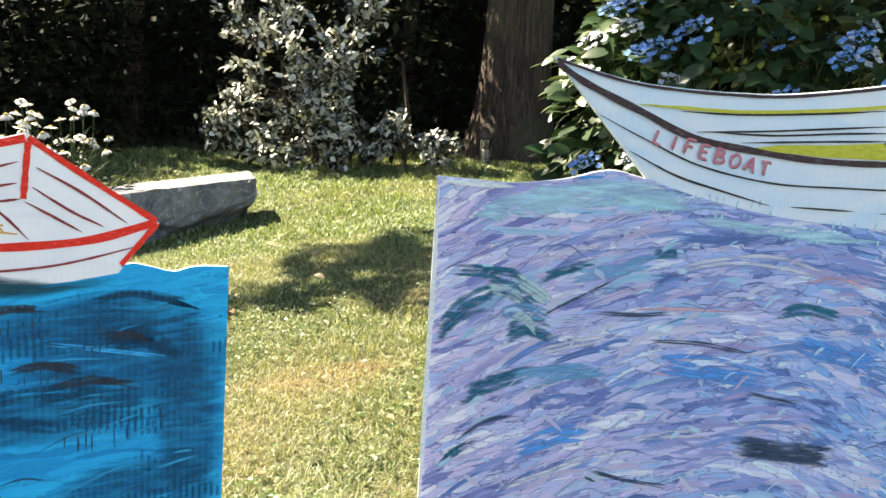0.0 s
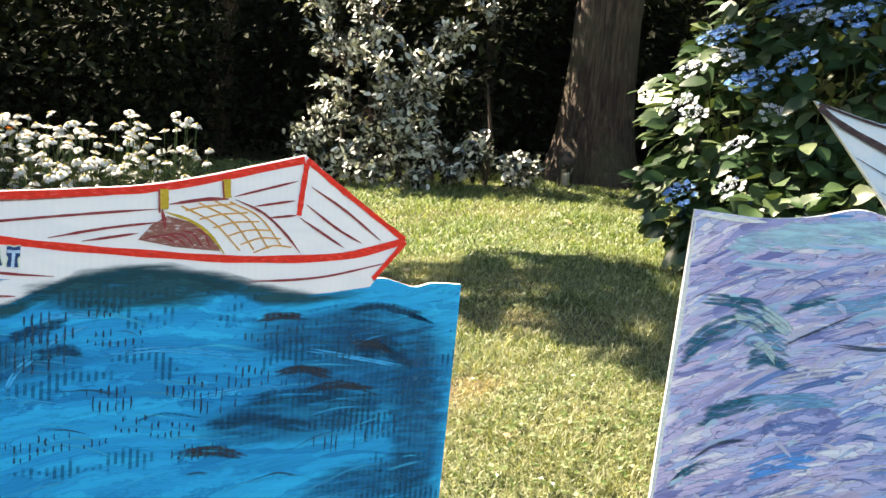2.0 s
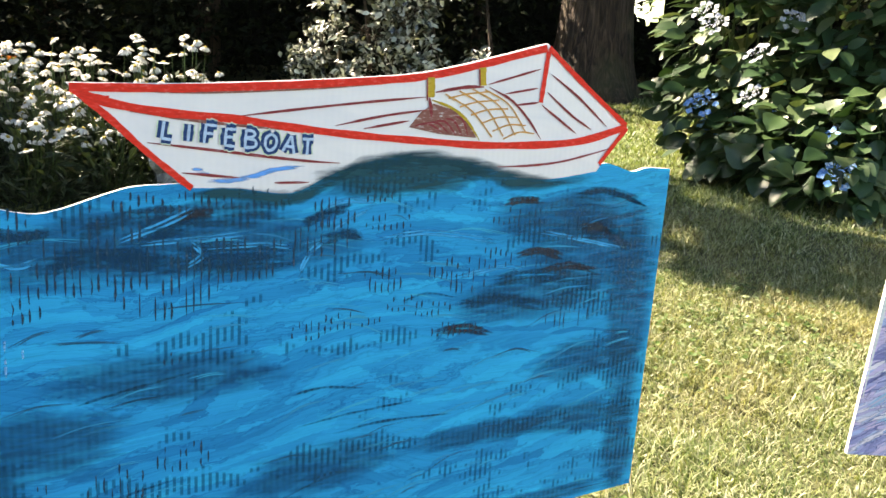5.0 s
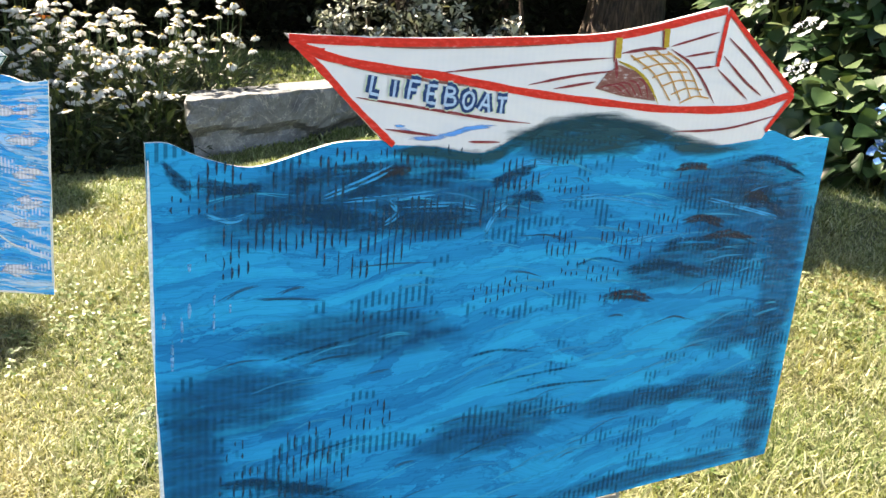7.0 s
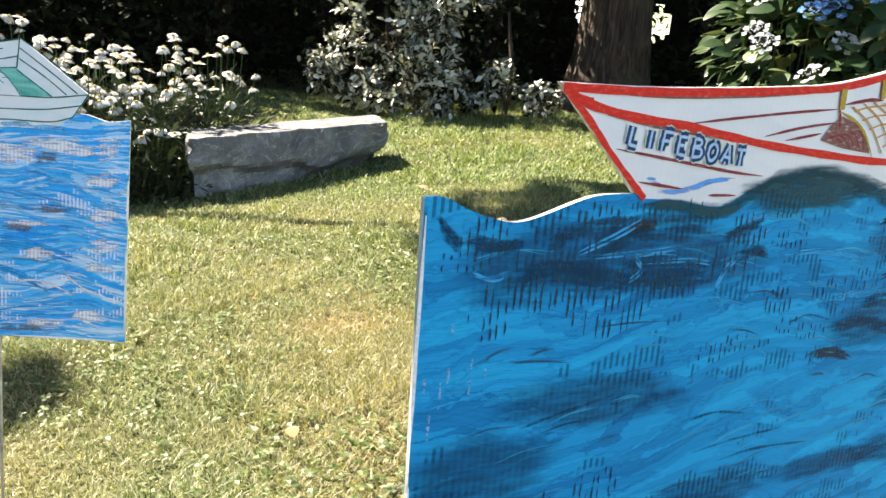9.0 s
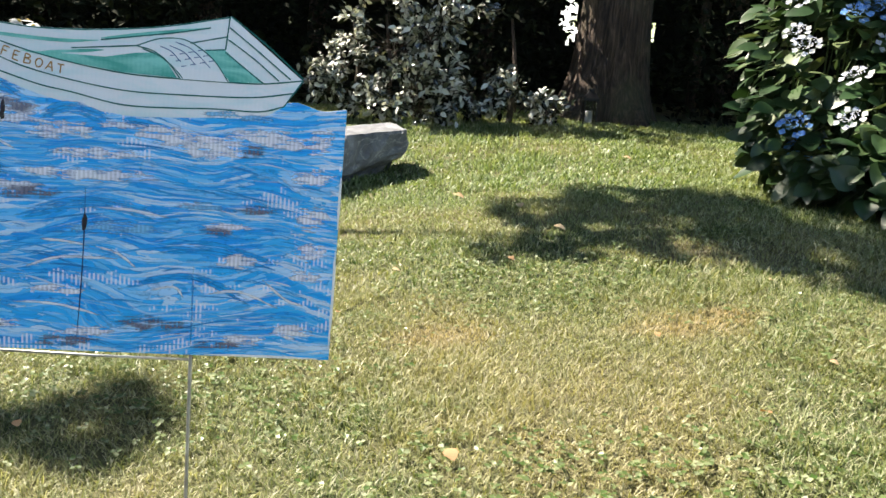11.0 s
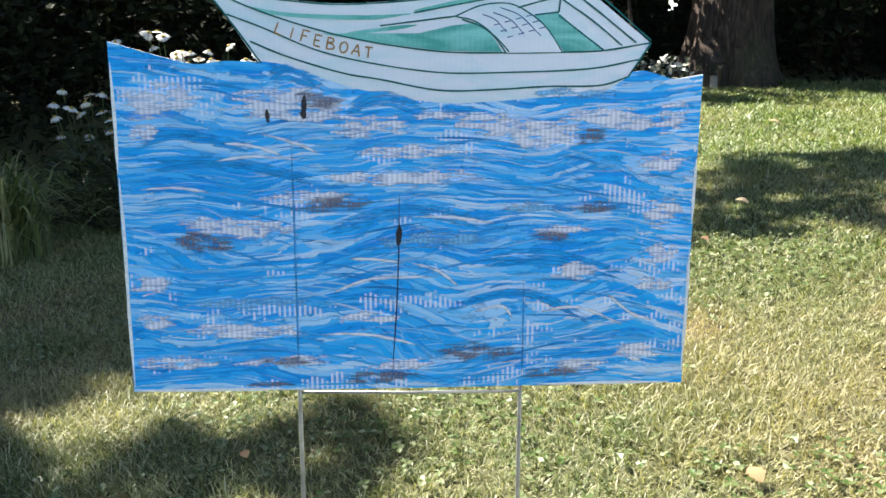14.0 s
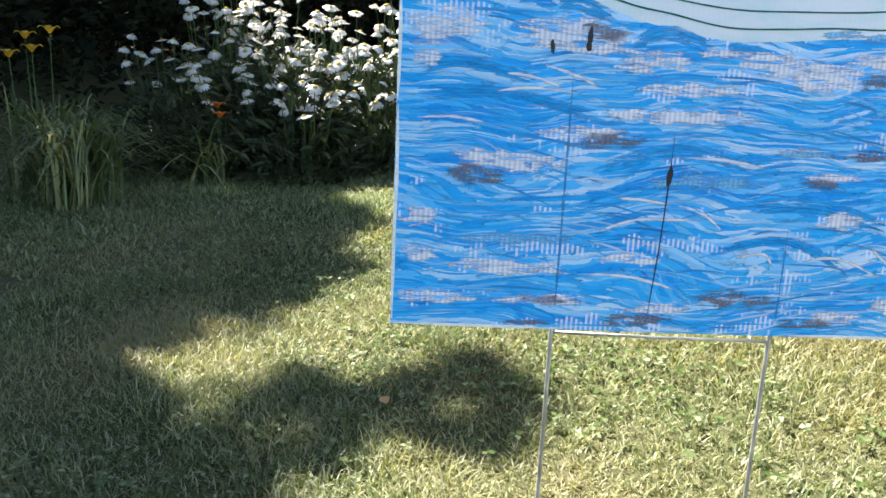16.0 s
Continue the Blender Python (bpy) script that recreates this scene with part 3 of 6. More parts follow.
def build_clover():
    n = 9000
    x, y = rng.uniform(-2.9, 0.6, n), rng.uniform(1.1, 3.4, n)
    keep = np.sin(x * 3.3 + 0.6) * np.sin(y * 4.1 - 0.4) + rng.uniform(-0.55, 0.55, n) > 0.1
    x, y = x[keep], y[keep]
    n = len(x)
    p = np.stack([x, y, ground_z(x, y) + rng.uniform(0.012, 0.035, n)], -1)
    p3, a3 = np.repeat(p, 3, 0), np.repeat(rng.uniform(0, 6.28, n), 3) + np.tile([0, 2.09, 4.19], n)
    d = np.stack([np.cos(a3), np.sin(a3), rng.uniform(-0.3, 0.35, 3 * n)], -1)
    up = np.tile((0, 0, 1.0), (3 * n, 1)) + rng.normal(0, 0.25, (3 * n, 3))
    me = cloud("clover", M_CLOVER, p3, d, up, np.repeat(rng.uniform(0.008, 0.016, n), 3), wide=np.full(3 * n, 1.7))
    tagged(put("clover", me), "low green clover leaves growing among the grass", "clover", kind="stuff")


build_ground()
build_grass()
build_clover()


# ---- painted boat signs ----
FRONT = -0.0022


def dense(me, values):
    me.attributes.new("cover", "FLOAT", "POINT").data.foreach_set("value", np.asarray(values, np.float32))


def sheaf(curves, count, spread, seed=1):
    """Each curve as a bundle of ragged strands beside one another."""
    r = random.Random(seed)
    out = []
    for c in curves:
        for k in range(count):
            off = ((k + 0.5) / count - 0.5) * spread
            a, b = r.uniform(-0.05, 0.12), r.uniform(-0.05, 0.12)
            p = [np.array(q) for q in c]
            q = [p[0] + (p[1] - p[0]) * a] + p[1:-1] + [p[-1] + (p[-2] - p[-1]) * b]
            out.append([(float(e[0]) + r.gauss(0, 0.001), float(e[1]) + off + r.gauss(0, 0.12 * spread)) for e in q])
    return out


class Sign:
    """A painted board cut along waves and a boat; u runs along the board, v up it, in metres from its lower corner."""

    def __init__(self, corner, turn, label, lean=0.0):
        self.top = tagged(new("boat_sign"), label, "painted sign", "lifeboat signs in a row on the lawn")
        self.top.matrix_world = pose(*corner, lean, 0, turn)
        self.layer = 0

    def depth(self):
        self.layer += 1
        return FRONT - 0.00004 * self.layer

    def fill(self, name, points, mat, inset=0.0, label="", back=None):
        bm = bmesh.new()
        y = self.depth() if back is None else back
        f = bm.faces.new([bm.verts.new((u, y, v)) for u, v in points])
        bm.normal_update()
        if f.normal.y > 0:
            f.normal_flip()
        if inset:
            r = bmesh.ops.inset_region(bm, faces=[f], thickness=inset, use_even_offset=True)
            bmesh.ops.delete(bm, geom=r["faces"], context="FACES")
        bmesh.ops.triangulate(bm, faces=bm.faces[:])
        return part(name, bm, mat, self.top, label)

    def panel(self, points):
        bm = bmesh.new()
        f = bm.faces.new([bm.verts.new((u, 0.002, v)) for u, v in points])
        r = bmesh.ops.extrude_face_region(bm, geom=[f])
        bmesh.ops.translate(bm, verts=[g for g in r["geom"] if isinstance(g, bmesh.types.BMVert)], vec=(0, -0.004, 0))
        bmesh.ops.recalc_face_normals(bm, faces=bm.faces[:])
        bmesh.ops.triangulate(bm, faces=bm.faces[:])
        part("panel", bm, M_PLASTIC, self.top, "white fluted plastic sheet cut along waves and boat")

    def ribbon(self, rows, bm_verts, bm_faces, density, points, width, y, soft=False, taper=True, steps=6):
        pts = smooth_line(points, steps)
        n = len(pts)
        cols = (-0.5, -0.2, 0.2, 0.5) if soft else (-0.5, 0.5)
        start = len(bm_verts)
        for i, p in enumerate(pts):
            d = pts[min(i + 1, n - 1)] - pts[max(i - 1, 0)]
            d = d / max(np.hypot(*d), 1e-9)
            s = i / (n - 1)
            w = width * ((min(1, 0.25 + 3.2 * min(s, 1 - s))) if taper else 1) * (1 + 0.18 * math.sin(13 * s + 40 * p[0]) * math.sin(29 * s))
            for c in cols:
                q = p + np.array((-d[1], d[0])) * c * w
                bm_verts.append((q[0], y, q[1]))
                density.append((0 if abs(c) > 0.4 else 1) * min(1, 6 * min(s, 1 - s)) if soft else min(1, 0.4 + 8 * min(s, 1 - s)))
        k = len(cols)
        for i in range(n - 1):
            for c in range(k - 1):
                a = start + i * k + c
                bm_faces.append((a, a + k, a + k + 1, a + 1))

    def lines(self, name, mat, curves, width, label="", soft=False, taper=True):
        """Drawn lines of one kind, each a part."""
        y = self.depth()
        for i, c in enumerate(curves):
            v, f, d = [], [], []
            self.ribbon(None, v, f, d, c, width, y - 0.000004 * i, soft, taper)
            me = mesh_of(name, v, f, mat)
            dense(me, d)
            put(name, me, self.top, label)

    def strokes(self, name, mat, count, seed, wide, long, slope, bow, top, low=0.012, right=0.6, tone=None, label="", left=0.004):
        """Loose brush strokes below the line top(u), each a handful of bristle marks of one tone."""
        r = random.Random(seed)
        y = self.depth()
        v, f, d, tones = [], [], [], []
        for i in range(count):
            l, w = r.uniform(*long), r.uniform(*wide)
            u = r.uniform(left, right - l)
            m = u + l / 2
            z = r.uniform(low + w, min(top(u), top(m), top(u + l)) - w - 0.006)
            a = slope(m, z) + r.gauss(0, 0.09)
            b = bow(m, z) * l * r.uniform(0.2, 1.6)
            rise = math.tan(a) * l
            if z + abs(rise) / 2 + abs(b) + w > min(top(u), top(u + l)) - 0.003 or z - abs(rise) / 2 - w < low:
                rise = b = 0
            shade = min(1, max(0, r.random() if tone is None else tone(m, z, r)))
            marks = max(3, int(w / 0.0014))
            for k in range(marks):
                off = (k + 0.5) / marks * w - w / 2
                s0, s1 = r.uniform(0, 0.22), r.uniform(0.75, 1.0)
                if r.random() < 0.1:
                    continue
                p0, p1 = u + l * s0, u + l * s1
                start = len(v)
                self.ribbon(None, v, f, d, [(p0, z - rise / 2 + rise * s0 + off), (m, z + b + off * r.uniform(0.8, 1.1)), (p1, z - rise / 2 + rise * s1 + off)], w / marks * r.uniform(0.8, 1.35), y - 0.0000006 * i, steps=3)
                tones += [min(1, max(0, shade + r.gauss(0, 0.05)))] * (len(v) - start)
        me = mesh_of(name, v, f, mat)
        me.attributes.new("tone", "FLOAT", "POINT").data.foreach_set("value", np.asarray(tones, np.float32))
        self.layer += 1 + int(0.016 * count)
        return tagged(put(name, me, self.top, label), kind="stuff")

    def ticks(self, name, mat, spots, seed, pitch=0.0054, width=0.0010, keep=0.75, label=""):
        """Short upright marks where paint caught on the flutes, in patches: (u, v, length, height)."""
        r = random.Random(seed)
        y = self.depth()
        v, f, d = [], [], []
        for j, (u, z, l, h) in enumerate(spots):
            k = math.ceil((u - l / 2) / pitch)
            while k * pitch < u + l / 2:
                e = math.sqrt(max(0, 1 - ((k * pitch - u) / (l / 2)) ** 2)) * h / 2
                lo = z - e
                while lo < z + e:
                    hi = lo + r.uniform(0.45, 1.3) * min(0.022, h * 0.55)
                    if r.random() < keep and hi - lo > 0.003:
                        x = k * pitch + r.gauss(0, 0.0003)
                        self.ribbon(None, v, f, d, [(x, lo), (x + r.gauss(0, 0.0004), (lo + hi) / 2), (x, min(hi, z + e + 0.004))], width * r.uniform(0.6, 1.3), y - 0.000002 * j, steps=2)
                    lo = hi + r.uniform(0.001, 0.005)
                k += 1
        me = mesh_of(name, v, f, mat)
        dense(me, d)
        return tagged(put(name, me, self.top, label), kind="stuff")

    def smears(self, name, mat, spots, label=""):
        """Soft-edged smears, each a part: (u, v, length, height)."""
        y = self.depth()
        n = 24
        for j, (u, z, l, h) in enumerate(spots):
            v, f, d = [], [], []
            for ring, dens in ((0, 1), (0.55, 0.92), (1, 0)):
                for i in range(n):
                    a = 2 * math.pi * i / n
                    q = 1.08 + 0.14 * math.sin(2 * a + j) + 0.08 * math.sin(5 * a + 2.3 * j)
                    v.append((u + 0.5 * l * ring * q * math.cos(a), y - 0.00001 * j, z + 0.5 * h * ring * q * math.sin(a)))
                    d.append(dens)
            for k in (0, 1):
                for i in range(n):
                    a, b = k * n + i, k * n + (i + 1) % n
                    f.append((a, b, b + n, a + n))
            me = mesh_of(name, v, f, mat)
            dense(me, d)
            put(name, me, self.top, label)

    def word(self, text, coats, first, last, size, sag=0.0, label=""):
        """Hand-drawn capitals from first to last, each on its own slant; coats: (material, line width, shift)."""
        n = len(text)
        r = random.Random(3)
        slant = [r.uniform(-5, 5) for _ in text]
        grow = [r.uniform(0.92, 1.08) for _ in text]
        for i, ch in enumerate(text):
            s = i / (n - 1)
            u = first[0] + (last[0] - first[0]) * s
            v = first[1] + (last[1] - first[1]) * s - sag * 4 * s * (1 - s)
            a = math.atan2(last[1] - first[1] - sag * 4 * (1 - 2 * s), last[0] - first[0]) + radians(slant[i])
            for k, (mat, width, shift) in enumerate(coats):
                vs, fs, d = [], [], []
                y = FRONT - 0.00004 * (self.layer + 1 + k)
                for line in CAPITALS[ch]:
                    pts = []
                    for px, py in line:
                        px, py = (px - 0.3) * size * 1.22 * grow[i] + shift, py * size * grow[i] - shift
                        pts.append((u + px * math.cos(a) - py * math.sin(a), v + px * math.sin(a) + py * math.cos(a)))
                    self.ribbon(None, vs, fs, d, pts, width, y, taper=False, steps=4)
                    y -= 0.00001
                me = mesh_of("letter", vs, fs, mat)
                dense(me, d)
                put("letter", me, self.top, label if k == 0 else "")
        self.layer += len(coats) + 1


CAPITALS = {
    "L": [[(0.08, 1.0), (0.08, 0.0)], [(0.08, 0.02), (0.55, 0.0)]],
    "I": [[(0.3, 1.0), (0.3, 0.0)]],
    "F": [[(0.08, 1.0), (0.08, 0.0)], [(0.08, 0.98), (0.56, 1.0)], [(0.08, 0.54), (0.44, 0.55)]],
    "E": [[(0.08, 1.0), (0.08, 0.0)], [(0.08, 0.98), (0.56, 1.0)], [(0.08, 0.52), (0.44, 0.53)], [(0.08, 0.02), (0.56, 0.0)]],
    "B": [[(0.08, 1.0), (0.08, 0.0)], [(0.08, 0.99), (0.42, 0.94), (0.46, 0.70), (0.10, 0.54)], [(0.10, 0.54), (0.52, 0.46), (0.54, 0.12), (0.08, 0.01)]],
    "O": [[(0.3, 1.0), (0.06, 0.74), (0.06, 0.28), (0.3, 0.0), (0.56, 0.28), (0.56, 0.74), (0.3, 1.0)]],
    "A": [[(0.0, 0.0), (0.3, 1.0)], [(0.3, 1.0), (0.6, 0.0)], [(0.12, 0.36), (0.48, 0.36)]],
    "T": [[(0.0, 0.98), (0.62, 1.0)], [(0.31, 0.99), (0.30, 0.0)]],
}


def stake(corner, turn, u0, u1, label):
    """A bent wire stake: two legs with a welded rung, its prongs inside the flutes."""
    top = tagged(new("wire_stake"), label, "sign stake", "wire stakes of the signs")
    top.matrix_world = pose(*corner, 0, 0, turn)
    c, s = math.cos(radians(turn)), math.sin(radians(turn))
    for u in (u0, u1):
        bm = bmesh.new()
        foot = float(ground_z(corner[0] + u * c, corner[1] + u * s)) - corner[2] - 0.06
        tube(bm, [(u + 0.002, 0.0105, foot), (u, 0.0055, -0.2), (u, 0.0048, -0.02), (u, 0.0048, 0.12)], [0.0025] * 4)
        part("leg", bm, M_STEEL, top, smooth=True)
    bm = bmesh.new()
    tube(bm, [(u0 - 0.002, 0.0048, 0.005), ((u0 + u1) / 2, 0.0046, 0.0005), (u1 + 0.002, 0.0048, -0.002)], [0.0019] * 3)
    part("rung", bm, M_STEEL, top, smooth=True)


def under(points):
    """The height of a board's waterline over u."""
    us, vs = zip(*points)
    return lambda u: float(np.interp(u, us, vs))


def turquoise_sign():
    corner, turn = (-1.788, 1.062, 0.36), 9.9
    s = Sign(corner, turn, "sky-blue painted board with a cut-out turquoise lifeboat on wire stake")
    wave_l = smooth_line([(0.0, 0.380), (0.018, 0.375), (0.0375, 0.3695), (0.0806, 0.3587), (0.1132, 0.3619), (0.146, 0.3605)], 4)
    far = smooth_line([(0.0865, 0.4450), (0.134, 0.4275), (0.2102, 0.419), (0.2639, 0.420), (0.3242, 0.4257), (0.385, 0.4357), (0.4573, 0.4535)], 4)
    wave_r = smooth_line([(0.5308, 0.3515), (0.545, 0.3535), (0.5583, 0.3504), (0.575, 0.3455), (0.5873, 0.3459), (0.6096, 0.350)], 4)
    outline = [(0.0005, 0.0138), (0.3, 0.0085), (0.6074, 0.005)] + list(reversed(wave_r)) + [(0.551, 0.3815)] + list(reversed(far)) + [(0.117, 0.404)] + list(reversed(wave_l))
    s.panel(outline)
    low_hull = smooth_line([(0.150, 0.3615), (0.176, 0.357), (0.231, 0.338), (0.268, 0.330), (0.33, 0.320), (0.391, 0.322), (0.44, 0.326), (0.497, 0.330), (0.5295, 0.348)], 4)
    s.fill("water", [(0.0005, 0.0138), (0.3, 0.0085), (0.6074, 0.005)] + list(reversed(wave_r)) + list(reversed(low_hull)) + list(reversed(wave_l)), M_WATER_BLUE, 0.0009, "brushed sky-blue paint with pale lilac patches")
    s.fill("hull", low_hull + [(0.551, 0.3815)] + list(reversed(far)) + [(0.117, 0.404)], M_HULL_TEAL, 0.0007, "pale turquoise painted hull")
    line = under([(0, 0.37), (0.08, 0.352), (0.15, 0.353), (0.268, 0.322), (0.33, 0.312), (0.44, 0.318), (0.53, 0.338), (0.61, 0.34)])
    s.strokes("brushwork", M_STROKES_BLUE, 260, 11, (0.0012, 0.003), (0.02, 0.11), lambda u, v: 0.20 * math.sin(17 * u + 12 * v) - 0.04, lambda u, v: 0.03, line, tone=lambda u, v, r: r.betavariate(1.6, 1.5))
    s.lines("azure_arch", M_AZURE, sheaf([[(0.231, 0.313), (0.268, 0.325), (0.32, 0.312)], [(0.323, 0.307), (0.348, 0.313), (0.382, 0.307)], [(0.154, 0.342), (0.175, 0.351), (0.217, 0.336)], [(0.02, 0.28), (0.068, 0.289), (0.151, 0.272)],
                                    [(0.018, 0.256), (0.108, 0.261), (0.204, 0.24)], [(0.202, 0.184), (0.29, 0.207), (0.392, 0.192)], [(0.37, 0.15), (0.45, 0.155), (0.54, 0.13)], [(0.33, 0.10), (0.42, 0.115), (0.50, 0.08)]], 3, 0.013), 0.0075, "strong azure arch", soft=True)
    s.smears("lilac_patch", M_PALE, [(0.046, 0.322, 0.076, 0.036), (0.171, 0.320, 0.114, 0.036), (0.261, 0.298, 0.067, 0.025), (0.206, 0.305, 0.109, 0.012), (0.398, 0.296, 0.113, 0.021), (0.442, 0.287, 0.095, 0.029), (0.304, 0.27, 0.112, 0.014), (0.303, 0.242, 0.131, 0.019),
                                     (0.191, 0.222, 0.08, 0.019), (0.117, 0.192, 0.116, 0.025), (0.124, 0.079, 0.131, 0.017), (0.25, 0.091, 0.083, 0.011), (0.028, 0.131, 0.042, 0.022), (0.462, 0.184, 0.065, 0.013), (0.476, 0.138, 0.046, 0.023), (0.569, 0.122, 0.04, 0.02)], "pale lilac patch")
    s.smears("lilac_patch", M_PALE, [(0.571, 0.256, 0.055, 0.022), (0.573, 0.201, 0.04, 0.037), (0.575, 0.155, 0.037, 0.029), (0.518, 0.303, 0.12, 0.025), (0.552, 0.044, 0.068, 0.018), (0.485, 0.029, 0.074, 0.015), (0.287, 0.036, 0.071, 0.015), (0.16, 0.044, 0.095, 0.015),
                                     (0.243, 0.289, 0.043, 0.011), (0.047, 0.045, 0.074, 0.017), (0.028, 0.092, 0.040, 0.017), (0.027, 0.292, 0.035, 0.016), (0.417, 0.211, 0.038, 0.009), (0.576, 0.304, 0.039, 0.038), (0.241, 0.243, 0.056, 0.013), (0.354, 0.306, 0.10, 0.012)], "pale lilac patch")
    s.lines("white_scratch", M_SCRATCH, [[(0.096, 0.261), (0.138, 0.266), (0.187, 0.262)], [(0.103, 0.28), (0.139, 0.276), (0.169, 0.266)], [(0.289, 0.153), (0.327, 0.142), (0.353, 0.121)], [(0.227, 0.157), (0.264, 0.155), (0.296, 0.149)], [(0.199, 0.073), (0.256, 0.071), (0.314, 0.056)],
                                      [(0.437, 0.092), (0.483, 0.097), (0.537, 0.075)], [(0.139, 0.291), (0.181, 0.279), (0.205, 0.268)], [(0.51, 0.117), (0.544, 0.089), (0.571, 0.08)], [(0.366, 0.094), (0.398, 0.1), (0.411, 0.086)], [(0.016, 0.232), (0.058, 0.234), (0.094, 0.229)],
                                      [(0.29, 0.201), (0.341, 0.2), (0.392, 0.192)], [(0.213, 0.119), (0.257, 0.134), (0.327, 0.135)]], 0.0042, "thin pale scratch", soft=True)
    s.smears("grey_smear", M_SMEAR, [(0.493, 0.285, 0.036, 0.021), (0.216, 0.215, 0.074, 0.022), (0.082, 0.177, 0.067, 0.026), (0.372, 0.048, 0.105, 0.024), (0.16, 0.044, 0.063, 0.010), (0.261, 0.022, 0.097, 0.014), (0.458, 0.022, 0.08, 0.014), (0.501, 0.209, 0.052, 0.016), (0.45, 0.178, 0.045, 0.014), (0.205, 0.323, 0.044, 0.018), (0.146, 0.018, 0.057, 0.006)], "grey smear")
    s.smears("light_patch", M_LIGHT_BLUE, [(0.32, 0.175, 0.16, 0.02), (0.13, 0.11, 0.14, 0.016), (0.47, 0.33, 0.09, 0.018), (0.43, 0.21, 0.08, 0.014)], "light blue patch")
    s.lines("drip", M_LETTER_NAVY, [[(0.287, 0.225), (0.286, 0.17), (0.283, 0.1), (0.277, 0.015)], [(0.192, 0.332), (0.188, 0.318), (0.1915, 0.308)]], 0.0016, "dark ink drip")
    s.smears("ink_blot", M_BLACK, [(0.2862, 0.181, 0.006, 0.020), (0.1905, 0.318, 0.004, 0.020), (0.1895, 0.309, 0.005, 0.011), (0.153, 0.307, 0.004, 0.013)], "dark ink blot")
    # Drawn lines stand in for the stake wire's shadow showing through the board.
    s.lines("wire_shadow", M_FAINT, [[(0.176, 0.30), (0.1765, 0.15), (0.176, 0.02)], [(0.422, 0.14), (0.4225, 0.06), (0.422, 0.015)]], 0.0035, "painted line for the wire shadow showing through", soft=True)
    s.lines("worn_edge", M_WORN, [[(0.0012, 0.36), (0.0018, 0.30), (0.001, 0.25)], [(0.0018, 0.245), (0.0026, 0.18), (0.0016, 0.10), (0.002, 0.02)], [(0.004, 0.0150), (0.10, 0.0132), (0.16, 0.0122)], [(0.606, 0.02), (0.6072, 0.10), (0.6068, 0.16)], [(0.6075, 0.19), (0.608, 0.26)], [(0.44, 0.0085), (0.52, 0.0078), (0.59, 0.0065)]], 0.0034, "worn white edge")
    s.fill("well", [(0.209, 0.389), (0.269, 0.380), (0.329, 0.373), (0.394, 0.372), (0.384, 0.387), (0.369, 0.401), (0.343, 0.398), (0.308, 0.390)], M_TURQUOISE, label="turquoise painted well")
    s.fill("well", [(0.427, 0.409), (0.452, 0.411), (0.477, 0.391), (0.499, 0.375), (0.459, 0.372), (0.44, 0.396)], M_TURQUOISE, label="turquoise painted well")
    s.lines("wash", M_TURQUOISE, [[(0.135, 0.415), (0.178, 0.407), (0.255, 0.405), (0.30, 0.409)], [(0.303, 0.412), (0.36, 0.423), (0.433, 0.437)], [(0.23, 0.388), (0.306, 0.398)]], 0.004, "turquoise wash")
    s.lines("ink_line", M_GREEN_INK, [
        [(0.0870, 0.4435), (0.134, 0.4265), (0.2102, 0.418), (0.2639, 0.419), (0.3242, 0.4247), (0.385, 0.4347), (0.4573, 0.4525)],
        [(0.088, 0.442), (0.11, 0.427), (0.15, 0.41), (0.205, 0.393), (0.26, 0.381), (0.33, 0.372), (0.394, 0.371), (0.459, 0.372), (0.502, 0.374), (0.551, 0.382)],
        [(0.117, 0.407), (0.15, 0.395), (0.204, 0.373), (0.26, 0.36), (0.329, 0.351), (0.391, 0.351), (0.484, 0.355), (0.54, 0.365)],
        [(0.139, 0.381), (0.176, 0.366), (0.231, 0.35), (0.268, 0.344), (0.329, 0.333), (0.391, 0.334), (0.44, 0.337), (0.497, 0.338), (0.528, 0.347)],
        [(0.456, 0.452), (0.452, 0.412)], [(0.458, 0.453), (0.501, 0.424), (0.551, 0.384)], [(0.456, 0.44), (0.495, 0.412), (0.535, 0.382)],
        [(0.455, 0.425), (0.489, 0.403), (0.52, 0.379)], [(0.452, 0.409), (0.477, 0.391), (0.501, 0.374)], [(0.269, 0.397), (0.345, 0.407)],
        [(0.303, 0.410), (0.36, 0.421), (0.391, 0.427), (0.433, 0.437)], [(0.409, 0.416), (0.453, 0.428)], [(0.551, 0.382), (0.528, 0.347)],
        [(0.088, 0.4425), (0.117, 0.405), (0.149, 0.360)], [(0.427, 0.409), (0.452, 0.412)]], 0.0017, "dark green ink line", taper=False)
    s.fill("seat", [(0.345, 0.407), (0.372, 0.418), (0.4, 0.42), (0.421, 0.411), (0.44, 0.396), (0.457, 0.372), (0.398, 0.371), (0.384, 0.389), (0.366, 0.402)], M_HULL_TEAL, label="pale rounded seat")
    s.lines("ink_line", M_GREEN_INK, [[(0.345, 0.407), (0.366, 0.402), (0.384, 0.389), (0.398, 0.371)], [(0.345, 0.407), (0.372, 0.418), (0.4, 0.42), (0.421, 0.411), (0.44, 0.396), (0.457, 0.372)],
                                      [(0.352, 0.404), (0.372, 0.397), (0.389, 0.385), (0.401, 0.372)]], 0.0014, "dark green ink line", taper=False)
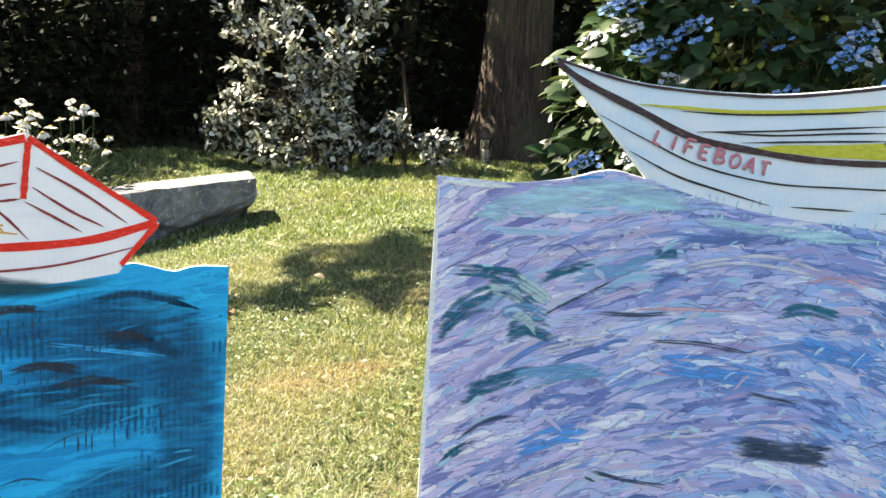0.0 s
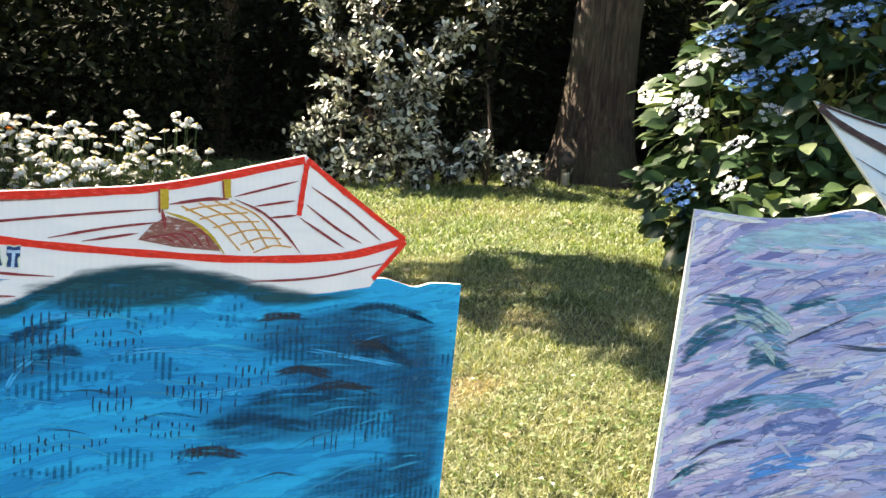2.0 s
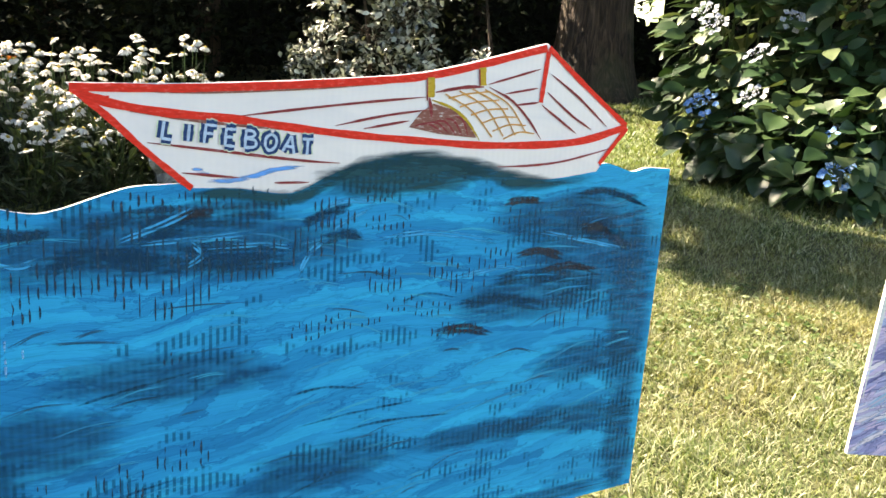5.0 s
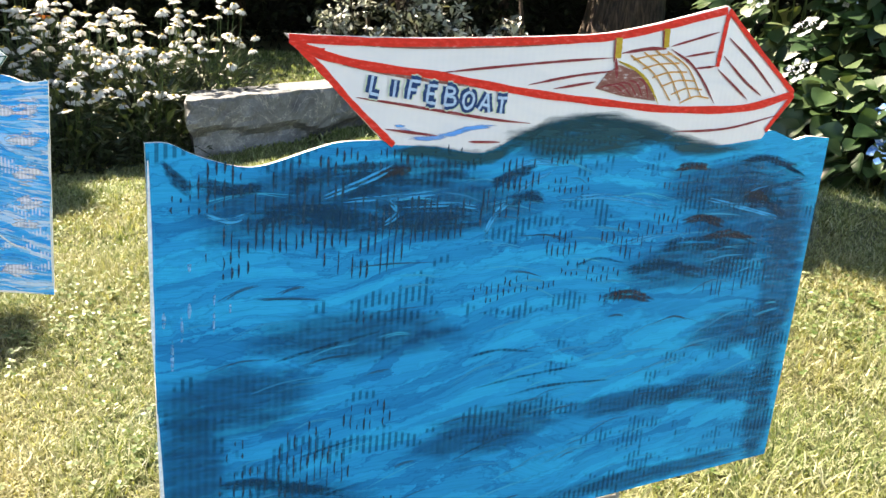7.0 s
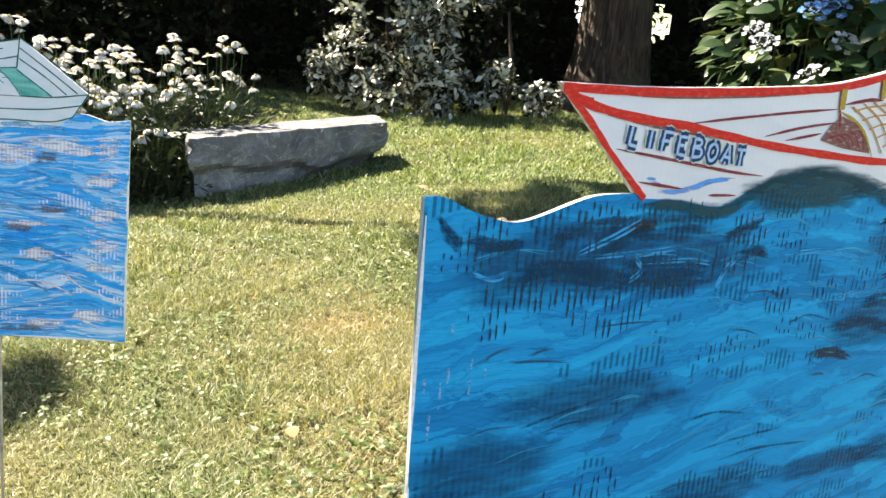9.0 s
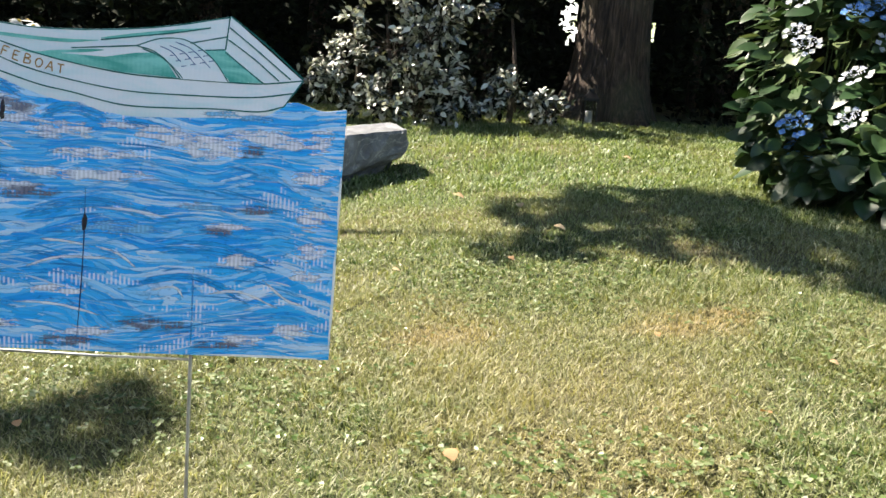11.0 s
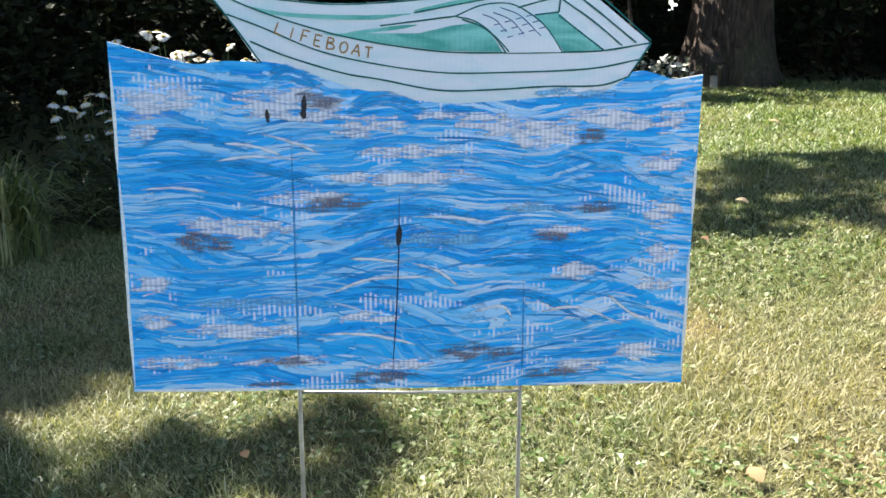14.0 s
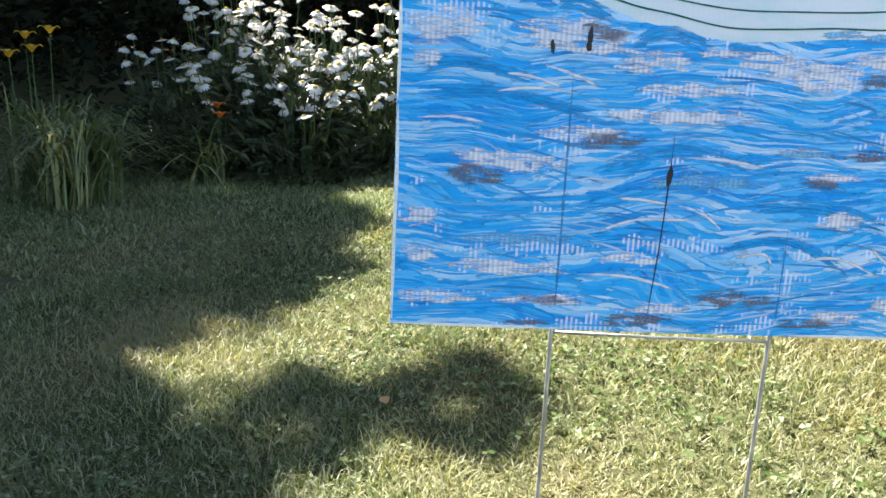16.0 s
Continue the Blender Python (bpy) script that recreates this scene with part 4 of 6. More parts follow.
    s.lines("seat_dash", M_NAVY, [[(0.373, 0.409), (0.386, 0.404), (0.398, 0.392)], [(0.384, 0.411), (0.402, 0.404), (0.416, 0.390)], [(0.391, 0.416), (0.412, 0.408), (0.434, 0.388)]]
            + [[(0.385 + 0.011 * i + 0.007 * j, 0.3985 - 0.006 * j + 0.003 * i), (0.391 + 0.011 * i + 0.007 * j, 0.400 - 0.006 * j + 0.003 * i)] for i in range(4) for j in range(3)], 0.0011, "navy dash", taper=False)
    s.word("LIFEBOAT", [(M_LETTER_OCHRE, 0.0016, 0.0)], (0.166, 0.3885), (0.256, 0.3655), 0.0112, 0.002, "golden-brown hand-drawn capital")
    stake(corner, turn, 0.176, 0.422, "thin galvanised wire stake under the sky-blue sign")


def red_sign():
    corner, turn = (-0.709, 0.393, 0.424), 31.9
    s = Sign(corner, turn, "deep-blue painted board with a cut-out red lifeboat on wire stake")
    wave_l = smooth_line([(0.0, 0.3304), (0.0136, 0.3305), (0.0315, 0.3228), (0.0575, 0.3159), (0.0765, 0.317), (0.1113, 0.3285), (0.1297, 0.3328), (0.158, 0.3341)], 4)
    far = smooth_line([(0.086, 0.4015), (0.1752, 0.4048), (0.2938, 0.4140), (0.3617, 0.4232), (0.463, 0.4495)], 4)
    wave_r = smooth_line([(0.529, 0.3455), (0.540, 0.3475), (0.553, 0.3445), (0.572, 0.3395), (0.590, 0.3430), (0.6183, 0.3418)], 4)
    foot = [(0.012, 0.0), (0.387, 0.006), (0.6137, 0.0125)]
    s.panel(foot + list(reversed(wave_r)) + [(0.560, 0.380)] + list(reversed(far)) + list(reversed(wave_l)))
    low_hull = smooth_line([(0.165, 0.331), (0.20, 0.330), (0.24, 0.326), (0.27, 0.339), (0.301, 0.349), (0.33, 0.353), (0.367, 0.352), (0.407, 0.345), (0.445, 0.335), (0.481, 0.334), (0.528, 0.340)], 4)
    s.fill("water", foot + list(reversed(wave_r)) + list(reversed(low_hull)) + list(reversed(wave_l)), M_WATER_DEEP, 0.0008, "deep blue brushed paint with dark ticks")
    s.fill("hull", low_hull + [(0.560, 0.380)] + list(reversed(far)), M_HULL_RED, 0.0010, "white painted hull")
    line = under([(0, 0.32), (0.03, 0.315), (0.057, 0.308), (0.11, 0.32), (0.24, 0.318), (0.33, 0.345), (0.42, 0.335), (0.47, 0.326), (0.61, 0.332)])
    s.smears("dark_wash", M_SMEAR_DARK2, [(0.10, 0.290, 0.16, 0.060), (0.20, 0.285, 0.18, 0.060), (0.54, 0.265, 0.16, 0.12), (0.585, 0.20, 0.060, 0.24), (0.59, 0.06, 0.05, 0.11), (0.46, 0.225, 0.20, 0.040), (0.50, 0.30, 0.18, 0.05), (0.54, 0.16, 0.13, 0.05),
                                          (0.06, 0.15, 0.11, 0.07), (0.03, 0.10, 0.05, 0.12), (0.15, 0.19, 0.20, 0.04), (0.10, 0.05, 0.17, 0.06), (0.27, 0.095, 0.16, 0.045), (0.45, 0.020, 0.28, 0.022), (0.43, 0.10, 0.16, 0.03), (0.53, 0.10, 0.15, 0.04)], "dark blue wash")
    s.strokes("brushwork", M_STROKES_DEEP, 150, 5, (0.0008, 0.0024), (0.015, 0.08), lambda u, v: 0.16 if v < 0.2 else 0.16 * math.sin(12 * u + 1), lambda u, v: 0.05, line, tone=lambda u, v, r: r.betavariate(4.0, 2.6) if r.random() < 0.8 else 0.1)
    s.lines("dark_arch", M_ARCH, sheaf([[(0.124, 0.294), (0.17, 0.311), (0.245, 0.308)], [(0.148, 0.281), (0.191, 0.279), (0.244, 0.278)], [(0.066, 0.279), (0.104, 0.286), (0.164, 0.274)], [(0.518, 0.279), (0.546, 0.285), (0.581, 0.268)]], 4, 0.016), 0.0085, "dark blue arched stroke", soft=True)
    s.lines("dark_arch", M_ARCH, sheaf([[(0.088, 0.300), (0.119, 0.310), (0.161, 0.317)], [(0.025, 0.306), (0.058, 0.301), (0.076, 0.303)], [(0.010, 0.318), (0.018, 0.309), (0.030, 0.299)], [(0.246, 0.300), (0.265, 0.309), (0.296, 0.317)], [(0.263, 0.287), (0.283, 0.293), (0.302, 0.29)],
                                  [(0.39, 0.225), (0.434, 0.227), (0.49, 0.215)], [(0.418, 0.243), (0.47, 0.246), (0.543, 0.237)], [(0.502, 0.318), (0.544, 0.322), (0.598, 0.306)], [(0.046, 0.085), (0.074, 0.084), (0.15, 0.06)]], 3, 0.009), 0.0062, "dark blue arched stroke", soft=True)
    s.lines("brown_arch", M_ARCH_BROWN, sheaf([[(0.446, 0.266), (0.472, 0.269), (0.505, 0.261)], [(0.476, 0.25), (0.51, 0.253), (0.549, 0.242)], [(0.43, 0.313), (0.449, 0.317), (0.476, 0.314)], [(0.363, 0.202), (0.4, 0.203), (0.433, 0.194)], [(0.509, 0.289), (0.538, 0.288), (0.559, 0.28)], [(0.15, 0.308), (0.17, 0.313), (0.185, 0.312)]], 2, 0.006), 0.0052, "blackish brown stroke", soft=True)
    s.lines("scrape", M_SCRAPE, sheaf([[(0.124, 0.292), (0.172, 0.294), (0.217, 0.298)], [(0.112, 0.293), (0.145, 0.305), (0.17, 0.317)], [(0.177, 0.287), (0.218, 0.288), (0.243, 0.284)], [(0.163, 0.293), (0.172, 0.282), (0.16, 0.272)], [(0.265, 0.313), (0.285, 0.319), (0.317, 0.317)], [(0.268, 0.291), (0.287, 0.304), (0.307, 0.313)],
                                 [(0.066, 0.284), (0.051, 0.280), (0.036, 0.285)], [(0.246, 0.26), (0.254, 0.278), (0.268, 0.291)], [(0.468, 0.287), (0.512, 0.278), (0.582, 0.263)], [(0.38, 0.248), (0.435, 0.257), (0.463, 0.250)], [(0.30, 0.285), (0.36, 0.29), (0.43, 0.278)]], 2, 0.005), 0.0026, "bright blue scraped line", soft=True)
    s.lines("dark_scratch", M_ARCH, [[(0.08, 0.176), (0.117, 0.184), (0.174, 0.194)], [(0.25, 0.135), (0.30, 0.140), (0.36, 0.143)], [(0.28, 0.124), (0.33, 0.128), (0.40, 0.124)], [(0.335, 0.232), (0.36, 0.238), (0.39, 0.232)], [(0.24, 0.162), (0.27, 0.166), (0.31, 0.160)], [(0.10, 0.098), (0.13, 0.104), (0.155, 0.108)]], 0.0030, "thin dark scratch", soft=True)
    s.ticks("flute_tick", M_TICK, [(0.047, 0.305, 0.045, 0.022), (0.112, 0.304, 0.060, 0.026), (0.144, 0.319, 0.076, 0.014), (0.206, 0.321, 0.074, 0.014), (0.089, 0.279, 0.055, 0.045), (0.148, 0.262, 0.075, 0.055), (0.2, 0.275, 0.095, 0.032), (0.276, 0.308, 0.041, 0.022), (0.267, 0.291, 0.055, 0.032), (0.311, 0.322, 0.032, 0.011), (0.323, 0.299, 0.044, 0.011),
                                   (0.321, 0.251, 0.045, 0.019), (0.341, 0.23, 0.041, 0.012), (0.366, 0.222, 0.036, 0.010), (0.384, 0.257, 0.055, 0.016), (0.399, 0.244, 0.038, 0.02), (0.427, 0.263, 0.039, 0.016)], 4, width=0.0013, keep=0.85, label="upright dark tick")
    s.ticks("flute_tick", M_TICK, [(0.467, 0.259, 0.034, 0.012), (0.51, 0.206, 0.058, 0.028), (0.556, 0.214, 0.054, 0.018), (0.387, 0.203, 0.05, 0.012), (0.287, 0.219, 0.071, 0.011), (0.256, 0.214, 0.031, 0.014), (0.051, 0.249, 0.036, 0.018), (0.062, 0.268, 0.03, 0.022), (0.029, 0.29, 0.04, 0.010), (0.16, 0.124, 0.045, 0.021), (0.112, 0.107, 0.046, 0.028),
                                   (0.113, 0.081, 0.070, 0.030), (0.066, 0.085, 0.045, 0.020), (0.057, 0.112, 0.024, 0.015), (0.459, 0.297, 0.04, 0.015), (0.433, 0.3, 0.032, 0.012), (0.51, 0.286, 0.030, 0.021), (0.151, 0.205, 0.020, 0.011), (0.14, 0.04, 0.12, 0.02)], 9, width=0.0012, keep=0.8, label="upright dark tick")
    s.ticks("worn_fleck", M_LIGHT_BLUE, [(0.018, 0.22, 0.022, 0.09), (0.05, 0.215, 0.02, 0.03)], 12, keep=0.35, width=0.002, label="worn light blue fleck")
    s.lines("spray", M_SPRAY, [[(0.235, 0.322), (0.27, 0.336), (0.301, 0.346), (0.33, 0.350), (0.367, 0.349), (0.407, 0.342), (0.445, 0.332), (0.481, 0.331), (0.528, 0.335)]], 0.018, "dark green-blue sprayed crest", soft=True)
    s.lines("spray", M_SPRAY, [[(0.16, 0.326), (0.20, 0.326), (0.24, 0.322), (0.27, 0.33)]], 0.012, "dark blue sprayed edge", soft=True)
    s.smears("spray_top", M_SPRAY, [(0.335, 0.338, 0.16, 0.034)], "dark green-blue sprayed crest")
    s.lines("blue_wash", M_SPRAY_BLUE, [[(0.17, 0.336), (0.202, 0.337), (0.228, 0.344), (0.25, 0.346)], [(0.165, 0.345), (0.18, 0.340)], [(0.530, 0.345), (0.536, 0.354)]], 0.005, "blue wash", soft=True)
    s.lines("worn_edge", M_WORN, [[(0.0015, 0.32), (0.003, 0.25), (0.005, 0.18)], [(0.0065, 0.15), (0.010, 0.08), (0.0125, 0.012)]], 0.0024, "worn white edge")
    s.fill("canopy_shade", [(0.335, 0.377), (0.345, 0.389), (0.356, 0.396), (0.377, 0.391), (0.392, 0.379), (0.398, 0.369), (0.362, 0.372)], M_BROWN, label="reddish-brown shaded hollow")
    s.lines("hollow_hatch", M_MAROON, [[(0.340 + 0.009 * i, 0.378 + 0.0022 * i), (0.352 + 0.008 * i, 0.380 + 0.0008 * i), (0.366 + 0.006 * i, 0.373 - 0.0006 * i)] for i in range(5)], 0.0016, "maroon crayon hatching")
    s.lines("maroon_line", M_MAROON, [
        [(0.196, 0.382), (0.247, 0.389), (0.303, 0.396), (0.349, 0.401)], [(0.273, 0.377), (0.311, 0.385), (0.351, 0.391)], [(0.296, 0.375), (0.335, 0.382)],
        [(0.136, 0.363), (0.173, 0.359), (0.243, 0.351), (0.278, 0.3485)], [(0.159, 0.342), (0.2, 0.338)], [(0.226, 0.334), (0.253, 0.334)],
        [(0.469, 0.424), (0.501, 0.405), (0.534, 0.381)], [(0.466, 0.409), (0.494, 0.39), (0.517, 0.378)], [(0.461, 0.398), (0.501, 0.374)],
        [(0.406, 0.413), (0.457, 0.428)], [(0.423, 0.406), (0.456, 0.412)], [(0.434, 0.397), (0.458, 0.4)], [(0.421, 0.345), (0.456, 0.346), (0.492, 0.35), (0.545, 0.362)],
        [(0.352, 0.401), (0.353, 0.392)], [(0.407, 0.411), (0.43, 0.401), (0.448, 0.386), (0.463, 0.369)]], 0.0020, "maroon crayon line")
    s.lines("gunwale_shade", M_BROWN, [[(0.105, 0.3975), (0.1752, 0.3985), (0.25, 0.404), (0.31, 0.4095)], [(0.125, 0.384), (0.18, 0.3775), (0.24, 0.373)]], 0.0022, "brown crayon shade")
    s.lines("gunwale", M_RED, [
        [(0.088, 0.3985), (0.1752, 0.4015), (0.2938, 0.4108), (0.3617, 0.4198), (0.462, 0.4455)],
        [(0.092, 0.397), (0.109, 0.390), (0.146, 0.384), (0.195, 0.3805), (0.24, 0.375), (0.291, 0.370), (0.351, 0.366), (0.416, 0.363), (0.4996, 0.3665), (0.558, 0.381)]], 0.0062, "red crayon gunwale", taper=False)
    s.lines("stem", M_RED, [[(0.089, 0.398), (0.11, 0.381), (0.132, 0.360), (0.155, 0.340), (0.166, 0.331)], [(0.464, 0.446), (0.499, 0.421), (0.557, 0.382)], [(0.464, 0.443), (0.462, 0.423), (0.460, 0.400)], [(0.558, 0.380), (0.530, 0.347)],
                            [(0.095, 0.394), (0.10, 0.393), (0.112, 0.3915)]], 0.0046, "red crayon edge", taper=False)
    s.lines("canopy_edge", M_MAROON, [[(0.357, 0.405), (0.384, 0.410), (0.402, 0.411)], [(0.352, 0.4), (0.355, 0.385)]], 0.0028, "red canopy edge")
    s.lines("canopy_grid", M_ORANGE, [[(0.366, 0.404), (0.392, 0.391), (0.413, 0.370)], [(0.379, 0.407), (0.405, 0.394), (0.424, 0.371)], [(0.391, 0.409), (0.418, 0.396), (0.436, 0.372)], [(0.403, 0.409), (0.428, 0.397), (0.447, 0.374)]]
            + [[(0.369 + 0.011 * i, 0.4005 - 0.0064 * i), (0.385 + 0.011 * i, 0.4045 - 0.006 * i), (0.408 + 0.0095 * i, 0.4075 - 0.0068 * i)] for i in range(6)], 0.0013, "orange crayon grid", taper=False)
    s.lines("canopy_rim", M_OCHRE, [[(0.354, 0.399), (0.373, 0.393), (0.388, 0.383), (0.401, 0.367)]], 0.0024, "ochre canopy rim")
    s.lines("post", M_OCHRE, [[(0.3525, 0.4165), (0.3535, 0.401)], [(0.3995, 0.4265), (0.401, 0.412)]], 0.0062, "ochre post", taper=False)
    s.lines("post_edge", M_MAROON, [[(0.349, 0.416), (0.350, 0.398)], [(0.3965, 0.425), (0.398, 0.412)]], 0.0014, "maroon post edge", taper=False)
    s.word("LIFEBOAT", [(M_HALO, 0.0086, 0.0), (M_LETTER_NAVY, 0.0068, 0.0), (M_LETTER_BLUE, 0.0021, 0.0002)], (0.1485, 0.3658), (0.2505, 0.3553), 0.0124, 0.0, "navy outlined capital filled with pale blue")
    stake(corner, turn, 0.176, 0.426, "thin galvanised wire stake under the deep-blue sign")


def violet_sign():
    corner, turn = (-0.0097, 0.637, 0.532), 5.1
    s = Sign(corner, turn, "violet-blue painted board with a cut-out pale lifeboat on wire stake", 5.6)
    wave_l = smooth_line([(0.0, 0.3306), (0.03, 0.3290), (0.0569, 0.3284), (0.0915, 0.333), (0.1239, 0.3411), (0.1506, 0.3362)], 4)
    far = smooth_line([(0.0745, 0.4185), (0.1264, 0.406), (0.168, 0.402), (0.2098, 0.401), (0.2518, 0.4026), (0.3225, 0.413), (0.39, 0.428), (0.455, 0.447)], 4)
    wave_r = smooth_line([(0.53, 0.340), (0.56, 0.343), (0.585, 0.336), (0.6096, 0.339)], 4)
    foot = [(0.0, -0.008), (0.3, -0.008), (0.607, -0.008)]
    s.panel(foot + list(reversed(wave_r)) + [(0.553, 0.374)] + list(reversed(far)) + list(reversed(wave_l)))
    low_hull = smooth_line([(0.154, 0.336), (0.191, 0.325), (0.247, 0.314), (0.30, 0.309), (0.38, 0.306), (0.46, 0.315), (0.529, 0.337)], 4)
    s.fill("water", foot + list(reversed(wave_r)) + list(reversed(low_hull)) + list(reversed(wave_l)), M_WATER_VIOLET, 0.0011, "violet and blue brushed paint")
    s.fill("hull", low_hull + [(0.553, 0.374)] + list(reversed(far)), M_HULL_DARK, 0.0006, "pale blue painted hull")
    line = under([(0, 0.32), (0.06, 0.319), (0.12, 0.33), (0.155, 0.328), (0.25, 0.306), (0.38, 0.298), (0.53, 0.329), (0.6, 0.328)])
    def sweep(u, v):
        return 0.62 - 2.0 * u if u < 0.34 else -0.06 - 0.25 * (u - 0.34)

    def shade(u, v, r):
        if v > 0.285 + 0.03 * math.sin(9 * u):
            return r.choice((0.84, 0.92, 0.6, 0.26))
        blue = 0.25 + 1.1 * u - 0.9 * (v - 0.15)
        return r.choice((0.03, 0.10, 0.22, 0.3, 0.84)) if r.random() < blue else r.choice((0.36, 0.44, 0.58, 0.70, 0.74, 0.30))

    s.lines("light_crest", M_LIGHT_CREST, [[(0.025, 0.299), (0.06, 0.314), (0.126, 0.325), (0.203, 0.318)]], 0.022, "light blue crest", soft=True)
    s.lines("light_crest", M_LIGHT_CREST, [[(0.04, 0.303), (0.09, 0.314), (0.14, 0.320), (0.2, 0.314)], [(0.19, 0.308), (0.25, 0.302), (0.34, 0.296)]], 0.012, "light blue crest", soft=True)
    s.strokes("brushwork", M_STROKES_VIOLET, 260, 21, (0.003, 0.008), (0.02, 0.07), sweep, lambda u, v: 0.07, line, right=0.59, tone=shade)
    s.lines("teal_stroke", M_TEAL, sheaf([[(0.006, 0.212), (0.025, 0.233), (0.05, 0.245)], [(0.037, 0.251), (0.057, 0.254), (0.085, 0.235)], [(0.028, 0.162), (0.051, 0.176), (0.085, 0.187)], [(0.057, 0.212), (0.073, 0.221), (0.097, 0.214)]], 4, 0.018), 0.0062, "dark teal stroke", soft=True)
    s.lines("teal_stroke", M_TEAL, sheaf([[(0.015, 0.263), (0.04, 0.262), (0.066, 0.258)], [(0.078, 0.257), (0.099, 0.266), (0.123, 0.274)], [(0.265, 0.235), (0.286, 0.243), (0.324, 0.235)], [(0.161, 0.280), (0.174, 0.282), (0.187, 0.283)], [(0.012, 0.099), (0.025, 0.117), (0.046, 0.13)]], 3, 0.009), 0.0042, "dark teal stroke", soft=True)
    s.lines("pale_teal_stroke", M_TEAL_LIGHT, sheaf([[(0.099, 0.26), (0.133, 0.266), (0.174, 0.28)], [(0.077, 0.172), (0.107, 0.183), (0.146, 0.187)], [(0.051, 0.227), (0.068, 0.234), (0.094, 0.229)], [(0.06, 0.178), (0.09, 0.187), (0.13, 0.192)]], 3, 0.011), 0.0048, "pale teal stroke", soft=True)
    s.lines("grey_green_stroke", M_TEAL_GREY, sheaf([[(0.061, 0.259), (0.077, 0.249), (0.091, 0.24)], [(0.06, 0.229), (0.073, 0.227), (0.082, 0.215)], [(0.041, 0.249), (0.058, 0.247), (0.071, 0.241)]], 3, 0.009), 0.0042, "pale grey-green swoosh", soft=True)
    s.lines("pale_stroke", M_BEIGE, sheaf([[(0.172, 0.267), (0.218, 0.277), (0.258, 0.278), (0.318, 0.264)], [(0.079, 0.199), (0.109, 0.207), (0.139, 0.214)], [(0.062, 0.086), (0.097, 0.1), (0.141, 0.118)], [(0.158, 0.13), (0.193, 0.135), (0.23, 0.137)]], 2, 0.007), 0.004, "pale lilac stroke", soft=True)
    s.lines("salmon_stroke", M_SALMON, [[(0.145, 0.237), (0.189, 0.239), (0.233, 0.238)], [(0.173, 0.186), (0.187, 0.187), (0.198, 0.189)], [(0.283, 0.263), (0.309, 0.268), (0.338, 0.258)]], 0.0032, "salmon pink stroke", soft=True)
    s.lines("blue_stroke", M_SPRAY_BLUE, sheaf([[(0.069, 0.116), (0.103, 0.131), (0.134, 0.139)], [(0.172, 0.195), (0.217, 0.192), (0.278, 0.183)], [(0.281, 0.217), (0.32, 0.207), (0.358, 0.201)]], 4, 0.016), 0.0055, "bright blue brush stroke", soft=True)
    s.lines("blue_stroke", M_AZURE, [[(0.100, 0.3345), (0.110, 0.3355), (0.123, 0.3365)]], 0.0030, "bright blue fleck", soft=True)
    jitter = random.Random(77)
    # Flat dark and pale lines put the ridges' shade and highlights into colour.
    s.strokes("ridge_shade_line", M_STROKES_VIOLET, 300, 23, (0.0006, 0.0011), (0.010, 0.05), lambda u, v: sweep(u, v) + jitter.gauss(0, 0.25), lambda u, v: 0.14, line, right=0.59, tone=lambda u, v, r: r.choice((0.0, 0.0, 0.05, 0.72)))
    s.strokes("paint_flake", M_STROKES_VIOLET, 170, 24, (0.0015, 0.005), (0.005, 0.018), lambda u, v: jitter.uniform(-0.9, 1.1), lambda u, v: 0.1, line, right=0.59, tone=lambda u, v, r: r.choice((0.70, 0.74, 1.0, 0.92, 0.56)))
    s.ticks("flute_tick", M_LIGHT_CREST, [(0.20, 0.316, 0.11, 0.014), (0.31, 0.300, 0.14, 0.016), (0.45, 0.302, 0.14, 0.014)], 6, keep=0.6, width=0.0016, label="pale upright tick")
    s.lines("scratch", M_DARK_LINE, sheaf([[(0.129, 0.105), (0.162, 0.096), (0.209, 0.089)], [(0.247, 0.174), (0.276, 0.168), (0.3, 0.165)], [(0.024, 0.125), (0.049, 0.144), (0.079, 0.15)], [(0.161, 0.213), (0.206, 0.212), (0.252, 0.205)], [(0.119, 0.234), (0.154, 0.233), (0.189, 0.236)], [(0.081, 0.228), (0.105, 0.242), (0.146, 0.266)], [(0.13, 0.098), (0.138, 0.094)]], 2, 0.003), 0.0022, "dark scratch", soft=True)
    s.lines("dark_smear", M_DARK_LINE, sheaf([[(0.245, 0.129), (0.288, 0.123), (0.337, 0.118)]], 4, 0.014), 0.0085, "dark grey smear", soft=True)
    s.lines("worn_edge", M_WORN, [[(0.0012, 0.325), (0.0016, 0.25), (0.0010, 0.17), (0.0015, 0.05)], [(0.003, 0.3275), (0.03, 0.3265), (0.055, 0.3260)]], 0.0036, "worn white edge")
    s.fill("yellow_floor", [(0.22, 0.362), (0.247, 0.366), (0.286, 0.368), (0.33, 0.372), (0.36, 0.374), (0.36, 0.361), (0.328, 0.359), (0.278, 0.359)], M_YELLOW, label="yellow crayon floor")
    s.lines("yellow_line", M_YELLOW, [[(0.139, 0.389), (0.17, 0.3885), (0.214, 0.388), (0.274, 0.392), (0.324, 0.398), (0.40, 0.412)]], 0.0026, "yellow crayon line")
    s.smears("brown_hollow", M_SMEAR_BROWN, [(0.345, 0.376, 0.05, 0.026)], "brown shaded hollow")
